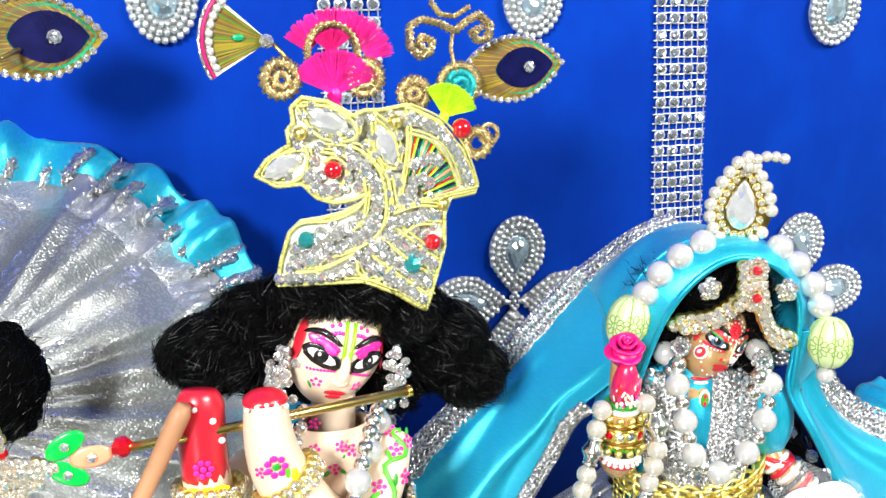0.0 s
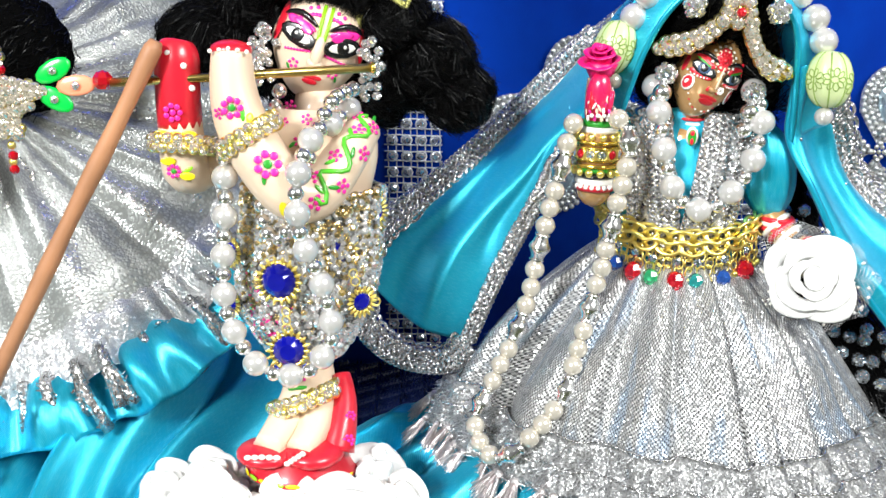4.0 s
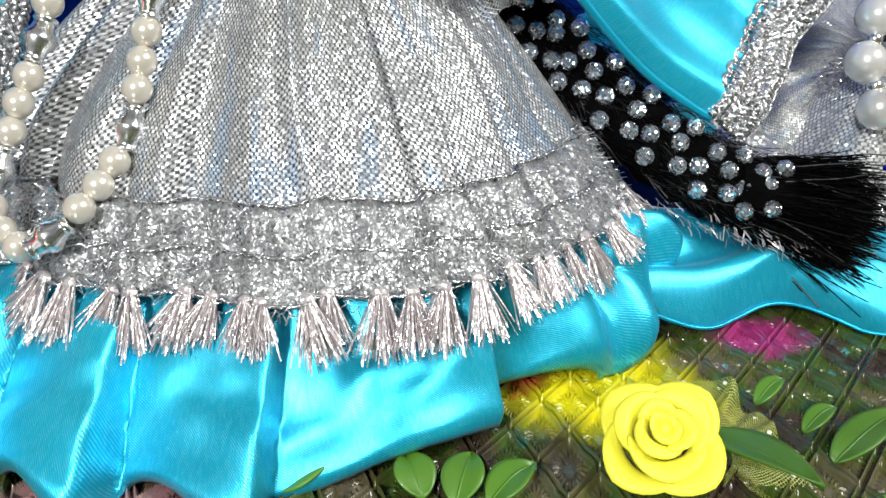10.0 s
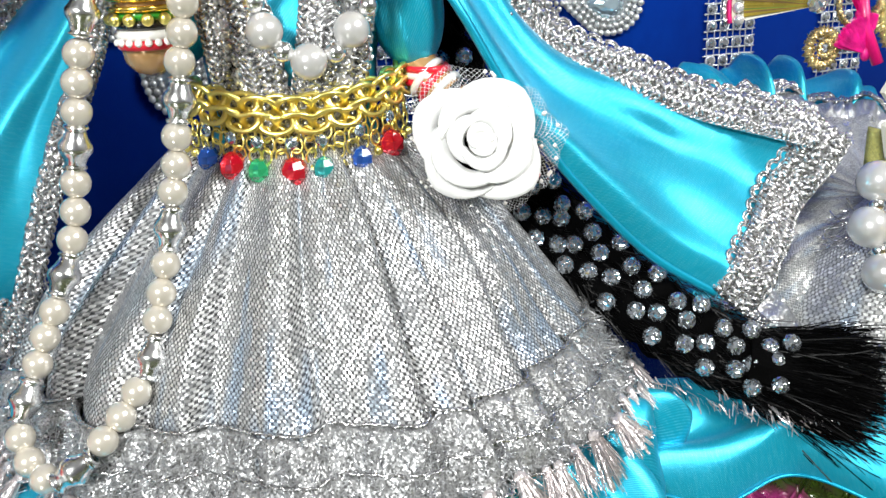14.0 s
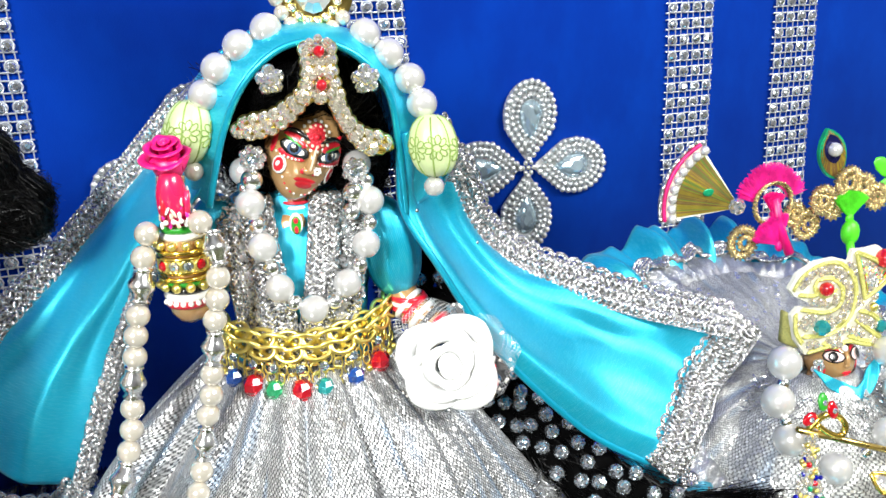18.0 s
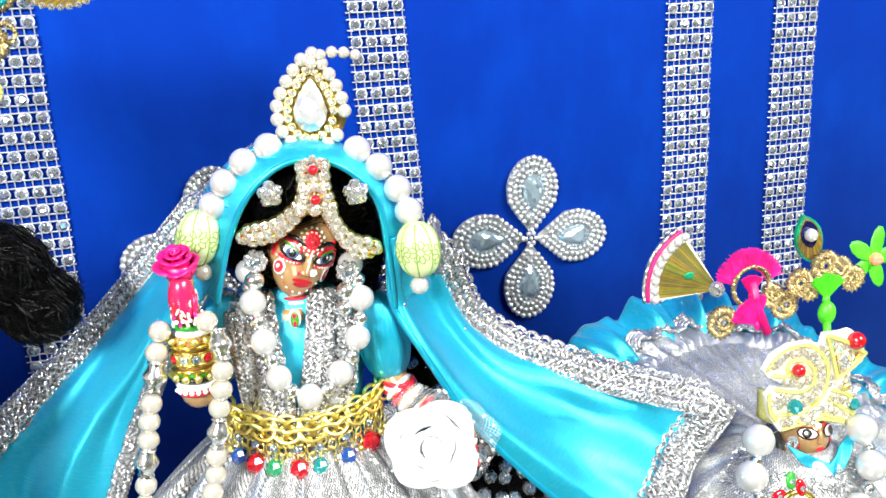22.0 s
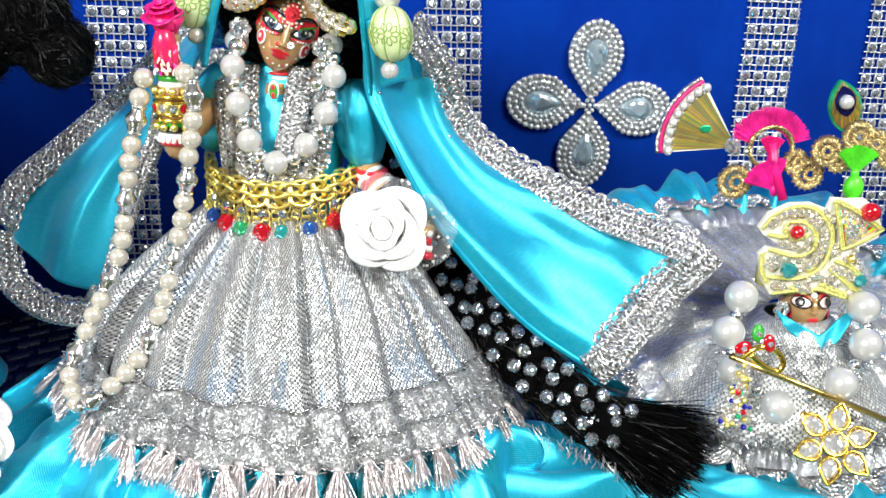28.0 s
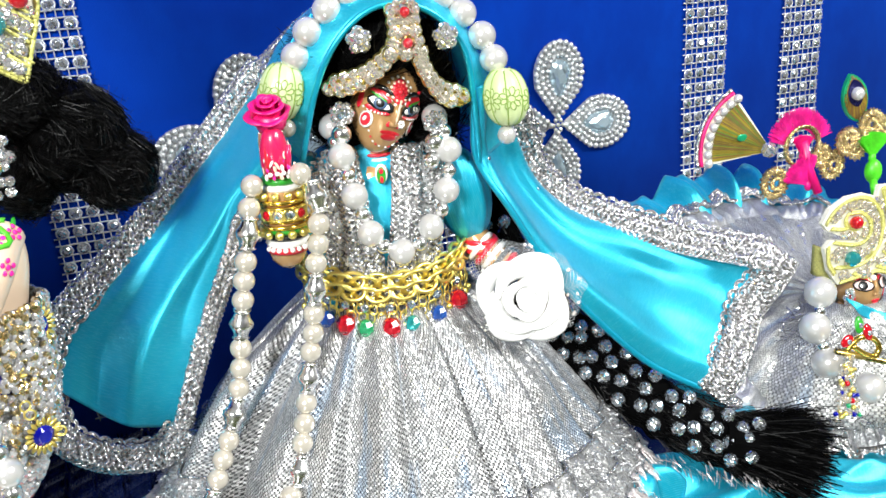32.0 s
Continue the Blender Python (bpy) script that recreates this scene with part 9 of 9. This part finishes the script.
    for cx, cy in ((740, 190), (752, 205), (735, 212)):
        piece("rhinestone", "stone", "stone", cr, K(cx, cy, 0.0014), 0.0016, facing((0, -1, 0.2)))
    return cr


small_crown()
SN = Vector((-0.06, -0.93, 0.34)).normalized()
g = Geo()
hd = Head((0.3480, 0.2440, 0.0682), SN, 0.0088, 0.0095, 0.0098)
hd.build(g, 0)
face_paint(hd, g, 0, 0, 1, 3, 2, 3, 1, 1.25)
for sd in (-1, 1):
    hd.dab(g, sd * 0.0042, 0.0014, 0.0040, 0.0024, 3, sd * 0.25, 0.0004)
    hd.dab(g, sd * 0.0042, 0.0014, 0.0035, 0.0019, 6, sd * 0.25, 0.0006)
    hd.dab(g, sd * 0.0044, 0.0014, 0.0018, 0.0018, 3, 0, 0.0013)
    hd.dab(g, sd * 0.0042, 0.0062, 0.0034, 0.0006, 3, sd * 0.35, 0.0005)
    hd.dab(g, sd * 0.0070, -0.0025, 0.0014, 0.0020, 1, 0, 0.0003)
    hd.dab(g, sd * 0.0011, 0.0070, 0.0004, 0.0022, 1, sd * 0.2, 0.0005)
g.ball(hd.at(0, 0.0038)[0] + SN * 0.0006, 0.0012, 10, 7, 2)
for i in range(7):
    hd.dab(g, 0.0011 * math.cos(i * 0.9), 0.0062 + 0.0011 * math.sin(i * 0.9), 0.0005, 0.0005, 2 if i % 2 else 1)
g.tube([(0.3470, 0.2460, 0.064), (0.3435, 0.2440, 0.052), (0.342, 0.246, 0.036)], lambda t: 0.0042 + 0.005 * t, 14, False, 0)
lone("small_doll", g, [M[n] for n in ("brown_skin", "red_paint", "white_paint", "black_paint", "green_paint", "pink_paint", "eye_pink")], "small painted bronze doll with large eyes in a silver dress", "doll")
col = Geo()


def collar(u, v):
    t = 2 * u - 1
    k = 1 - abs(t)
    z = 0.0695 - 0.0070 * k - 0.0062 * v * (0.5 + k) + 0.0006 * math.sin(9 * t) * v
    return Vector((0.3478 + t * 0.0140 * (1 - 0.1 * v), 0.2355 - 0.0055 * k - 0.0035 * v - 0.0008 * math.sin(7 * t + 3 * v), z))


lone("satin_collar", col.grid(collar, 50, 10, False, 0, 0.04, 0.012), M["satin"], "turquoise satin collar round the small doll's neck", "collar", True, 0.0008)
bd = thing("silver_bodice", "silver tissue bodice of the small doll with a tufted lace edge", "bodice", (0.3455, 0.244, 0.03))
bodice = Geo().grid(lambda u, v: Vector((0.3455 + (0.0115 + 0.0325 * v) * math.sin(2 * math.pi * u), 0.2440 - (0.010 + 0.026 * v + 0.0012 * math.sin(38 * math.pi * u) * v) * math.cos(2 * math.pi * u), 0.0655 - 0.0375 * v ** 1.2)), 70, 12, True, 0, 0.1, 0.03)
part("bodice_cloth", bodice, M["lurex_soft"], bd, "pleated silver tissue", True, 0.0006)
edge, rgb = Geo(), random.Random(81)
for _ in range(1500):
    q = rgb.uniform(-2.4, 2.4)
    d = Vector((math.sin(q), -math.cos(q), 0))
    k = rgb.uniform(0.2, 0.5) if rgb.random() < 0.35 else rgb.uniform(0.9, 1.02)
    p = Vector((0.3455 + (0.0118 + 0.0325 * k) * d.x, 0.2440 + (0.0105 + 0.026 * k) * d.y, 0.0658 - 0.0375 * k ** 1.2))
    strands(edge, [(p, d * 0.7 + Vector((rgb.uniform(-1, 1), rgb.uniform(-0.6, 0.2), rgb.uniform(-0.6, 0.6))))], 0.0042, 0.0004, 0.05, 0.3, 3, rgb)
part("lace_tuft", edge, M["lace"], bd, "tufted silver lace thread", False, kind="stuff")
nk = thing("large_pearl_necklace", "necklace of large white pearls around the small doll", "necklace", (0.34, 0.225, 0.05))
loop = [(0.3195, 0.2345, 0.0755), (0.3148, 0.2310, 0.0635), (0.3160, 0.2250, 0.0515), (0.3310, 0.2190, 0.0402), (0.3518, 0.2170, 0.0498), (0.3632, 0.2250, 0.0610), (0.3645, 0.2325, 0.0722)]
for p in loop:
    piece("pearl_bead", "ball", "pearl", nk, p, 0.0060)
for p, q in zip(loop, loop[1:]):
    piece("silver_bead", "ball", "silver", nk, Vector(p).lerp(Vector(q), 0.5) + Vector((0, -0.001, 0)), 0.0023)
for x in (0.3362, 0.3600):
    e = thing("earring", "cluster earring of clear stones on the small doll", "earring", (x, 0.2375, 0.069), "earrings of the small doll")
    for i in range(6):
        a = 2 * math.pi * i / 6
        piece("clear_stone", "stone", "stone", e, (x + 0.0017 * math.cos(a), 0.2365, 0.0695 + 0.0024 * math.sin(a)), 0.0014, facing((0.3 * math.cos(a), -1, 0.3 * math.sin(a))))
sf = thing("small_flute", "thin gold flute with a gold bird, red and green enamel petals", "flute", (0.335, 0.213, 0.05))
part("gold_tube", Geo().tube([(0.3095, 0.2150, 0.0618), (0.344, 0.2120, 0.0482), (0.392, 0.2080, 0.0290)], 0.0011, 10), M["gold_dark"], sf, "dull gold tube")
part("bird_loop", Geo().tube(spline([(0.3135, 0.2145, 0.0610), (0.318, 0.2135, 0.0655), (0.3245, 0.2135, 0.0640), (0.3275, 0.2130, 0.0600), (0.3255, 0.2128, 0.0570), (0.3205, 0.2130, 0.0590), (0.3155, 0.2135, 0.0630)], 30), 0.0011, 8), M["gold"], sf, "looped gold wire bird")
for p, ang, mat, lb in (((0.3128, 0.2135, 0.0655), 0.3, "ruby", "red enamel petal"), ((0.3170, 0.2130, 0.0710), 1.5, "green_paint", "green enamel petal"), ((0.3215, 0.2130, 0.0672), 1.7, "ruby", "red enamel petal")):
    lf = part("enamel_petal", Geo().cut(p, 0.0021, (0, -1, 0.3), 12, 0.4, 0, 1.5, (math.cos(ang), 0, math.sin(ang))), M[mat], sf, lb)
    piece("clear_stone", "stone", "stone", lf, Vector(p) + Vector((0, -0.001, 0)), 0.0010, facing((0, -1, 0.3)))
rng = random.Random(15)
for k in range(6):
    for i in range(10):
        t, w = i / 9, (k - 2.5) / 2.5
        low = rng.random() < 0.50 * t
        mat = rng.choice(("ruby", "emerald", "sapphire", "gold", "stone_warm")) if low else rng.choice(("stone", "stone_warm", "stone_warm", "gold"))
        at = (0.3136 - 0.0012 * t + w * (0.0018 + 0.0034 * t) + rng.uniform(-0.0004, 0.0004), 0.2135 - 0.003 * t + rng.uniform(-0.0006, 0.0006), 0.0585 - 0.0200 * t - 0.0014 * abs(w) * t + rng.uniform(-0.0006, 0.0006))
        piece("dangle_stone", "stone" if "stone" in mat else "small", mat, sf, at, rng.uniform(0.0008, 0.0012), facing((rng.uniform(-0.5, 0.5), -1, 0.4)))
br = thing("flower_brooch", "gold flower brooch with seven clear drop stones", "brooch", (0.342, 0.2, 0.037))
BN = Vector((-0.15, -0.82, 0.55)).normalized()
mb = plane_at((0.3420, 0.1985, 0.0372), BN)
for i in range(6):
    a = radians(18 + 60 * i)
    d = mb.to_3x3() @ Vector((math.cos(a), math.sin(a), 0))
    c = mb @ Vector((0.0085 * math.cos(a), 0.0085 * math.sin(a), 0))
    ol = drop_outline(0.0034, 0.0043, 24, 0.4)
    pm = Matrix.Translation(c) @ Matrix((d.cross(BN), d, BN)).transposed().to_4x4()
    pet = part("petal_setting", Geo().plate(ol, pm @ Matrix.Translation((0, 0, -0.001)), 0.0012), M["gold_dark"], br)
    part("petal_rim", Geo().tube([pm @ Vector((x, y, 0.0004)) for x, y in ol], 0.0006, 6, True), M["gold"], pet)
    part("drop_stone", Geo().cut(c, 0.0027, BN, 8, 0.4, 0, 1.35, tuple(d)), M["stone"], pet, "clear uncut drop stone", False)
part("centre_setting", Geo().tube([mb @ Vector((0.0040 * math.cos(a), 0.0040 * math.sin(a), 0.0006)) for a in np.linspace(0, 2 * math.pi, 24)[:-1]], 0.0007, 6, True), M["gold"], br, "round gold setting")
part("centre_stone", Geo().cut(mb @ Vector((0, 0, 0.0004)), 0.0037, BN, 10, 0.45), M["stone"], br, "round clear stone", False)

# Plumes that rise behind the small crown.
p1 = thing("crown_plume", "magenta silk plume with gold coils and a feather fan", "plume", (0.346, 0.26, 0.105))
feather_fan(p1, (0.3262, 0.2715, 0.1212), 0.0290, 122, 190, (-0.45, -1, 0.15))
silk_fan(p1, (0.3380, 0.2690, 0.1205), 0.0160, 20, 158, "pink_silk", 41, (0, -1, 0.1), 0.5, False)
scroll(p1, [Vector((0.3382 + 0.0082 * math.cos(a), 0.2680, 0.1220 + 0.0078 * math.sin(a))) for a in np.linspace(-1.2, 4.3, 50)], 0.0009)
silk_fan(p1, (0.3385, 0.2680, 0.1180), 0.0080, 60, 120, "magenta", 42)
silk_fan(p1, (0.3412, 0.2665, 0.1060), 0.0120, 78, 165, "pink_silk", 43)
part("silk_stem", Geo().tube([(0.3382, 0.2675, 0.124), (0.3405, 0.2670, 0.114), (0.3440, 0.2640, 0.103)], 0.0018, 8), M["magenta"], p1, "wrapped magenta stem")
for c, r in (((0.3262, 0.2690, 0.1085), 0.0052), ((0.3545, 0.2685, 0.1120), 0.0048), ((0.3490, 0.2690, 0.1165), 0.0036)):
    coil(p1, c, r, 0.0018)
    coil(p1, (c[0] + 0.0006, c[1] - 0.0006, c[2]), r * 0.45, 0.0010)
p2 = thing("crown_plume", "green silk plume with gold coils and a green star flower", "plume", (0.37, 0.26, 0.105))
silk_fan(p2, (0.3700, 0.2630, 0.1135), 0.0105, 45, 135, "green_silk", 44)
part("green_bead", Geo().ball((0.3695, 0.2615, 0.1085), (0.0038, 0.0030, 0.0050), 14, 9), M["green_silk"], p2, "ball of green silk")
part("silk_stem", Geo().tube([(0.3690, 0.2610, 0.106), (0.3670, 0.2570, 0.100)], 0.0016, 8), M["green_silk"], p2, "wrapped green stem")
peacock_eye(p2, (0.3655, 0.2695, 0.1375), 0.0105, 1.9, board="feather_green", pearl=True)
for c, r in (((0.3775, 0.2655, 0.1245), 0.0040), ((0.3640, 0.2655, 0.1180), 0.0034), ((0.3700, 0.2650, 0.1270), 0.0048), ((0.3585, 0.2650, 0.1215), 0.0044), ((0.384, 0.2650, 0.1200), 0.0040)):
    coil(p2, c, r, 0.0019)
    coil(p2, (c[0], c[1] - 0.0006, c[2]), r * 0.45, 0.0010)
for i in range(5):
    a = radians(75 + 72 * i)
    d = (math.cos(a), 0, math.sin(a))
    part("green_petal", Geo().cut((0.3950 + 0.0068 * math.cos(a), 0.2670, 0.1265 + 0.0068 * math.sin(a)), 0.0034, (0, -1, 0.1), 10, 0.25, 0, 2.0, d), M["green_silk"], p2, "bright green satin petal")
piece("orange_bead", "crystal", "coral", p2, (0.3950, 0.2650, 0.1265), 0.0028, None, "orange faceted bead")

# Satin that lies between the two skirts.
def strip(u, v):
    """Soft folds that run along the cloth, its lower edge lifted in a wave and turned under."""
    x = 0.222 + 0.115 * u
    mid = 0.214 - 0.016 * u + 0.010 * math.sin(5 * u)
    fold = math.sin(7.5 * v + 5 * u + 1.1 * math.sin(7 * u)) + 0.45 * math.sin(13 * v - 9 * u)
    ridge = 1.0 - abs(math.sin(4.2 * u + 2.4 * v - 0.6)) ** 0.7
    edge = max(0.0, v - 0.82) / 0.18
    wave = 0.5 + 0.5 * math.sin(15 * u + 0.8)
    y = mid + 0.026 * (0.5 - v) + 0.0030 * math.sin(15 * u + 0.8) * v + 0.0022 * edge ** 2
    z = 0.030 - 0.012 * u - 0.020 * v ** 1.4 + (0.0032 * fold + 0.0085 * ridge) * math.sin(math.pi * (0.08 + 0.86 * v)) + 0.0050 * wave * v ** 2 - 0.0030 * edge ** 2
    return Vector((x + 0.003 * math.sin(6 * v), y, max(0.0015, z)))


sd = thing("satin_drape", "turquoise satin cloth crumpled between the two skirts", "cloth", (0.28, 0.20, 0.0))
part("satin_cloth", Geo().grid(strip, 140, 40, False, 0, 0.14, 0.05), M["satin"], sd, "", True, 0.0006)
part("rolled_hem", Geo().tube([strip(i / 90, 1.0) + Vector((0, -0.0004, 0.0004)) for i in range(91)], 0.0005, 7), M["satin"], sd, "rolled satin hem")
fr = thing("rosy_fringe", "pinkish silver thread fringe lying under the black plait", "fringe", (0.26, 0.215, 0.03))
frg, rgf = Geo(), random.Random(91)
seam = spline([(0.238, 0.2270, 0.0350), (0.252, 0.2180, 0.0300), (0.266, 0.2110, 0.0255), (0.282, 0.2050, 0.0225), (0.297, 0.2010, 0.0200)], 40)
for _ in range(180):
    p = at_line(seam, rgf.random()) + Vector((rgf.uniform(-1, 1), rgf.uniform(-1, 1), rgf.uniform(-1, 1))) * 0.0022
    strands(frg, [(p, Vector((rgf.uniform(-0.6, 0.6), -0.8, rgf.uniform(-0.9, 0.2))))], 0.0036, 0.00032, 0.05, 0.3, 3, rgf)
part("fringe_thread", frg, M["glit_rose"], fr, "pinkish silver threads", False, kind="stuff")

# ---- flowers on the sheet in front ----
yr = thing("yellow_rose", "bright yellow foam rose with olive dotted net and green leaves", "artificial rose", (0.207, 0.160, 0.0))
rosette(yr, (0.2062, 0.1625, 0.0080), (-0.26, -0.50, 0.82), 0.0130, "yellow_foam", turns=4, seed=74, flat=0.62)
net_frill(yr, (0.2165, 0.1600, 0.0050), (-0.2, -0.35, 0.9), 0.005, 0.0180, "net_yellow", 11)


def leaf_sheet(parent, root, ang, ln, wd, lift):
    d, s = Vector((math.cos(ang), math.sin(ang), 0)), Vector((-math.sin(ang), math.cos(ang), 0))

    def f(u, v):
        w = wd * math.sin(math.pi * (0.04 + 0.96 * u) ** 0.8) ** 0.9 if u < 1 else 0
        return Vector(root) + d * (ln * u) + s * ((v - 0.5) * 2 * w) + Vector((0, 0, lift * math.sin(2.2 * u) + 0.25 * wd * abs(2 * v - 1)))
    ob = part("leaf", Geo().grid(f, 14, 8, False, 0, ln, wd), M["leaf"], parent, "", True, 0.0005)
    part("leaf_vein", Geo().tube([f(u, 0.5) + Vector((0, 0, 0.0002)) for u in np.linspace(0, 0.97, 10)], 0.0003, 5), M["leaf"], ob)


leaf_sheet(yr, (0.2205, 0.1655, 0.0045), -1.35, 0.027, 0.0052, 0.003)
sprig = thing("leaf_sprig", "sprig of small glossy green artificial leaves on the sheet", "artificial leaves", (0.17, 0.165, 0.0))
for x, y, a, ln in ((0.1345, 0.1820, 0.2, 0.012), (0.1640, 0.1660, 0.9, 0.012), (0.1700, 0.1640, 0.3, 0.012), (0.1590, 0.1700, 1.6, 0.010), (0.2400, 0.1740, 0.2, 0.009), (0.2420, 0.1610, 0.1, 0.009), (0.2400, 0.1500, 0.25, 0.024)):
    leaf_sheet(sprig, (x, y, 0.0022), a, ln, 0.0042 if ln > 0.0095 else 0.0026, 0.004)
part("stem", Geo().tube(spline([(0.128, 0.176, 0.001), (0.155, 0.160, 0.001), (0.182, 0.150, 0.001), (0.22, 0.138, 0.001), (0.25, 0.140, 0.001)], 30), 0.0008, 6), M["leaf"], sprig, "thin green stem")
